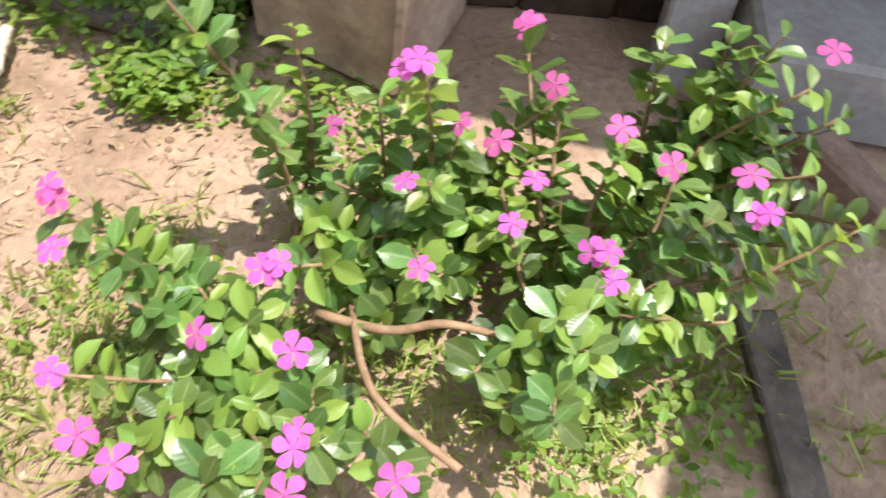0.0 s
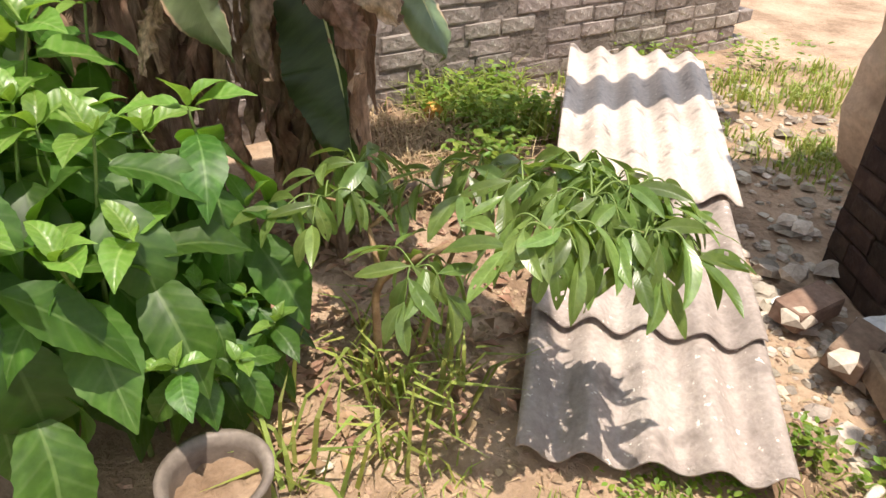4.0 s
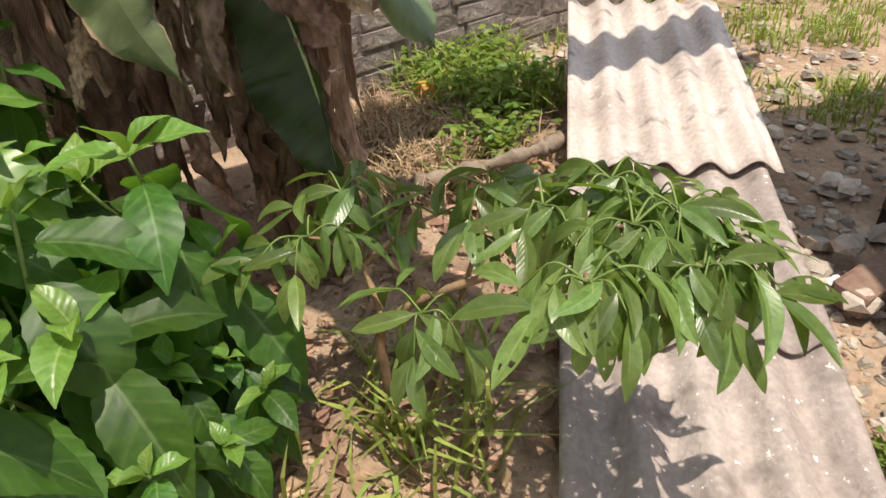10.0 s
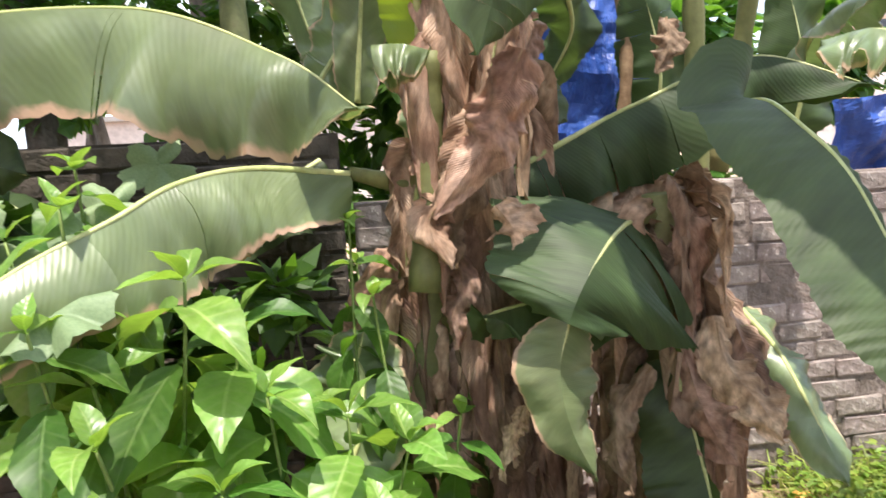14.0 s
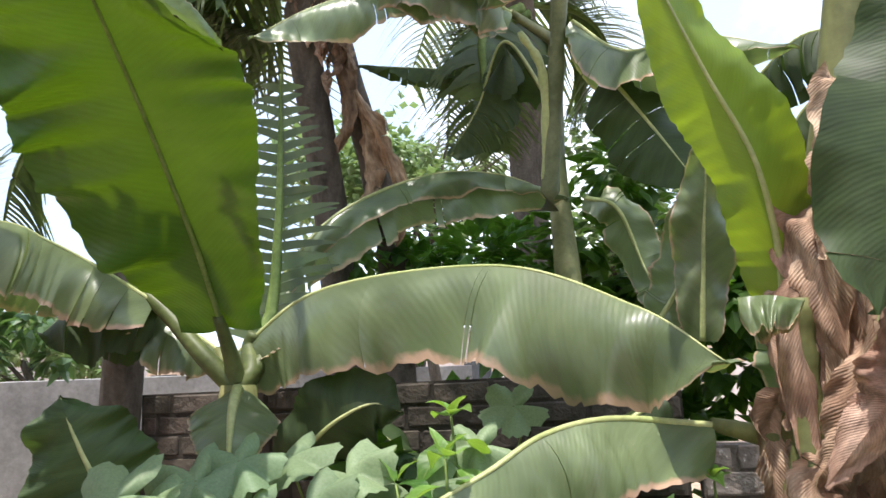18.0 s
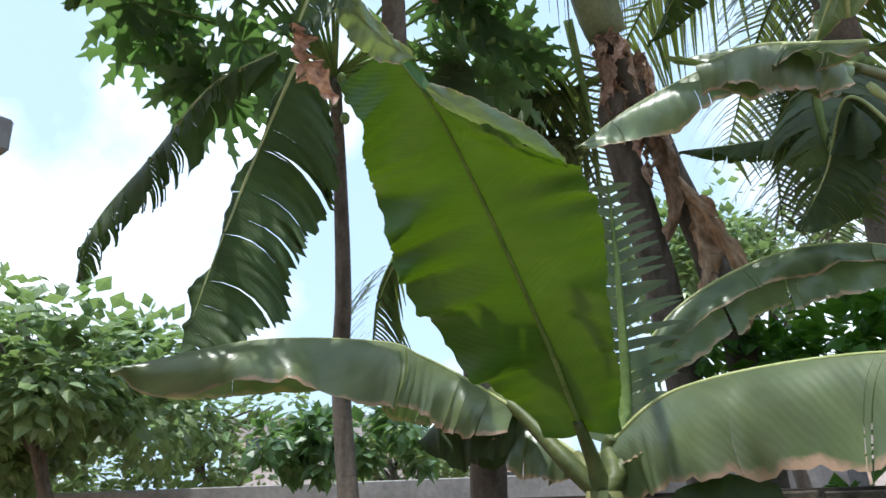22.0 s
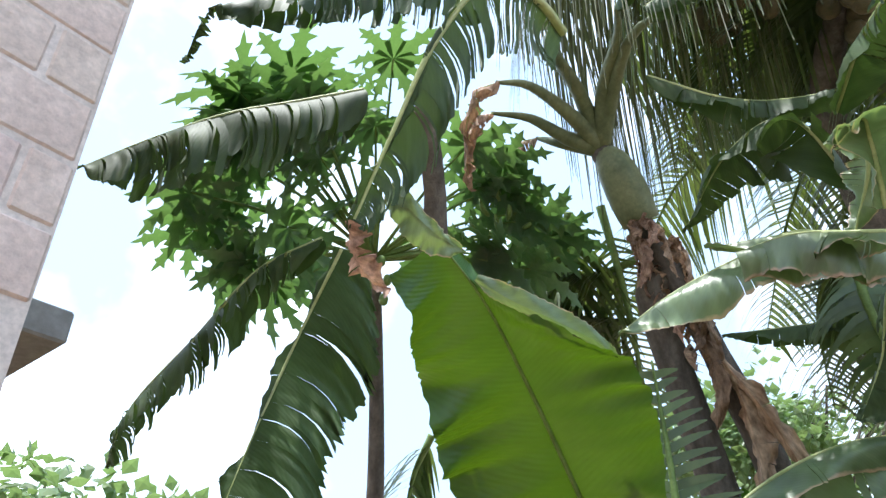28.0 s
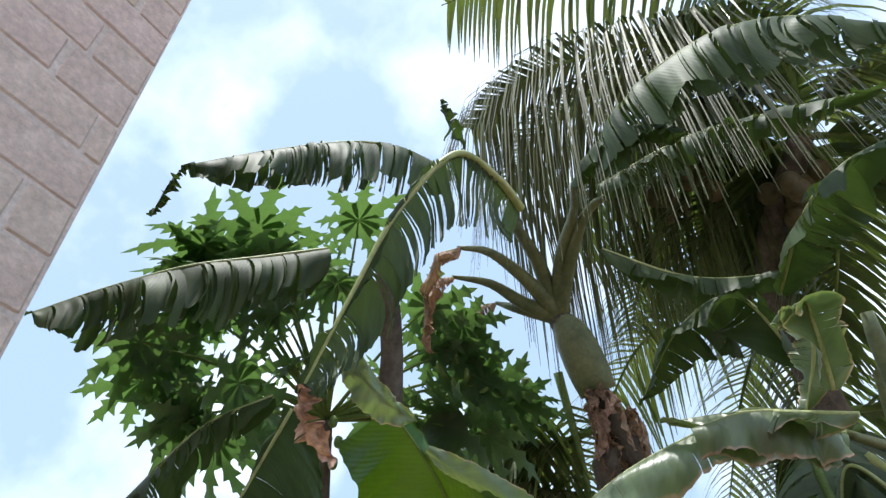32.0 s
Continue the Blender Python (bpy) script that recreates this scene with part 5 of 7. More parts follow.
shrub("sunlit shrub with yellowish young leaves", (-1.02, 2.10, 0), [(-0.966, 2.268, 1.25), (-1.04, 2.19, 1.36), (-1.12, 1.95, 1.10), (-0.93, 2.02, 0.98), (-1.22, 2.12, 1.16)], 0.33, 109, fresh=6)
shrub("shrub with pale green tips above the wall", (-1.35, 2.30, 0), [(-1.44, 2.50, 1.60), (-1.33, 2.25, 1.52), (-1.28, 2.03, 1.30), (-1.50, 2.30, 1.45)], 0.25, 111, fresh=8)
shrub("dense shrub with dark lower leaves", (-0.75, 1.80, 0), [(-0.78, 2.00, 0.82), (-0.66, 2.20, 0.82), (-0.70, 1.76, 0.76), (-0.84, 2.36, 1.00), (-0.92, 1.86, 0.90)], 0.32, 113)
shrub("slender shrub shoots between the banana stems", (-0.70, 2.55, 0), [(-0.80, 2.68, 1.42), (-0.725, 2.567, 1.24), (-0.51, 2.48, 0.95)], 0.20, 115, step=0.13)

shrub("leafy shoots before the dry banana stems", (-0.67, 2.75, 0), [(-0.69, 2.84, 1.06), (-0.55, 2.77, 0.89), (-0.71, 2.56, 0.74), (-0.54, 2.59, 0.69), (-0.86, 3.02, 1.25)], 0.23, 117, step=0.13)
shrub("tall leafy shrub beside the banana clump", (-0.86, 2.82, 0), [(-0.89, 2.82, 1.04), (-0.69, 2.82, 1.02), (-1.01, 2.82, 1.08)], 0.30, 119, fresh=2)

# ---- sapling with compound leaves ----
mango = thing("fruit_sapling", (0.08, 2.05, 0), "young fruit tree with drooping glossy green leaflets", "sapling")
rg = random.Random(7)
fork = (0.07, 1.98, 0.37)
for pts, r0 in (([(0.08, 2.05, -0.02), (0.06, 2.0, 0.2), fork, (0.20, 1.86, 0.52), (0.36, 1.72, 0.62)], 0.014), ([fork, (0.06, 2.06, 0.48), (0.05, 2.14, 0.56)], 0.009), ([(0.16, 2.0, -0.02), (0.19, 1.93, 0.30), (0.30, 1.95, 0.60)], 0.009)):
    bm = bmesh.new()
    tube(bm, curve(pts, 16), [r0 * (1 - 0.03 * i) for i in range(17)], 7)
    part("trunk", bm, TWIG, mango, "", True)
HUBS = [((0.06, 2.17, 0.60), (0.06, 2.06, 0.48), 6), ((-0.04, 2.08, 0.57), (0.06, 2.06, 0.48), 4), ((0.316, 1.985, 0.64), (0.27, 1.96, 0.52), 5), ((0.22, 2.02, 0.58), (0.06, 2.06, 0.48), 2),
        ((0.27, 1.54, 0.735), (0.36, 1.72, 0.62), 6), ((0.40, 1.62, 0.745), (0.36, 1.72, 0.62), 7), ((0.50, 1.64, 0.735), (0.36, 1.72, 0.62), 7), ((0.45, 1.76, 0.74), (0.36, 1.72, 0.62), 5), ((0.51, 1.56, 0.69), (0.40, 1.68, 0.63), 5), ((0.33, 1.78, 0.71), (0.30, 1.79, 0.57), 4), ((0.47, 1.53, 0.70), (0.40, 1.68, 0.63), 4),
        ((0.12, 1.87, 0.47), (0.19, 1.93, 0.30), 4)]
for hub, frm, count in HUBS:
    hub, frm = Vector(hub), Vector(frm)
    bm = bmesh.new()
    tube(bm, curve([frm, frm.lerp(hub, 0.6) + Vector((0, 0, 0.015)), hub], 8), [0.006 - 0.0003 * i for i in range(9)], 6)
    part("twig", bm, TWIG, mango, "", True)
    a0 = rg.uniform(0, 6.28)
    for k in range(count):
        a = a0 + k * 6.283 / count + rg.uniform(-0.4, 0.4)
        out = (Vector((math.cos(a), math.sin(a), 0)) + Vector((0.05, -0.25, 0))).normalized()
        ln = rg.uniform(0.07, 0.12)
        line = curve([hub, hub + out * ln * 0.5 + Vector((0, 0, 0.025)), hub + out * ln * 0.95 + Vector((0, 0, rg.uniform(-0.045, 0.0)))], 12)
        bm = bmesh.new()
        tube(bm, line, [0.0028 - 0.00012 * i for i in range(13)], 5)
        part("leaf_stalk", bm, GREEN_STEM, mango, "", True)
        for j in range(3):
            p = line[(4, 8, 12)[j]]
            for sd in (-1, 1):
                side = Vector((-out.y, out.x, 0)) * sd
                d = side * (0.85, 0.75, 0.45)[j] + out * (0.25, 0.45, 0.9)[j] + Vector((rg.uniform(-0.2, 0.2), rg.uniform(-0.2, 0.2), rg.uniform(-1.6, 0.15)))
                f = rg.uniform(0.095, 0.145)
                part("leaflet", rg.choice(MANGO_L), None, mango, m=facing(p, d, Vector((0, 0, 1)) + out * 0.6, (f, f, f)))


# ---- periwinkle bushes ----
def flower_meshes():
    bm = bmesh.new()
    for k in range(5):
        a = 2 * math.pi * k / 5
        c, s = math.cos(a), math.sin(a)
        rows = []
        for i in range(5):
            q = i / 4
            w = (0.04, 0.17, 0.34, 0.42, 0.24)[i]
            row = []
            for v in (-1, 0, 1):
                y, x, z = 0.06 + q, v * w + 0.10 * q, 0.05 * math.sin(q * 3) - 0.16 * q * q + 0.05 * v * v
                row.append(bm.verts.new((x * c - y * s, x * s + y * c, z)))
            rows.append(row)
        for a_, b_ in zip(rows, rows[1:]):
            for j in range(2):
                bm.faces.new((a_[j], a_[j + 1], b_[j + 1], b_[j]))
    pet = mesh_of(bm, PETAL, "petals", True)
    bm = bmesh.new()
    tube(bm, [(0, 0, -1.1), (0, 0, -0.2), (0, 0, 0.06)], [0.05, 0.06, 0.09], 6)
    return pet, mesh_of(bm, PETAL, "throat", True)


PETALS, THROAT = flower_meshes()


def periwinkle(label, base, tips, blooms, seed, leaf=0.055, extra=10):
    rg = random.Random(seed)
    ob = thing("periwinkle_bush", base, label, "flowering bush", "periwinkle bushes")
    tips = [Vector(t) for t in tips]
    for _ in range(extra):
        u, w = rg.sample(tips, 2)
        q = u.lerp(w, rg.uniform(0.2, 0.8))
        tips.append(q + Vector((rg.uniform(-0.04, 0.04), rg.uniform(-0.04, 0.04), -rg.uniform(0.02, 0.12))))
    for t in tips:
        b = Vector(base) + Vector((rg.uniform(-0.05, 0.05), rg.uniform(-0.05, 0.05), 0))
        m = b.lerp(t, 0.55) + Vector((rg.uniform(-0.03, 0.03), rg.uniform(-0.03, 0.03), 0.03))
        line = curve([b, m, t], 16)
        bm = bmesh.new()
        tube(bm, line, [0.006 - 0.00022 * i for i in range(17)], 6)
        part("stem", bm, TWIG, ob, "", True)
        fresh = rg.choice((0.0, 0.2, 0.5, 0.9))
        ln = (t - b).length
        n = max(4, int(ln / 0.031))
        for k in range(n + 1):
            s = 0.22 + 0.78 * k / n
            i = min(16, int(s * 16))
            tang = (line[min(i + 1, 16)] - line[max(i - 1, 0)]).normalized()
            for h in (0, 1):
                a = k * 1.6 + h * math.pi + rg.uniform(-0.4, 0.4)
                out = Matrix.Rotation(a, 3, tang) @ tang.orthogonal().normalized()
                d = out + tang * rg.uniform(0.0, 0.7)
                f = leaf * rg.uniform(0.7, 1.25) * (0.75 if k == n else 1)
                part("leaf", rg.choice(VINCA_N if s > 0.72 and rg.random() < fresh else VINCA_L), None, ob, m=facing(line[i], d, tang + Vector((0, 0, 0.7)), (f, f, f)))
    for p in blooms:
        p = Vector(p)
        f = 0.0225 * rg.uniform(0.75, 1.15)
        nrm = Vector((rg.uniform(-1.3, 0.3), rg.uniform(-0.8, 0.8), 1))
        fl = part("flower", PETALS, None, ob, "pink five-petalled flower", m=facing(p, Vector((rg.uniform(-1, 1), rg.uniform(-1, 1), 0)), nrm, (f, f, f)))
        th = new("throat", THROAT)
        th.parent = fl
    return ob


A = periwinkle("periwinkle bush covered in pink flowers", (0.80, 0.22, 0), [(0.55, 0.40, 0.29), (0.69, 0.25, 0.36), (0.59, 0.19, 0.29), (0.70, 0.09, 0.31), (0.78, 0.26, 0.52), (0.89, 0.06, 0.43), (0.80, 0.20, 0.39), (0.81, 0.33, 0.41), (0.73, 0.38, 0.28), (0.82, 0.08, 0.35), (0.53, 0.25, 0.20), (0.56, 0.32, 0.17)],
               [(0.53, 0.39, 0.34), (0.52, 0.41, 0.33), (0.67, 0.25, 0.41), (0.58, 0.20, 0.34), (0.68, 0.09, 0.36), (0.75, 0.26, 0.56), (0.75, 0.28, 0.54), (0.86, 0.08, 0.47), (0.78, 0.20, 0.43), (0.81, 0.14, 0.38), (0.78, 0.07, 0.35), (0.873, 0.437, 0.243)], 201, 0.056, 22)
bm = bmesh.new()
tube(bm, curve([(0.55, 0.35, 0.17), (0.53, 0.23, 0.22), (0.55, 0.15, 0.25), (0.55, 0.06, 0.26)], 16), [0.009 - 0.0002 * i for i in range(17)], 7)
part("branch", bm, TWIG, A, "bare brown branch", True)
bm = bmesh.new()
tube(bm, curve([(0.62, 0.32, 0.14), (0.44, 0.24, 0.27), (0.38, 0.18, 0.29), (0.33, 0.08, 0.31)], 16), 0.006, 7)
part("branch", bm, TWIG, A, "bare brown branch", True)
periwinkle("periwinkle bush with glossy rounded leaves", (0.66, -0.02, 0), [(0.85, -0.05, 0.41), (0.81, -0.13, 0.40), (0.69, -0.06, 0.34), (0.59, -0.15, 0.36), (0.52, -0.05, 0.34), (0.55, 0.00, 0.35), (0.51, 0.05, 0.31), (0.73, -0.18, 0.42), (0.98, 0.14, 0.45), (0.59, -0.11, 0.34), (0.41, -0.02, 0.34), (0.47, 0.09, 0.29), (0.70, -0.32, 0.40), (0.74, -0.36, 0.46)],
               [(0.83, -0.03, 0.45), (0.79, -0.11, 0.44), (0.66, -0.05, 0.38), (0.66, -0.03, 0.37), (0.64, -0.07, 0.34), (0.99, 0.14, 0.46), (0.73, -0.23, 0.45), (0.73, -0.24, 0.46), (0.80, -0.22, 0.45), (0.99, -0.30, 0.54)], 203, 0.056, 26)
periwinkle("periwinkle bush with pink blooms at the grass edge", (0.50, 0.42, 0), [(0.48, 0.65, 0.41), (0.47, 0.59, 0.37), (0.40, 0.46, 0.29), (0.42, 0.33, 0.27), (0.22, 0.48, 0.29), (0.31, 0.60, 0.31), (0.34, 0.35, 0.30), (0.49, 0.50, 0.28), (0.29, 0.46, 0.30), (0.30, 0.27, 0.32), (0.23, 0.37, 0.32), (0.42, 0.55, 0.33), (0.29, 0.14, 0.32), (0.45, 0.41, 0.29)],
               [(0.47, 0.64, 0.46), (0.48, 0.65, 0.47), (0.43, 0.64, 0.41), (0.40, 0.45, 0.34), (0.42, 0.33, 0.32), (0.22, 0.47, 0.34), (0.30, 0.59, 0.35), (0.31, 0.28, 0.35), (0.29, 0.28, 0.35), (0.24, 0.27, 0.34), (0.28, 0.15, 0.37), (0.25, 0.55, 0.29), (0.05, 0.76, 0.40), (0.07, 0.75, 0.40)], 205, 0.055, 24)
periwinkle("tall leggy periwinkle shoot", (0.78, 0.44, 0), [(0.70, 0.57, 0.60), (0.90, 0.50, 0.42), (0.84, 0.46, 0.30)], [(0.713, 0.595, 0.635), (0.70, 0.58, 0.645), (0.72, 0.61, 0.64), (0.705, 0.60, 0.655)], 207, 0.048, 0)
periwinkle("periwinkle shoots by the dark doorway", (0.98, -0.12, 0), [(1.05, -0.08, 0.44), (1.02, -0.16, 0.51), (1.01, -0.23, 0.53), (0.92, -0.27, 0.52), (0.94, -0.24, 0.44), (0.90, -0.17, 0.38), (0.86, -0.33, 0.42), (0.80, -0.42, 0.40), (0.97, -0.36, 0.44)], [(1.05, 0.14, 0.42)], 209, 0.054, 9)


# ---- gourd vine ----
def lobed_leaf(mat, name, lobes, depth, width=1.0, tip=0.2, n=60, cup=0.08):
    """A round lobed leaf lying in the xy plane, its stalk at the origin."""
    bm = bmesh.new()
    c = bm.verts.new((0, 0, 0.0))
    ring1, ring2 = [], []
    for i in range(n):
        a = 2 * math.pi * i / n
        k = abs(math.cos(a * lobes / 2)) ** tip
        r = (1 - depth) + depth * k
        notch = 1 - 0.75 * math.exp(-((a - math.pi) ** 2) * 10)
        r *= notch * (1 + 0.05 * math.sin(23 * a))
        x, y = math.sin(a) * r * width, math.cos(a) * r
        ring1.append(bm.verts.new((x * 0.5, y * 0.5, cup * 0.3 * math.cos(a * lobes))))
        ring2.append(bm.verts.new((x, y, -cup * r + cup * 0.8 * math.cos(a * lobes))))
    for i in range(n):
        j = (i + 1) % n
        bm.faces.new((c, ring1[i], ring1[j]))
        bm.faces.new((ring1[i], ring2[i], ring2[j], ring1[j]))
    return mesh_of(bm, mat, name, True)


GOURD_L = [lobed_leaf(GOURD, "leaf", 5, 0.34, 1.1, 0.75, 60, c) for c in (0.14, 0.24, 0.32)]
vine = thing("gourd_vine", (-1.75, 2.05, 0), "climbing gourd vine with pale lobed leaves", "vine")
rg = random.Random(17)
VINE = [(-1.67, 2.16, 1.42), (-1.84, 1.91, 1.36), (-1.44, 2.25, 1.34), (-1.97, 2.09, 1.48), (-2.01, 1.88, 1.47), (-1.87, 2.33, 1.51), (-1.43, 2.63, 1.51), (-1.49, 2.34, 1.42), (-1.28, 2.11, 1.32), (-1.9, 2.17, 1.52), (-1.81, 2.1, 1.41), (-2.01, 1.97, 1.44), (-1.63, 2.27, 1.48), (-1.58, 2.16, 1.36), (-1.41, 2.87, 1.61), (-1.95, 1.78, 1.39)]
for k, p in enumerate(VINE):
    p = Vector(p)
    f = rg.uniform(0.10, 0.155)
    part("leaf", rg.choice(GOURD_L), None, vine, m=facing(p, Vector((rg.uniform(-1, 1), -0.6, -0.3)), Vector((rg.uniform(-0.3, 0.3), -0.7, 0.8)), (f, f, f)))
    bm = bmesh.new()
    tube(bm, curve([p, p + Vector((0.01, 0.03, -0.08)), p + Vector((rg.uniform(-0.05, 0.05), 0.08, -0.2))], 6), 0.0035, 5)
    part("stalk", bm, GREEN_STEM, vine, "", True)
bm = bmesh.new()
tube(bm, curve([(-1.75, 2.05, 0), (-1.8, 2.1, 0.8), (-2.03, 2.00, 1.34), (-1.95, 2.11, 1.47), (-1.81, 2.16, 1.36), (-1.66, 2.21, 1.31)], 40), 0.007, 6)
part("stem", bm, GREEN_STEM, vine, "", True)


# ---- papaya ----
def palmate_leaf(mat, name, seed, cup):
    """A papaya leaf: nine long lobes round the stalk, each cut again into pointed side lobes."""
    rg = random.Random(seed)
    bm = bmesh.new()
    for k in range(9):
        a = radians(-152 + 38 * k) + rg.uniform(-0.05, 0.05)
        ln = (0.62 + 0.42 * math.cos(a / 2) ** 2) * rg.uniform(0.9, 1.08)
        d, sd = Vector((math.sin(a), math.cos(a), 0)), Vector((math.cos(a), -math.sin(a), 0))
        prev = None
        kq = (0, 0.18, 0.36, 0.44, 0.52, 0.62, 0.64, 0.72, 0.80, 0.82, 0.90, 1.0)
        kw = (0, 0.09, 0.15, 0.075, 0.085, 0.17, 0.06, 0.07, 0.115, 0.04, 0.03, 0.003)
        for q, w in zip(kq, kw):
            w *= rg.uniform(0.85, 1.15) * (0.75 + 0.35 * ln)
            z = -cup * q * q * 6 + 0.02 * math.sin(6 * q + k)
            c = d * (ln * q) + Vector((0, 0, z))
            cur = [bm.verts.new(c - sd * w - Vector((0, 0, 0.3 * w))), bm.verts.new(c), bm.verts.new(c + sd * w - Vector((0, 0, 0.3 * w)))]
            if prev:
                for j in range(2):
                    bm.faces.new((prev[j], prev[j + 1], cur[j + 1], cur[j]))
            prev = cur
    return mesh_of(bm, mat, name, True)


PAPAYA_L = [palmate_leaf(PAPAYA, "leaf", k, c) for k, c in enumerate((0.02, 0.04, 0.07, 0.10))]
papaya = thing("papaya_tree", (-5.0, 3.0, 0), "slim papaya tree with deeply lobed leaves", "papaya tree")
CROWN = Vector((-4.20, 2.53, 4.35))
bm = bmesh.new()
tube(bm, curve([(-4.5, 3.0, 0), (-4.88, 2.97, 2.23), (-4.75, 2.90, 3.05), (-4.52, 2.75, 3.69), CROWN], 24), [0.075 - 0.0015 * i for i in range(25)], 10)
part("trunk", bm, BARK, papaya, "", True)
rg = random.Random(23)
AWAY = Vector((CROWN.x + 0.6, CROWN.y - 0.6, 0)).normalized()
PAP = [(-3.46, 1.54, 4.89), (-3.18, 2.05, 5.07), (-3.74, 1.41, 4.79), (-3.74, 1.88, 4.62), (-3.92, 1.58, 4.69), (-4.33, 1.36, 4.23), (-4.31, 1.70, 4.12), (-4.12, 1.87, 4.32), (-4.25, 1.46, 4.49), (-3.60, 2.01, 5.00), (-3.33, 2.99, 4.80), (-3.46, 3.16, 4.53), (-3.52, 2.89, 4.69), (-3.62, 3.08, 4.24), (-3.44, 3.43, 4.45), (-4.26, 2.12, 4.15), (-4.00, 2.15, 4.50), (-4.47, 1.95, 4.12), (-4.32, 1.60, 4.28), (-3.42, 3.24, 4.48), (-3.43, 3.01, 4.66), (-3.64, 3.06, 4.22), (-3.88, 1.49, 4.76), (-3.91, 2.83, 4.48), (-3.35, 2.72, 4.83), (-3.34, 3.54, 4.43), (-3.56, 3.35, 4.21)]
PAP = [Vector(p) for p in PAP]
PAP += [rg.choice(PAP[:10]) + Vector((rg.uniform(-0.25, 0.25), rg.uniform(-0.25, 0.25), rg.uniform(-0.3, 0.1))) for _ in range(10)]
for k, p in enumerate(PAP):
    f = rg.uniform(0.30, 0.46)
    out = p - CROWN
    leaf = part("leaf", rg.choice(PAPAYA_L), None, papaya, m=facing(p, out + Vector((0, 0, -0.5)), AWAY * rg.uniform(0.0, 1.1) + out.normalized() * rg.uniform(0, 0.4) + Vector((rg.uniform(-0.3, 0.3), rg.uniform(-0.3, 0.3), 0.7)), (f, f, f)))
    bm = bmesh.new()
    tube(bm, curve([CROWN, CROWN.lerp(p, 0.6) + Vector((0, 0, 0.06)), p], 8), [0.016 - 0.0014 * i for i in range(9)], 6)
    part("leaf_stalk", bm, GREEN_STEM, papaya, "", True)
for k in range(9):
    bm = bmesh.new()
    bmesh.ops.create_uvsphere(bm, u_segments=8, v_segments=6, radius=0.032)
    bmesh.ops.scale(bm, vec=(1, 1, 1.35), verts=bm.verts)
    part("fruit", bm, GREEN_STEM, papaya, "small green papaya fruit", True, m=Matrix.Translation(CROWN + Vector((0.09 * math.cos(k * 2.4), 0.09 * math.sin(k * 2.4), -0.06 - 0.035 * k))))


# ---- coconut palms ----
def frond(parent, pts, leaf_len, mat, count=46, hang=0.7, seed=0, spread=0.55, lw=0.018, across=None):
    """A feather frond: a tapering rachis with two rows of narrow leaflets."""
    rg = random.Random(seed)
    line = curve(pts, 40)
    bm = bmesh.new()
    tube(bm, line, [0.032 * (1 - 0.9 * i / 40) + 0.002 for i in range(41)], 6)
    fr = part("frond", bm, GREEN_STEM, parent, "", True)
    bm = bmesh.new()
    for k in range(count):
        s = 0.12 + 0.87 * k / count
        i = min(39, int(s * 40))
        p = line[i].lerp(line[i + 1], s * 40 - i)
        d = (line[i + 1] - line[i]).normalized()
        side = Vector(across) if across else d.cross(Vector((0, 0, 1)))
        side = side.normalized() if side.length > 0.05 else d.orthogonal()
        for sg in (-1, 1):
            ln = leaf_len * (0.35 + 0.75 * math.sin(math.pi * min(1, s * 0.9 + 0.12))) * rg.uniform(0.85, 1.1)
            out = side * sg + d * spread + Vector((rg.uniform(-0.1, 0.1), rg.uniform(-0.1, 0.1), rg.uniform(-0.1, 0.25)))
            out.normalize()
            wd = out.cross(Vector((0, 0, 1)))
            wd = d * lw if across else (wd.normalized() if wd.length > 0.05 else d) * lw
            prev = None
            for j in range(5):
                q = j / 4
                c = p + out * (ln * q * (1 - 0.25 * hang * q)) - Vector((0, 0, 1)) * (hang * ln * q * q)
                w = wd * (1.0 - 0.85 * q * q)
                cur = (bm.verts.new(c - w), bm.verts.new(c + w))
                if prev:
                    bm.faces.new((prev[0], prev[1], cur[1], cur[0]))
                prev = cur
    part("foliage", bm, mat, fr, "", False)
    return fr


great = thing("banana_plant", (-3.05, 4.45, 0), "very tall banana plant with thick green leaf stalks", "banana plant", "banana plants")
PC = Vector((-2.83, 3.37, 4.73))
bm = bmesh.new()
tube(bm, curve([(-3.05, 4.45, 0), (-3.10, 4.24, 2.42), (-3.06, 4.05, 3.13), (-2.98, 3.77, 3.88), (-2.87, 3.85, 3.95), (-2.87, 3.61, 4.36), PC], 30), [0.115 - 0.0014 * i for i in range(31)], 12)
part("pseudostem", bm, BARK, great, "", True)
bm = bmesh.new()
tube(bm, curve([(-2.85, 3.65, 4.28), (-2.81, 3.46, 4.57), PC], 10), [0.115, 0.125, 0.13, 0.13, 0.125, 0.12, 0.11, 0.10, 0.085, 0.07, 0.05], 12)
part("crown_shaft", bm, STALK, great, "smooth green top of the stem", True)
dry_skirt(great, [(-2.90, 4.04, 3.33), (-2.82, 3.84, 3.90), (-2.81, 3.67, 4.24)], 0.13, 30, 13, (0.12, 0.35), (0, 6.28))
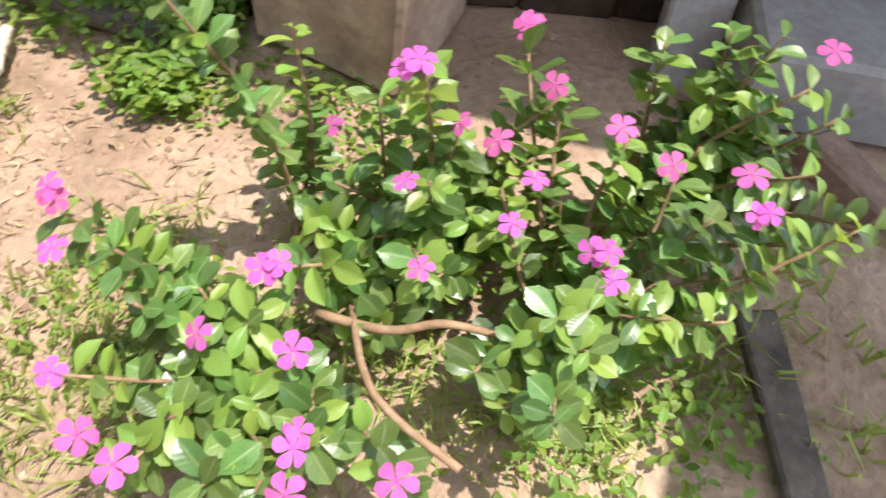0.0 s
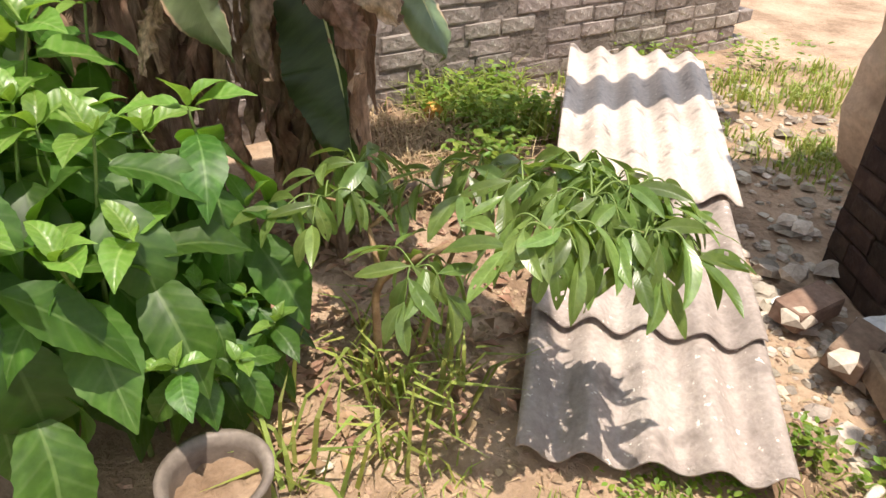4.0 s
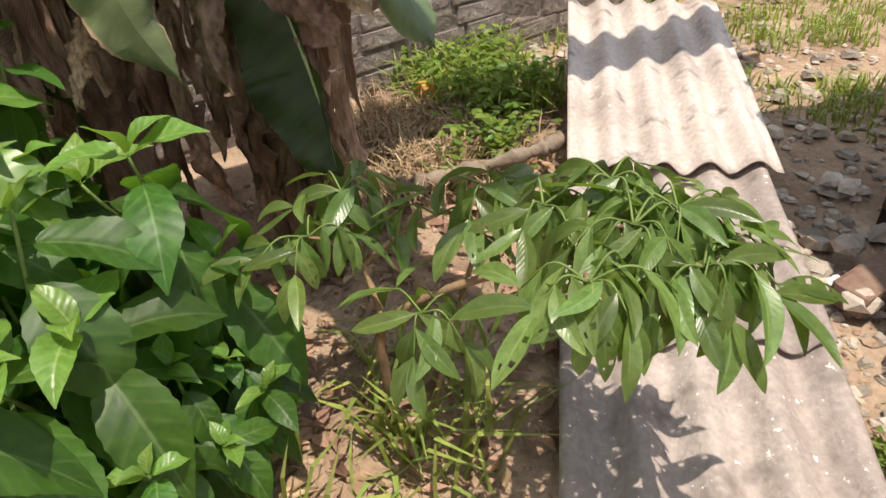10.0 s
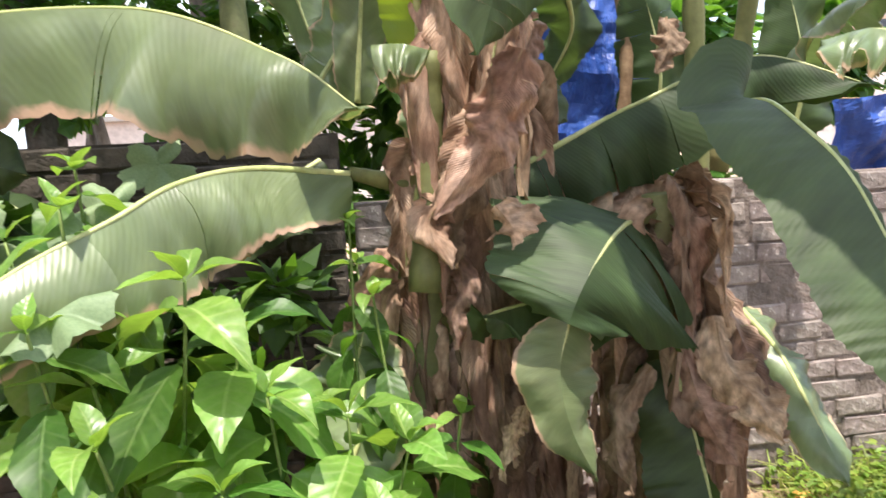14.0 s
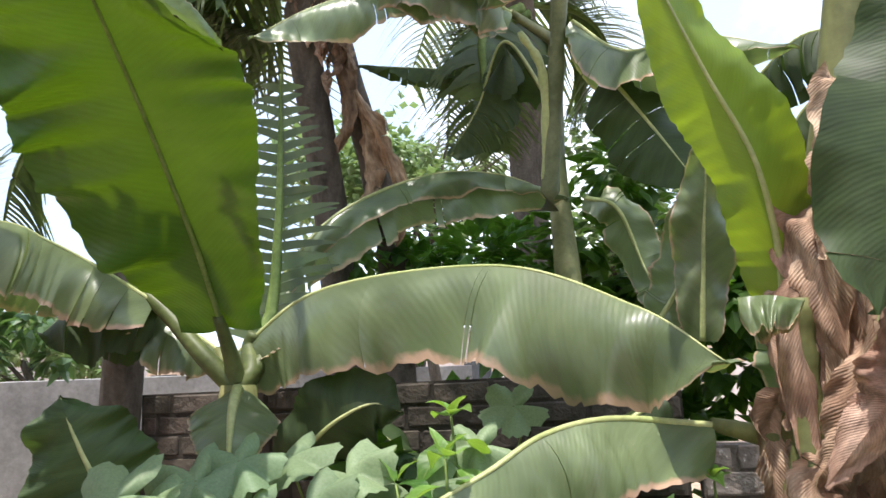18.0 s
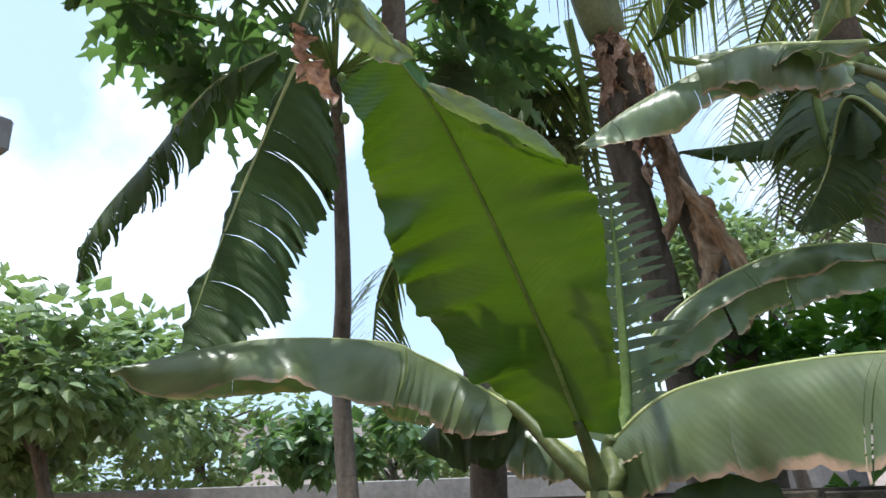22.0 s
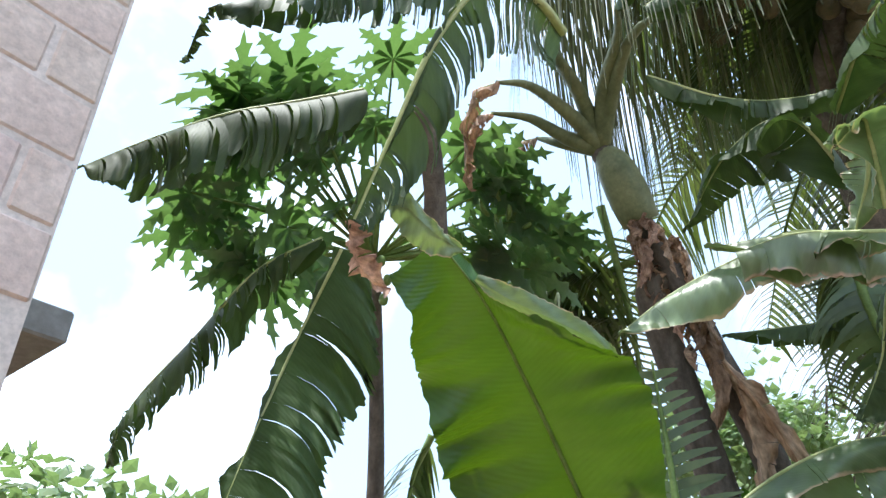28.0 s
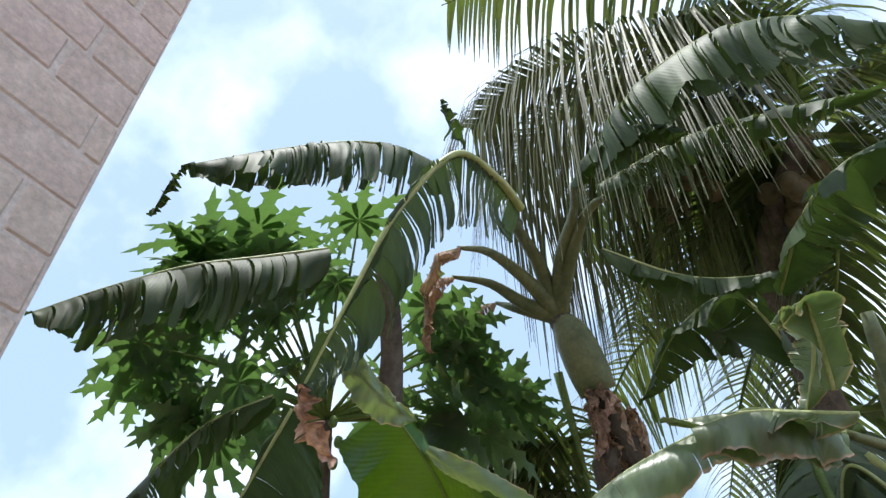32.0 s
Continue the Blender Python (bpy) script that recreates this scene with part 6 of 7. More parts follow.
for pts in ([PC, (-2.79, 3.10, 4.84), (-2.80, 2.79, 4.93), (-2.86, 2.57, 4.89)], [PC, (-2.91, 3.16, 4.78), (-2.96, 2.92, 4.86), (-3.04, 2.67, 4.84)], [PC, (-2.68, 3.07, 4.94), (-2.41, 2.57, 4.78), (-1.73, 1.90, 3.75)],
            [PC, (-2.56, 3.17, 4.94), (-2.27, 2.99, 4.97), (-2.06, 2.74, 4.85)], [PC, (-2.54, 3.22, 4.91), (-2.20, 3.04, 4.96), (-1.95, 3.06, 4.93)], [PC, (-2.97, 3.18, 4.79), (-3.11, 3.10, 4.90)]):
    bm = bmesh.new()
    tube(bm, curve(pts, 12), [0.062 - 0.0042 * i for i in range(13)], 10)
    part("petiole", bm, STALK, great, "thick green leaf stalk", True)
stem(great, [(-2.75, 4.35, 0), (-2.86, 4.54, 2.27), (-2.82, 4.30, 2.91), (-2.83, 4.09, 3.41), (-2.82, 3.80, 3.99)], 0.11, 0.07, BARK)
for pts, w, sd in (([(-2.74, 3.96, 3.39), (-2.65, 4.08, 3.11), (-2.61, 4.22, 2.78), (-2.67, 4.26, 2.49)], 0.09, 311), ([(-2.73, 4.02, 3.29), (-2.76, 4.11, 2.93), (-2.85, 4.14, 2.51)], 0.12, 313), ([(-2.78, 3.83, 3.69), (-2.79, 3.94, 3.36), (-2.90, 4.01, 3.05)], 0.1, 315)):
    banana_leaf(great, pts, w, DRYLEAF, droop=(0.7, 0.7), up=CAMSIDE, tears=3, ragged=0.3, seed=sd, taper=0.45, shrink=0.15, rib=0, n=40, m=6).name = "dry_leaf"
rg = random.Random(31)
for pts, w, sd in (([(-2.85, 2.58, 4.89), (-2.94, 2.48, 4.82), (-3.09, 2.51, 4.68), (-3.20, 2.60, 4.52)], 0.12, 301), ([(-3.03, 2.67, 4.83), (-3.10, 2.58, 4.77), (-3.25, 2.62, 4.61), (-3.33, 2.73, 4.45)], 0.12, 303), ([(-3.11, 3.10, 4.90), (-3.20, 3.03, 4.88), (-3.34, 3.06, 4.74)], 0.10, 305), ([(-2.06, 2.74, 4.85), (-1.80, 2.67, 4.88), (-1.56, 2.71, 4.81), (-1.39, 2.82, 4.65)], 0.2, 307)):
    banana_leaf(great, pts, w, BANANA_OLD_SHADED if sd == 307 else DRYLEAF, droop=(0.9, 0.9), hang=0.5, tears=6, ragged=0.4, seed=sd, taper=0.5, shrink=0.1, rib=0.008)
BUNCH = Vector((-3.57, 3.15, 4.50))
for k in range(34):
    a, r, z = k * 2.4, 0.05 + 0.10 * rg.random(), 0.30 - 0.6 * k / 46
    q = BUNCH + Vector((r * math.cos(a), r * math.sin(a), z))
    bm = bmesh.new()
    o = Vector((math.cos(a), math.sin(a), 0))
    tube(bm, curve([q, q + o * 0.06 + Vector((0, 0, 0.02)), q + o * 0.09 + Vector((0, 0, 0.09))], 5), [0.012, 0.018, 0.02, 0.019, 0.015, 0.006], 6)
    part("banana", bm, GREEN_STEM, great, "small green banana", True)

# leaves split into ribbons, on the lime plant and on the dusty one
for ob, pts, ln, cnt, hg, sd, w in ((lime, [(-2.539, 2.902, 1.766), (-2.530, 3.010, 2.043), (-2.520, 3.039, 2.364), (-2.506, 3.039, 2.699), (-2.485, 3.019, 3.071)], 0.25, 24, 0.12, 391, 0.021), (grey, [(-1.762, 4.199, 3.725), (-1.909, 4.012, 3.562), (-1.935, 4.014, 3.306), (-1.931, 4.097, 3.073), (-1.940, 4.186, 2.907)], 0.33, 26, 0.55, 393, 0.022), (grey, [(-1.761, 4.325, 3.743), (-1.886, 4.248, 3.685), (-2.092, 4.141, 3.537), (-2.227, 4.121, 3.293)], 0.30, 26, 0.8, 395, 0.022)):
    # darker palm leaflet material puts the upper leaves' shade into these ribbons
    frond(ob, pts, ln, PALM, cnt, hg, sd, 0.25, w, (0.79, 0.61, 0))

palm2 = thing("coconut_palm", (-2.6, 6.6, 0), "farther coconut palm with a bunch of coconuts", "coconut palm", "coconut palms")
PC2 = Vector((-1.34, 4.82, 6.28))
bm = bmesh.new()
tube(bm, curve([(-2.6, 6.6, 0), (-2.60, 6.36, 3.28), (-2.43, 6.05, 4.27), (-2.15, 5.24, 5.61), PC2], 24), [0.17 - 0.003 * i for i in range(25)], 12)
part("trunk", bm, BARK, palm2, "", True)
for k, (pts, ln, hg, mt, cnt) in enumerate((
    ([PC2, (-1.45, 4.13, 6.95), (-1.92, 3.57, 7.08), (-2.57, 3.13, 6.99), (-3.10, 2.96, 6.73)], 1.6, 1.7, PALM_DRY, 120),
    ([PC2, (-1.71, 4.31, 7.02), (-2.18, 3.88, 7.18), (-2.78, 3.59, 7.03), (-3.41, 3.57, 6.60)], 1.5, 1.6, PALM_DRY, 100),
    ([PC2, (-1.68, 4.56, 6.71), (-2.11, 4.30, 6.80), (-2.64, 4.18, 6.70), (-3.30, 4.34, 6.25)], 1.2, 1.4, PALM, 70),
    ([PC2, (-0.77, 4.13, 7.38), (-1.21, 3.47, 7.94), (-2.05, 2.98, 8.12), (-2.88, 2.53, 8.14)], 1.1, 0.9, PALM, 70),
    ([PC2, (-1.76, 4.73, 6.28), (-2.30, 4.84, 6.14), (-2.88, 5.22, 5.60)], 0.8, 0.5, PALM, 50),
    ([PC2, (-1.83, 5.09, 6.19), (-2.37, 5.34, 6.04), (-2.85, 5.75, 5.63)], 0.8, 0.4, PALM, 50),
    ([PC2, (-1.68, 4.87, 6.45), (-2.20, 4.74, 6.55), (-2.91, 4.86, 6.29), (-3.47, 5.13, 5.83)], 0.9, 0.7, PALM, 60),
    ([PC2, (-1.37, 5.10, 5.99), (-1.82, 5.55, 5.51), (-2.25, 5.80, 5.14)], 0.8, 0.8, PALM, 46),
    ([PC2, (-1.13, 4.57, 6.67), (-1.18, 4.17, 7.08), (-1.67, 3.88, 7.31)], 1.0, 1.2, PALM, 60),
    ([PC2, (-0.99, 5.08, 6.07), (-0.89, 5.44, 5.66), (-1.17, 5.80, 5.12)], 0.8, 0.8, PALM, 46),
    ([PC2, (-1.72, 5.33, 6.11), (-2.23, 5.66, 5.71), (-2.71, 6.08, 5.03)], 0.8, 0.6, PALM, 46),
    ([PC2, (-0.87, 4.86, 6.43), (-0.52, 4.97, 6.47), (-0.39, 5.49, 6.08)], 0.8, 0.8, PALM, 46),
    ([PC2, (-2.64, 5.45, 6.12), (-3.70, 5.40, 5.84), (-4.67, 5.60, 5.02)], 0.9, 0.6, PALM, 50),
    ([PC2, (-2.35, 5.73, 5.91), (-3.11, 6.07, 5.37), (-3.83, 6.42, 4.55)], 0.9, 0.6, PALM, 50),
    ([PC2, (-2.27, 6.03, 5.54), (-2.74, 6.52, 4.86), (-3.32, 6.84, 4.15)], 0.9, 0.6, PALM, 50),
    ([(-2.45, 6.06, 4.70), (-2.80, 6.02, 4.74), (-3.14, 6.12, 4.50), (-3.37, 6.34, 3.74)], 0.8, 0.6, PALM, 46),
    ([(-2.41, 6.01, 4.82), (-2.02, 6.28, 4.75), (-1.85, 6.57, 4.50), (-1.92, 6.78, 3.96)], 0.8, 0.6, PALM, 46),
    ([(-2.50, 6.31, 4.65), (-2.90, 6.29, 4.38), (-3.11, 6.62, 3.59)], 0.7, 0.4, PALM, 46),
    ([(-3.33, 3.87, 4.80), (-3.51, 4.19, 4.23), (-3.69, 4.43, 3.58), (-3.92, 4.72, 2.56)], 0.45, 0.15, PALM, 36),
    ([(-3.39, 3.60, 4.67), (-3.64, 3.75, 4.43), (-3.91, 3.82, 4.21), (-4.14, 3.82, 4.11)], 0.7, 0.8, PALM, 46),
    ([(-3.33, 4.16, 4.44), (-3.69, 4.02, 4.43), (-3.97, 3.75, 4.61), (-4.41, 3.62, 4.37)], 0.7, 1.1, PALM, 46),
    ([(-3.52, 4.27, 4.06), (-3.78, 4.16, 4.14), (-4.05, 3.98, 4.24), (-4.43, 3.83, 4.09)], 0.6, 0.8, PALM, 36),
    ([(-5.36, 3.75, 3.68), (-5.54, 3.67, 3.33), (-5.68, 3.67, 2.78)], 0.5, 0.5, PALM, 30),
)):
    frond(palm2, pts, ln, mt, cnt, hg, 340 + k, lw=0.010 if mt is PALM_DRY else 0.02)
rg = random.Random(5)
for k in range(17):
    bm = bmesh.new()
    bmesh.ops.create_uvsphere(bm, u_segments=10, v_segments=7, radius=0.085)
    bmesh.ops.scale(bm, vec=(1, 1, 1.2), verts=bm.verts)
    q = Vector((-1.56, 4.81, 5.82)) if k < 9 else Vector((-2.22, 4.40, 6.15))
    part("coconut", bm, COCO, palm2, "", True, m=Matrix.Translation(q + Vector((rg.uniform(-0.2, 0.2), rg.uniform(-0.2, 0.2), rg.uniform(-0.15, 0.15)))))


# ---- leafy trees and thickets ----
def leaf_cloud(name, centre, radii, count, size, mat, seed, lobes=14, kind="", label="", category="", parent=None, trunk=None):
    """A crown of many small leaves in uneven clumps."""
    rg = random.Random(seed)
    clumps = []
    for _ in range(lobes):
        v = Vector((rg.gauss(0, 1), rg.gauss(0, 1), rg.gauss(0, 1))).normalized() * rg.uniform(0.3, 1.0)
        clumps.append((Vector(centre) + Vector((v.x * radii[0], v.y * radii[1], v.z * radii[2])), rg.uniform(0.2, 0.42)))
    verts, faces = [], []
    for _ in range(count):
        c, r = rg.choice(clumps)
        w = Vector((rg.gauss(0, 1), rg.gauss(0, 1), rg.gauss(0, 1))).normalized() * (r * rg.uniform(0.4, 1.0) ** 0.5 * min(radii) * 1.3)
        p = c + w
        y = (w.normalized() + Vector((rg.uniform(-0.8, 0.8), rg.uniform(-0.8, 0.8), rg.uniform(-0.9, 0.3)))).normalized()
        x = y.cross(Vector((rg.uniform(-0.5, 0.5), rg.uniform(-0.5, 0.5), 1))).normalized()
        z = x.cross(y)
        f = size * rg.uniform(0.6, 1.3)
        i = len(verts)
        verts += [p, p + y * f * 0.45 + x * f * 0.36 - z * f * 0.05, p + y * f - z * f * 0.15, p + y * f * 0.45 - x * f * 0.36 - z * f * 0.05, p + y * f * 0.5 + z * f * 0.05]
        faces += [(i, i + 1, i + 4), (i + 1, i + 2, i + 4), (i + 2, i + 3, i + 4), (i + 3, i, i + 4)]
    me = bpy.data.meshes.new(name)
    me.from_pydata(verts, [], faces)
    me.materials.append(mat)
    if parent is not None:
        return part(name, me, mat, parent)
    return tagged(new(name, me), label, category, "", kind)


def tree(base, centre, radii, count, size, seed, label, mat=None):
    ob = thing("tree", base, label, "tree", "trees in the distance")
    rg = random.Random(seed)
    c = Vector(centre)
    bm = bmesh.new()
    tube(bm, curve([base, Vector(base).lerp(c, 0.6) + Vector((0.1, 0, 0)), c], 12), [0.10 - 0.006 * i for i in range(13)], 9)
    part("trunk", bm, BARK, ob, "", True)
    for k in range(6):
        e = c + Vector((rg.uniform(-0.7, 0.7) * radii[0], rg.uniform(-0.7, 0.7) * radii[1], rg.uniform(-0.2, 0.8) * radii[2]))
        bm = bmesh.new()
        s = Vector(base).lerp(c, rg.uniform(0.55, 0.95))
        tube(bm, curve([s, s.lerp(e, 0.5) + Vector((0, 0, 0.1)), e], 6), [0.035 - 0.004 * i for i in range(7)], 6)
        part("limb", bm, BARK, ob, "", True)
    leaf_cloud("crown", centre, radii, count, size, mat or TREE, seed, 22, parent=ob)
    return ob


tree((-7.3, 2.2, 0), (-7.51, 1.37, 2.62), (1.3, 1.3, 1.05), 5200, 0.16, 401, "bright green broad-leaved tree against the sky")
tree((-11.5, 5.6, 0), (-11.10, 3.78, 2.55), (1.8, 1.6, 1.2), 3200, 0.16, 403, "hazy green tree beside the far road")
tree((-9.5, 7.0, 0), (-10.34, 6.74, 2.25), (1.8, 1.5, 0.9), 3200, 0.14, 405, "distant green tree behind the compound wall")
tree((-4.6, 8.6, 0), (-5.09, 8.23, 3.74), (1.7, 1.4, 1.6), 3000, 0.14, 407, "small-leaved tree behind the banana plants")
tree((-2.4, 7.2, 0), (-2.17, 7.58, 3.17), (1.1, 1.0, 1.0), 2600, 0.11, 409, "small-leaved bushy tree with pale tips")
tree((-6.0, 9.5, 0), (-4.78, 8.77, 4.35), (1.6, 1.4, 0.5), 1500, 0.13, 411, "feathery pale tree top in the haze")
leaf_cloud("thicket", (-1.6, 4.7, 1.2), (2.6, 0.5, 0.9), 2600, 0.16, SHRUB, 421, 26, "stuff", "dense dark undergrowth behind the wall", "undergrowth")
leaf_cloud("thicket", (-4.2, 4.6, 0.6), (1.3, 0.6, 0.7), 2200, 0.16, SHRUB, 423, 22, "stuff", "shaded undergrowth under the palms", "undergrowth")
leaf_cloud("thicket", (0.9, 5.2, 2.0), (1.8, 0.5, 1.1), 3000, 0.15, SHRUB, 427, 18, "stuff", "leafy growth over the boundary wall", "undergrowth")
leaf_cloud("thicket", (-5.88, 3.48, 2.15), (1.1, 0.7, 0.28), 700, 0.15, PAPAYA, 433, 16, "stuff", "dark leafy bushes beyond the banana", "undergrowth")
leaf_cloud("thicket", (-2.73, 4.71, 2.43), (0.9, 0.5, 0.5), 1500, 0.12, SHRUB, 435, 16, "stuff", "leafy undergrowth behind the arching leaf", "undergrowth")
leaf_cloud("thicket", (-0.97, 4.87, 2.24), (0.8, 0.5, 0.9), 1500, 0.16, SHRUB, 437, 16, "stuff", "dense green growth behind the banana clump", "undergrowth")
leaf_cloud("thicket", (-1.75, 2.98, 1.05), (0.8, 0.14, 0.55), 1100, 0.15, SHRUB, 439, 18, "stuff", "dark leafy growth at the foot of the wall", "undergrowth")


# ---- things along the shaded house ----
bm = bmesh.new()
tube(bm, curve([(1.36, 1.39, 0.10), (1.37, 1.39, 0.5), (1.385, 1.395, 0.74), (1.40, 1.39, 0.80), (1.45, 1.37, 0.83), (1.62, 1.32, 0.84)], 30), 0.022, 12)
ob = solid("drain_pipe", bm, WHITE_PVC, "old white plastic drain pipe on the wall", "pipe", smooth=True)
bm = bmesh.new()
tube(bm, [(1.383, 1.394, 0.70), (1.386, 1.395, 0.76)], 0.030, 14)
part("coupling", bm, WHITE_PVC, ob, "pipe elbow collar", True)


def loose_brick(p, turn, tilt, size=(0.23, 0.11, 0.075), mat=None, label="loose old brick half sunk in soil", seed=0):
    rg = random.Random(seed)
    bm = bmesh.new()
    box(bm, size, bevel=0.008)
    for v in bm.verts:
        v.co += Vector((rg.uniform(-1, 1), rg.uniform(-1, 1), rg.uniform(-1, 1))) * 0.004
    bmesh.ops.transform(bm, matrix=Matrix.Translation(p) @ Matrix.Rotation(turn, 4, "Z") @ Matrix.Rotation(tilt, 4, "X"), verts=bm.verts)
    return solid("brick", bm, mat or BRICK_RED_SHADED, label, "brick", group="loose bricks")


TAN_BRICK = rough_mat("dusty_tan_brick", 9.0, [(0.3, (0.20, 0.125, 0.085)), (0.7, (0.36, 0.26, 0.19))], 0.95, 0.5, 0.005, 60, per="object", spread=0.15)
loose_brick((1.40, 1.50, 0.05), 1.1, 0.25, mat=TAN_BRICK, seed=1)
loose_brick((1.36, 1.33, 0.05), 1.3, 0.1, mat=TAN_BRICK, label="dusty brick at the foot of the pipe", seed=3)
loose_brick((1.42, 1.66, 0.06), 0.4, 0.15, mat=TAN_BRICK, seed=4)
loose_brick((1.45, 1.88, 0.05), 0.2, 0.1, mat=TAN_BRICK, seed=5)
loose_brick((1.28, 1.15, 0.03), 1.5, 0.05, (0.42, 0.20, 0.05), MORTAR, "mossy grey slab under the weeds", seed=6)
loose_brick((1.84, 2.99, 0.13), 0.4, 0.1, mat=BLOCK, label="grey stone beside the sheets", seed=7)
loose_brick((1.19, -0.58, 0.10), 0.7, 0.2, mat=TAN_BRICK, label="reddish brick by the doorway", seed=8)
loose_brick((1.21, -0.54, 0.05), 0.2, -0.1, mat=TAN_BRICK, label="reddish brick by the doorway", seed=9)
bm = bmesh.new()
box(bm, (0.05, 0.16, 0.42), Matrix.Translation((1.56, -0.23, 0.12)) @ Matrix.Rotation(0.3, 4, "Z") @ Matrix.Rotation(0.25, 4, "Y"), 0.008)
solid("stone_slab", bm, CONCRETE, "grey stone slab leaning by the doorway", "slab")
bm = bmesh.new()
box(bm, (0.08, 0.5, 0.03), Matrix.Translation((0.60, -0.48, 0.04)) @ Matrix.Rotation(-1.25, 4, "Z") @ Matrix.Rotation(0.1, 4, "X"), 0.006)
solid("wooden_board", bm, BARK, "short weathered board on the ground", "board")
bm = bmesh.new()
box(bm, (4.0, 0.26, 2.45), Matrix.Translation((3.90, 2.22, 1.22)))
bmesh.ops.subdivide_edges(bm, edges=bm.edges, cuts=24, use_grid_fill=True)
for v in bm.verts:
    low = max(0, 1 - v.co.z / 0.55)
    near = max(0, 1 - (v.co.x - 1.9) / 0.7)
    v.co += Vector((0.34 * low * low * near, 0.05 * noise.noise(v.co * 3), 0)) + Vector((noise.noise(v.co * 7), noise.noise(v.co * 8 + Vector((3, 0, 0))), noise.noise(v.co * 6))) * 0.025
solid("wall_house_end", bm, PLASTER, "eroded plastered end wall of the house", kind="structure")

bm = bmesh.new()
box(bm, (0.46, 0.95, 0.22), Matrix.Translation((1.66, -0.80, 0.11)) @ Matrix.Rotation(radians(6), 4, "Z"), 0.015)
solid("door_step", bm, CONCRETE, "grey cement step before the doorway", "step")
# unseen slab, added and sized to throw shade by the doorway and bushes
bm = bmesh.new()
box(bm, (3.0, 3.0, 0.12), Matrix.Translation((2.82, -1.2, 2.62)))
box(bm, (0.75, 1.82, 0.12), Matrix.Translation((0.94, -1.79, 2.62)))
solid("shade_slab", bm, CONCRETE, "unseen slab added to shade the ground by the doorway", kind="structure")

# ---- bucket ----
BB = Vector((-0.38, 1.65, 0.10))
BB.z = 0
bucket = thing("paint_bucket", BB, "dirty old paint bucket half filled with soil", "bucket")
bm = bmesh.new()
R0, R1, H = 0.095, 0.112, 0.20
prof = [(R0 * 0.2, 0.004), (R0, 0.0), (R0 + 0.006, 0.02), (R1 - 0.004, H - 0.035), (R1 + 0.002, H - 0.033), (R1 + 0.002, H - 0.02), (R1 + 0.008, H - 0.012), (R1 + 0.009, H), (R1 - 0.004, H + 0.002), (R1 - 0.010, H - 0.006), (R1 - 0.016, H - 0.012), (R1 - 0.018, H - 0.03), (R0 - 0.004, 0.05)]
seg = 36
rings = [[bm.verts.new((r * math.cos(2 * math.pi * k / seg), r * math.sin(2 * math.pi * k / seg), z)) for k in range(seg)] for r, z in prof]
for a, b in zip(rings, rings[1:]):
    for k in range(seg):
        bm.faces.new((a[k], a[(k + 1) % seg], b[(k + 1) % seg], b[k]))
bmesh.ops.translate(bm, vec=BB, verts=bm.verts)
part("body", bm, PAINTCAN, bucket, "", True)
bm = bmesh.new()
grid = [[bm.verts.new(((R1 - 0.017) * r / 8 * math.cos(a * math.pi / 15), (R1 - 0.017) * r / 8 * math.sin(a * math.pi / 15), 0)) for a in range(30)] for r in range(1, 9)]
hub = bm.verts.new((0, 0, 0))
for a in range(30):
    bm.faces.new((hub, grid[0][a], grid[0][(a + 1) % 30]))
    for r in range(7):
        bm.faces.new((grid[r][a], grid[r + 1][a], grid[r + 1][(a + 1) % 30], grid[r][(a + 1) % 30]))
for v in bm.verts:
    v.co.z += 0.012 * noise.noise(v.co * 45 + Vector((7, 3, 1))) + 0.012 * noise.noise(v.co * 16)
bmesh.ops.translate(bm, vec=BB + Vector((0, 0, 0.13)), verts=bm.verts)
part("soil_fill", bm, SOIL, bucket, "dry soil inside", True)
bm = bmesh.new()
tube(bm, [BB + Vector((0.118 * math.cos(a), 0.118 * math.sin(a) * 1.02, 0.165 - 0.085 * math.sin((a + 1.2) / 2.6 * math.pi))) for a in (-1.2 + 2.6 * i / 20 for i in range(21))], 0.0025, 6)
part("handle", bm, WIRE, bucket, "thin wire handle", True)
for a in (-1.2, 1.4):
    bm = bmesh.new()
    box(bm, (0.012, 0.03, 0.03), Matrix.Translation(BB + Vector((0.114 * math.cos(a), 0.114 * math.sin(a), 0.165))) @ Matrix.Rotation(a, 4, "Z"), 0.003)
    part("ear", bm, PAINTCAN, bucket)


# ---- small things on the soil ----
def stick(name, pts, r, mat, label, category, knots=0.1, n=30, seed=0):
    rg = random.Random(seed)
    bm = bmesh.new()
    tube(bm, curve(pts, n), [r * (1 + rg.uniform(-knots, knots)) for _ in range(n + 1)], 8)
    return solid(name, bm, mat, label, category, smooth=True)


stick("peeled_stick", [(0.73, 1.15, 0.02), (0.83, 1.18, 0.04), (0.94, 1.21, 0.05), (1.07, 1.25, 0.06)], 0.015, PEELED, "white peeled stick lying on the soil", "stick", 0.22, seed=1)
stick("log", [(0.41, 2.94, 0.09), (0.65, 2.92, 0.10), (0.90, 2.87, 0.14), (1.02, 2.87, 0.16)], 0.028, OLDWOOD, "weathered log lying across the soil", "log", 0.34, n=44, seed=2)
bm = bmesh.new()
tube(bm, [(0.64, 1.16, -0.02), (0.64, 1.16, 0.022)], [0.034, 0.026], 18)
st = solid("cut_stump", bm, GRAVEL_M, "pale cut round of a small stump", "stump", smooth=False)
bm = bmesh.new()
tube(bm, [(0.64, 1.16, 0.018), (0.64, 1.16, 0.026)], [0.008, 0.008], 12)
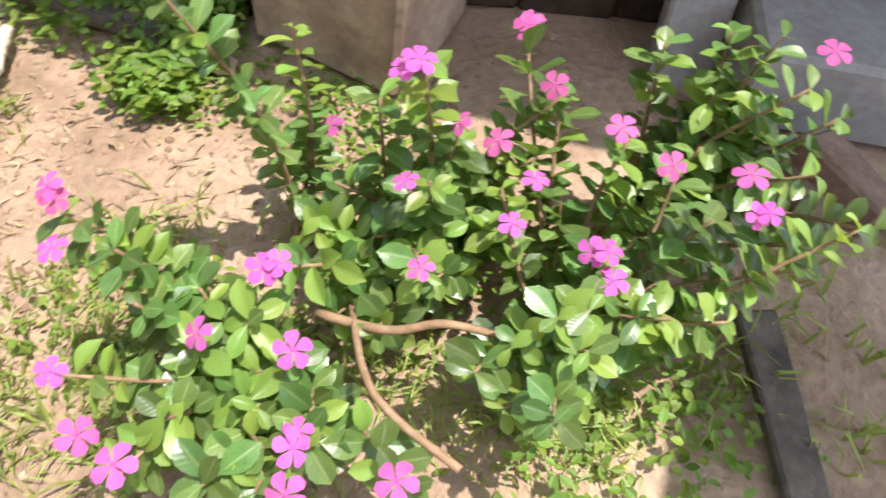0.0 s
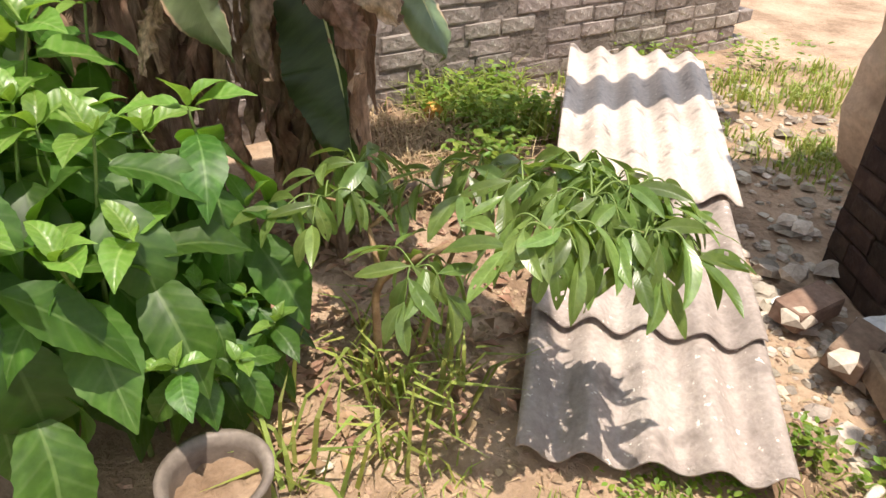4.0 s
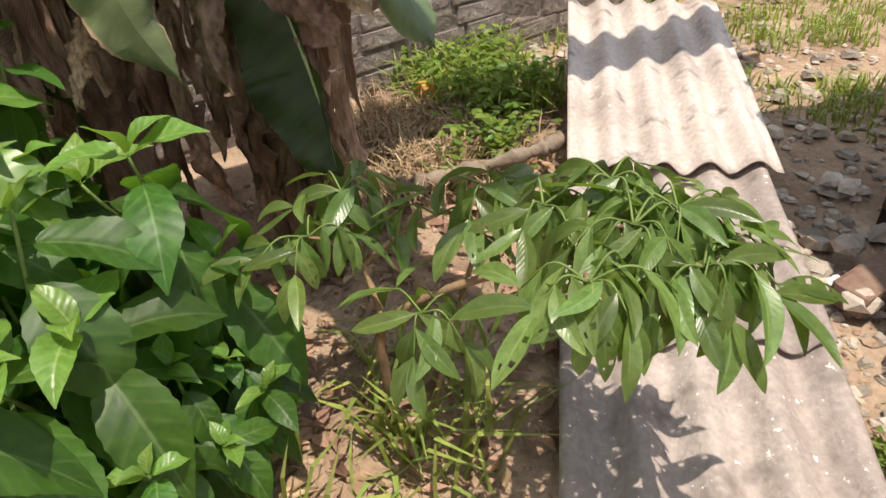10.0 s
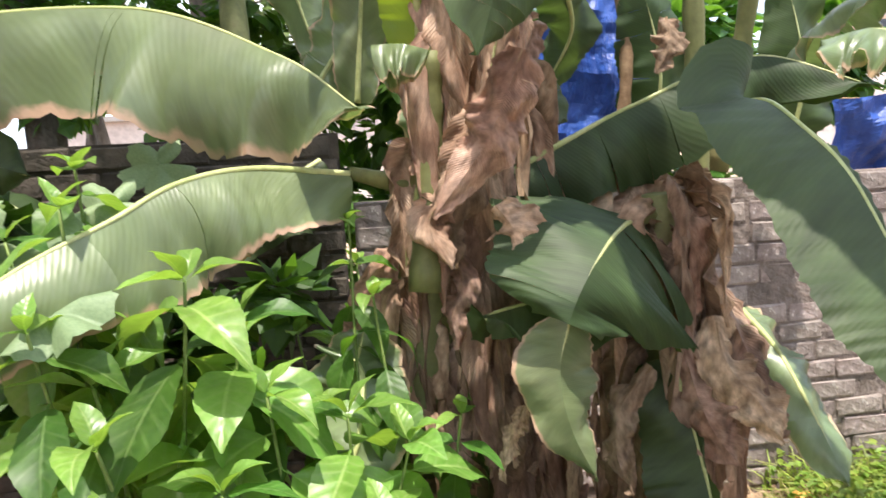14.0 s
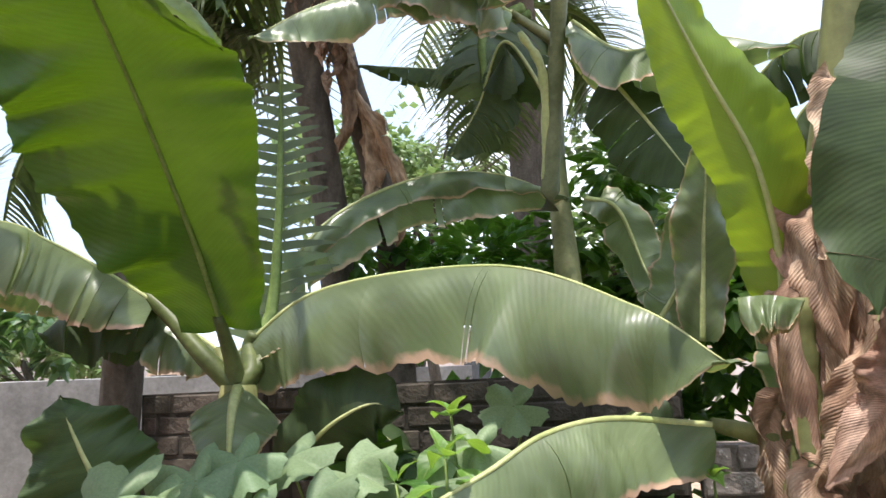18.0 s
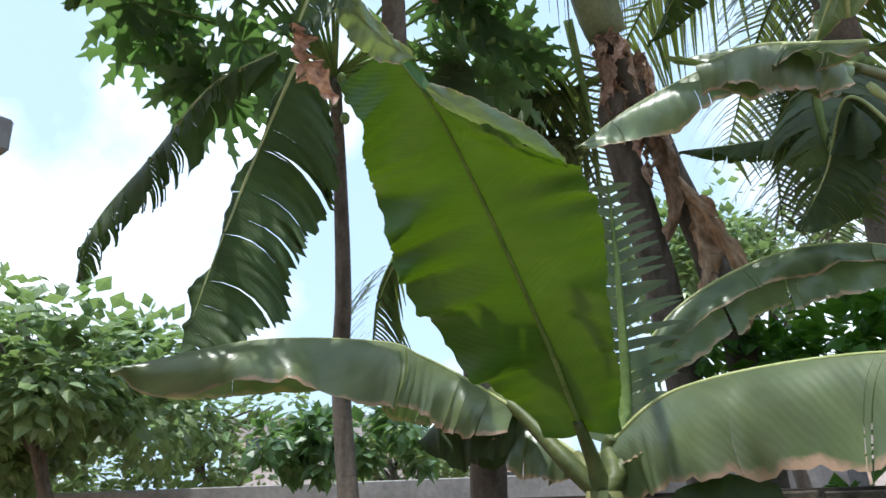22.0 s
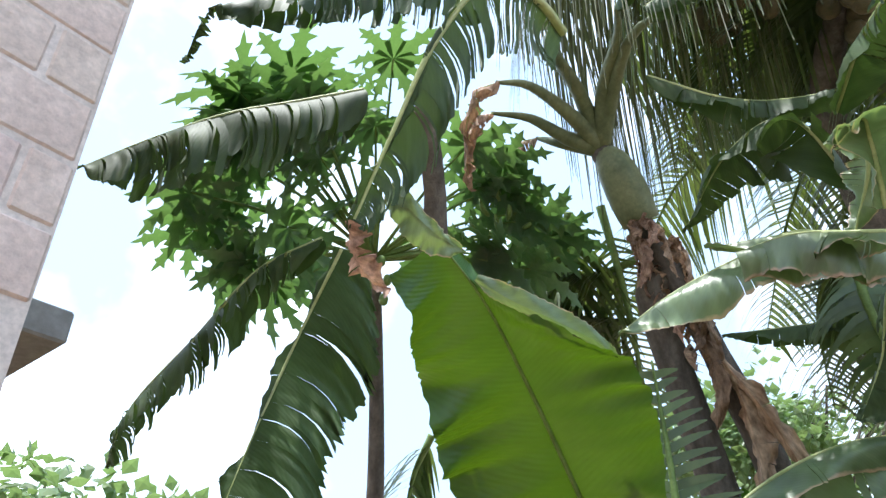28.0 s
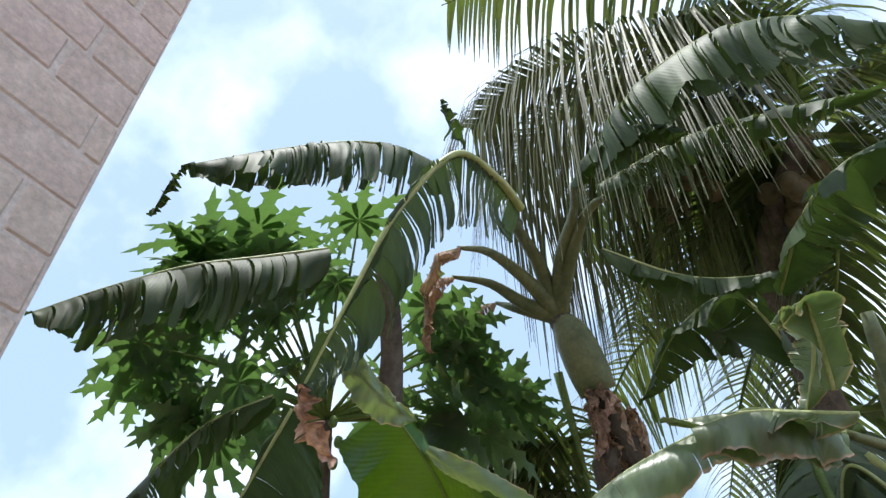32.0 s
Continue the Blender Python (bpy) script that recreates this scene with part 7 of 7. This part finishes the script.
part("pith", bm, TWIG, st, "dark centre of the cut")


def stone(p, size, mat, label, seed, name="stone"):
    bm = bmesh.new()
    bmesh.ops.create_icosphere(bm, subdivisions=1, radius=1)
    for v in bm.verts:
        v.co *= 1 + 0.55 * noise.noise(v.co * 1.3 + Vector((seed, 0, 0)))
        v.co = Vector((v.co.x * size[0], v.co.y * size[1], v.co.z * size[2]))
    bmesh.ops.translate(bm, vec=Vector(p), verts=bm.verts)
    return solid(name, bm, mat, label, "stone", group="stones on the soil")


stone((0.30, 0.91, 0.02), (0.06, 0.05, 0.03), TAN_BRICK, "rounded tan brick piece in the grass", 1)
stone((0.32, 0.91, 0.02), (0.05, 0.04, 0.03), TAN_BRICK, "broken tan brick in the grass", 2)
stone((1.16, 0.80, 0.02), (0.035, 0.03, 0.025), PLASTER, "pale stone beside the pillar", 3)
stone((-0.15, 1.76, 0.01), (0.035, 0.02, 0.008), PEELED, "pale flat chip on the soil", 4)
stone((0.18, 1.37, 0.01), (0.03, 0.02, 0.012), PLASTER, "pale pebble on the soil", 5)
stone((0.16, 1.38, 0.01), (0.03, 0.03, 0.012), PLASTER, "pale flake of plaster on the soil", 6)
stone((1.38, 1.84, 0.06), (0.06, 0.05, 0.03), GRAVEL_M, "grey rubble stone on bare soil", 7)
stone((1.81, 2.37, 0.04), (0.05, 0.04, 0.02), GRAVEL_M, "grey rubble stone on bare soil", 8)
stone((1.83, 2.31, 0.04), (0.05, 0.04, 0.025), GRAVEL_M, "grey rubble stone on bare soil", 9)
stone((1.30, 1.60, 0.10), (0.05, 0.04, 0.03), GRAVEL_M, "grey rubble stone on bare soil", 10)
stone((1.55, 2.05, 0.05), (0.06, 0.05, 0.03), GRAVEL_M, "grey rubble stone on bare soil", 11)

fruit = thing("fallen_fruit", (0.78, 3.64, 0.11), "small yellow-orange fruit on dry straw", "fruit")
bm = bmesh.new()
bmesh.ops.create_uvsphere(bm, u_segments=14, v_segments=10, radius=0.05)
bmesh.ops.scale(bm, vec=(1, 1, 0.9), verts=bm.verts)
bmesh.ops.translate(bm, vec=(0.78, 3.64, 0.11), verts=bm.verts)
part("flesh", bm, FRUIT_M, fruit, "", True)
bm = bmesh.new()
tube(bm, [Vector((0.78, 3.64, 0.11)) + Vector((0, 0, 0.04)), Vector((0.78, 3.64, 0.11)) + Vector((0.01, 0, 0.07))], 0.004, 6)
part("stalk", bm, TWIG, fruit)


def scrap(p, w, mat, label, seed):
    bm = bmesh.new()
    bmesh.ops.create_grid(bm, x_segments=8, y_segments=8, size=w)
    for v in bm.verts:
        v.co.z += 0.5 * w * noise.noise((v.co.x / w * 1.4, v.co.y / w * 1.4, seed)) + 0.01
    bmesh.ops.transform(bm, matrix=Matrix.Translation(p) @ Matrix.Rotation(seed, 4, "Z") @ Matrix.Rotation(0.4, 4, "X"), verts=bm.verts)
    return solid("plastic_scrap", bm, mat, label, "litter", smooth=True)


scrap((0.84, 2.97, 0.03), 0.035, PLASTIC_W, "crumpled white plastic scrap", 1)
scrap((0.87, 2.91, 0.04), 0.025, PLASTIC_R, "crumpled red plastic scrap", 2)
scrap((1.43, 1.91, 0.03), 0.05, PLASTIC_W, "torn clear plastic bag on rubble", 3)
scrap((1.58, 1.73, 0.05), 0.05, PLASTIC_W, "torn plastic scrap by the wall", 4)

# ---- blue tarpaulin behind the wall ----
def tarpaulin(x0, x1, z0, z1, label, seed, off=0.22):
    ob = thing("tarpaulin", ((x0 + x1) / 2, 4.2, z0), label, "tarpaulin", "tarpaulins behind the wall")
    bm = bmesh.new()
    n = 30
    tv = {}
    for i in range(n + 1):
        for j in range(n + 1):
            u, v = i / n, j / n
            x, z = x0 + (x1 - x0) * u, z0 + (z1 - z0) * v
            y = 3.60 + 0.236 * (x + 0.98) + off + 0.10 * noise.noise((x * 1.6, z * 2.2, seed)) + 0.06 * noise.noise((x * 6, z * 6, seed)) + 0.03 * noise.noise((x * 15, z * 15, seed)) - 0.14 * v
            tv[i, j] = bm.verts.new((x + 0.06 * noise.noise((z * 4, 0, seed)), y, z + 0.05 * noise.noise((x * 3, 0, seed))))
    for i in range(n):
        for j in range(n):
            bm.faces.new((tv[i, j], tv[i + 1, j], tv[i + 1, j + 1], tv[i, j + 1]))
    part("sheet", bm, TARP, ob, "crumpled blue sheet", False)
    bm = bmesh.new()
    tube(bm, curve([tv_p for tv_p in ((x0, 3.75 + 0.236 * (x0 + 0.98), z1), ((x0 + x1) / 2, 3.72 + 0.236 * ((x0 + x1) / 2 + 0.98), z1 - 0.03), (x1, 3.75 + 0.236 * (x1 + 0.98), z1))], 12), 0.006, 6)
    part("rope", bm, TWIG, ob, "thin tie rope", True)


tarpaulin(-0.22, 0.26, 1.3, 2.6, "crumpled blue plastic tarpaulin hung behind the wall", 1)
tarpaulin(1.10, 2.3, 1.25, 1.75, "blue plastic tarpaulin draped above the wall", 4)


# ---- grass, weeds, clods, litter ----
def tufts(name, spots, mat, label, seed, h=(0.04, 0.12), blades=9, spread=0.03, w=0.004, lean=0.6):
    rg = random.Random(seed)
    verts, faces = [], []
    for x, y in spots:
        k = max(3, int(blades * rg.uniform(0.5, 1.3)))
        for _ in range(k):
            a = rg.uniform(0, 6.28)
            px, py = x + rg.gauss(0, spread), y + rg.gauss(0, spread)
            b = Vector((px, py, height(px, py) - 0.006))
            hh = rg.uniform(*h)
            o = Vector((math.cos(a), math.sin(a), 0))
            s = Vector((-o.y, o.x, 0)) * w * rg.uniform(0.7, 1.4)
            ln = lean * rg.uniform(0.3, 1.4)
            m = b + o * hh * ln * 0.35 + Vector((0, 0, hh * 0.65))
            t = b + o * hh * ln + Vector((0, 0, hh * (1 - 0.3 * ln)))
            i = len(verts)
            verts += [b - s, b + s, m + s * 0.8, m - s * 0.8, t]
            faces += [(i, i + 1, i + 2, i + 3), (i + 3, i + 2, i + 4)]
    me = bpy.data.meshes.new(name)
    me.from_pydata(verts, [], faces)
    me.materials.append(mat)
    return tagged(new(name, me), label, name.replace("_", " "), "", "stuff")


def weeds(name, spots, mat, label, seed, size=(0.012, 0.03), leaves=14, high=0.09, spread=0.035):
    rg = random.Random(seed)
    verts, faces = [], []
    for x, y in spots:
        for _ in range(int(leaves * rg.uniform(0.6, 1.3))):
            px, py = x + rg.gauss(0, spread), y + rg.gauss(0, spread)
            p = Vector((px, py, height(px, py) + rg.uniform(0.0, high)))
            a = rg.uniform(0, 6.28)
            d = Vector((math.cos(a), math.sin(a), rg.uniform(-0.3, 0.5))).normalized()
            s = d.cross(Vector((rg.uniform(-0.4, 0.4), rg.uniform(-0.4, 0.4), 1))).normalized()
            f = rg.uniform(*size)
            i = len(verts)
            u = Vector((0, 0, f * rg.uniform(0.02, 0.12)))
            verts += [p, p + d * f * 0.3 + s * f * 0.24 + u, p + d * f * 0.65 + s * f * 0.24 + u, p + d * f, p + d * f * 0.65 - s * f * 0.24 + u, p + d * f * 0.3 - s * f * 0.24 + u, p + d * f * 0.5]
            faces += [(i, i + 1, i + 6, i + 5), (i + 1, i + 2, i + 6), (i + 2, i + 3, i + 6), (i + 3, i + 4, i + 6), (i + 4, i + 5, i + 6)]
    me = bpy.data.meshes.new(name)
    me.from_pydata(verts, [], faces)
    me.materials.append(mat)
    return tagged(new(name, me), label, "weeds", "", "stuff")


def lumps(name, spots, size, mat, label, seed, flat=0.6):
    rg = random.Random(seed)
    verts, faces = [], []
    for x, y in spots:
        f = rg.uniform(*size) * (2.2 if rg.random() < 0.05 else 1)
        c = Vector((x, y, height(x, y) + f * 0.15))
        i = len(verts)
        r = [rg.uniform(0.6, 1.2) for _ in range(8)]
        verts += [c + Vector((f * r[k] * math.cos(k * 1.05), f * r[k] * math.sin(k * 1.05), f * flat * rg.uniform(-0.1, 0.35))) for k in range(6)]
        tx, ty, hi = rg.uniform(-0.15, 0.15) * f, rg.uniform(-0.15, 0.15) * f, f * flat * r[6] * 0.8
        verts += [c + Vector((0.62 * f * r[k] * math.cos(k * 1.05 + 0.2) + tx, 0.62 * f * r[k] * math.sin(k * 1.05 + 0.2) + ty, hi * rg.uniform(0.75, 1.1))) for k in range(6)]
        faces += [(i + k, i + (k + 1) % 6, i + 6 + (k + 1) % 6, i + 6 + k) for k in range(6)] + [tuple(i + 6 + k for k in range(6))]
    me = bpy.data.meshes.new(name)
    me.from_pydata(verts, [], faces)
    me.materials.append(mat)
    return tagged(new(name, me), label, name.replace("_", " "), "", "stuff")


def litter(name, spots, size, mat, label, seed, slim=0.4):
    rg = random.Random(seed)
    verts, faces = [], []
    for x, y in spots:
        f = rg.uniform(*size)
        a = rg.uniform(0, 6.28)
        d = Vector((math.cos(a), math.sin(a), rg.uniform(-0.15, 0.3)))
        s = Vector((-d.y, d.x, rg.uniform(-0.3, 0.3))) * slim
        p = Vector((x, y, height(x, y) + rg.uniform(0.004, 0.02)))
        u = Vector((0, 0, f * rg.uniform(0.05, 0.25)))
        i = len(verts)
        verts += [p, p + d * f * 0.5 + s * f * 0.5 + u, p + d * f, p + d * f * 0.5 - s * f * 0.5 + u, p + d * f * 0.5]
        faces += [(i, i + 1, i + 4), (i + 1, i + 2, i + 4), (i + 2, i + 3, i + 4), (i + 3, i, i + 4)]
    me = bpy.data.meshes.new(name)
    me.from_pydata(verts, [], faces)
    me.materials.append(mat)
    return tagged(new(name, me), label, "leaf litter", "", "stuff")


rg = random.Random(77)


def Z2(p):
    return p[0], p[1]


def scatter(n, x0, x1, y0, y1, clump=None):
    out = []
    while len(out) < n:
        x, y = rg.uniform(x0, x1), rg.uniform(y0, y1)
        if clump is None or noise.noise((x * clump[0], y * clump[0], clump[2])) > clump[1]:
            out.append((x, y))
    return out


spots = []
for cx, cy in scatter(46, -0.35, 1.0, 0.3, 1.6) + scatter(60, 0.15, 0.62, -0.2, 0.9) + [Z2((-0.03, 1.34, 0.00)), Z2((-0.10, 1.45, 0.00)), Z2((-0.11, 1.34, 0.00)), Z2((-0.03, 1.26, 0.00)), Z2((-0.02, 1.45, -0.00)), Z2((0.03, 1.27, 0.00)), Z2((-0.08, 1.55, 0.00)), Z2((0.25, 1.17, 0.00)), Z2((0.32, 1.04, 0.00)), Z2((0.42, 0.99, 0.00)), Z2((0.40, 1.38, 0.00)), Z2((0.39, 0.86, 0.00)), Z2((0.37, 1.37, 0.00)), Z2((-0.09, 1.50, 0.00))]:
    spots += [(cx + rg.gauss(0, 0.035), cy + rg.gauss(0, 0.035)) for _ in range(rg.randrange(3, 11))]
tufts("grass", spots, GRASS, "sparse sunlit grass on dry soil", 1, (0.02, 0.075), 6, 0.028, 0.0026, 1.1)
tufts("tall_grass", scatter(90, 0.85, 1.35, 3.35, 4.0) + scatter(12, 0.5, 0.95, 3.6, 3.95), GRASS, "clump of tall green grass by the wall", 2, (0.08, 0.30), 7, 0.06, 0.005, 0.8)
tufts("tall_grass", scatter(16, -0.25, 0.15, 1.6, 2.0) + scatter(16, 0.0, 0.3, 1.75, 2.3), GRASS, "long grass blades beside the shrubs", 3, (0.10, 0.26), 6, 0.03, 0.006, 0.9)
tufts("grass", scatter(140, 1.9, 3.6, 2.6, 4.4, (1.5, 0.05, 5)) + scatter(60, 1.6, 2.6, 4.0, 4.5), GRASS, "patchy grass on the rubble ground", 4, (0.04, 0.13), 10, 0.04, 0.005, 0.8)
tufts("grass", scatter(26, 0.6, 1.25, -0.8, -0.3), GRASS, "shaded grass beside the board", 21, (0.05, 0.14), 8, 0.03, 0.004, 0.8)
tufts("straw", [(x, y) for x, y in scatter(160, 0.45, 0.85, 3.3, 3.65)] + scatter(120, 0.3, 1.0, 2.95, 3.4), STRAW, "heap of dry straw and fibres", 5, (0.05, 0.22), 8, 0.035, 0.003, 1.5)
tufts("straw", scatter(700, -0.4, 1.3, 0.4, 2.0), STRAW, "dry straw strewn over the soil", 6, (0.01, 0.035), 3, 0.03, 0.002, 2.2)
weeds("weeds", scatter(70, 1.0, 1.42, 0.85, 1.45, (3.0, 0.0, 4)) + scatter(60, 1.2, 1.44, 0.85, 1.35) + scatter(40, 1.10, 1.3, 0.9, 1.30), WEED, "low bright weeds at the foot of the wall", 7, (0.018, 0.04), 22, 0.10, 0.03)
weeds("weeds", scatter(200, 0.0, 1.25, 0.3, 1.5, (2.2, 0.12, 8)), WEED, "small weeds among the grass", 8, (0.01, 0.028), 9, 0.04, 0.03)
weeds("weeds", scatter(60, 0.75, 1.3, 3.3, 4.0) + scatter(14, 0.6, 1.0, 2.95, 3.25), WEED, "leafy weeds under the wall", 9, (0.03, 0.06), 22, 0.22, 0.05)
weeds("weeds", scatter(30, 0.6, 1.0, -0.3, 0.3) + scatter(60, 0.15, 0.7, -0.4, 0.0) , WEED, "mixed weeds under the periwinkle", 10, (0.015, 0.035), 14, 0.07, 0.04)
weeds("weeds", scatter(24, 2.2, 3.4, 3.9, 4.5), WEED, "weeds along the broken wall end", 11, (0.03, 0.06), 16, 0.18, 0.05)
lumps("soil_clods", scatter(2600, -0.6, 1.45, 0.2, 2.3) + scatter(1600, -0.4, 1.2, 1.6, 3.4), (0.004, 0.013), CLOD, "small clods of dry soil", 12)
lumps("rubble", scatter(900, 1.35, 2.9, 1.6, 4.2) + scatter(260, 1.1, 1.5, 1.3, 2.2), (0.008, 0.028), GRAVEL_M, "broken stone and rubble chips", 13, 0.7)
lumps("rubble", scatter(60, 1.4, 2.8, 1.9, 3.8), (0.025, 0.06), GRAVEL_M, "larger broken rubble pieces", 14, 0.7)
litter("leaf_litter", scatter(620, -0.35, 0.75, 1.75, 3.0) + scatter(260, 0.2, 1.1, 2.9, 3.9), (0.03, 0.09), LITTER, "fallen brown leaves under the sapling", 15)
litter("leaf_litter", scatter(120, -0.1, 1.3, 0.3, 1.6), (0.015, 0.04), LITTER, "scattered dry leaf bits on the soil", 16)

# ---- far buildings ----
def building(name, at, turn, size, label, rows, cols, mat):
    ob = thing(name, at, label, "building", "far buildings")
    m = Matrix.Translation(at) @ Matrix.Rotation(turn, 4, "Z")
    bm = bmesh.new()
    box(bm, size, m @ Matrix.Translation((0, 0, size[2] / 2)))
    part("wall", bm, mat, ob)
    bm = bmesh.new()
    box(bm, (size[0] + 0.4, size[1] + 0.4, 0.18), m @ Matrix.Translation((0, 0, size[2] + 0.09)), 0.02)
    part("roof", bm, CONCRETE, ob)
    for r in range(rows):
        for c in range(cols):
            x = (c + 0.5) / cols * size[0] - size[0] / 2
            z = (r + 0.55) / rows * size[2]
            w = new("window")
            w.parent = ob
            bm = bmesh.new()
            box(bm, (1.1, 0.10, 1.2), m @ Matrix.Translation((x, -size[1] / 2 - 0.02, z)), 0.02)
            win = part("window", bm, PLASTER, ob)
            bpy.data.objects.remove(w)
            bm = bmesh.new()
            box(bm, (0.9, 0.06, 1.0), m @ Matrix.Translation((x, -size[1] / 2 - 0.05, z)))
            part("pane", bm, GLASS_D, win)
    return ob


building("far_house", (-36, 19, 0), radians(58), (9, 6, 5.4), "pale two-storey house across the road", 2, 4, BUILD_M)
building("far_house", (-26, 19, 0), radians(50), (8, 6, 3.4), "low faded pinkish house far away", 1, 3, BUILD_M)
building("far_house", (-9, 26, 0), radians(12), (12, 7, 3.2), "long low pale building behind the trees", 1, 5, BUILD_M)
building("far_house", (16, 24, 0), radians(-25), (12, 7, 5.5), "pale building beyond the cement road", 2, 4, BUILD_M)
bm = bmesh.new()
box(bm, (0.22, 8.0, 0.9), Matrix.Translation((-9.6, 3.4, 0.45)) @ Matrix.Rotation(radians(28), 4, "Z"), 0.02)
solid("wall_compound", bm, BUILD_M, "pale low compound wall beyond the papaya", kind="structure")
# ---- walls ----
block_wall("wall_north", (-0.98, 3.60), (3.42, 4.64), -0.05, 1.42, 0.16, 0.092, 0.245, BLOCK, MORTAR, "weathered grey concrete block boundary wall", "block", ragged_end=(0.0, 0.16, 0.04, 0.2), seed=4, uneven=0.007, joint=0.012, recess=0.008)
# the west run is shaded by its dark block colour
block_wall("wall_north_west", (-3.30, 3.06), (-1.02, 3.59), -0.05, 1.70, 0.16, 0.092, 0.245, BLOCK_SHADED, BLOCK_SHADED, "grey concrete block boundary wall with shade put into its colour", "block", seed=5)
block_wall("wall_house_west", (-1.29, -1.75), (-2.03, 0.60), 0.0, 5.44, 0.2, 0.16, 0.40, PINK_BLOCK, PINK_MORTAR, "pinkish painted concrete block house wall", "block", joint=0.012, uneven=0.0015, seed=8, recess=0.012)
# both brick walls carry their shade in the brick colour
block_wall("wall_house_east", (1.88, 2.12), (1.44, 0.72), -0.03, 2.45, 0.2, 0.085, 0.235, BRICK_RED_SHADED, BRICK_RED_SHADED, "old red brick house wall with shade put into its colour", "brick", joint=0.010, uneven=0.008, seed=12)
block_wall("wall_doorway", (1.69, 0.45), (2.14, -1.60), -0.03, 2.52, 0.2, 0.085, 0.235, BRICK_RED_SHADED, BRICK_RED_SHADED, "brick wall beside the doorway with shade put into its colour", "brick", joint=0.012, uneven=0.006, seed=14)
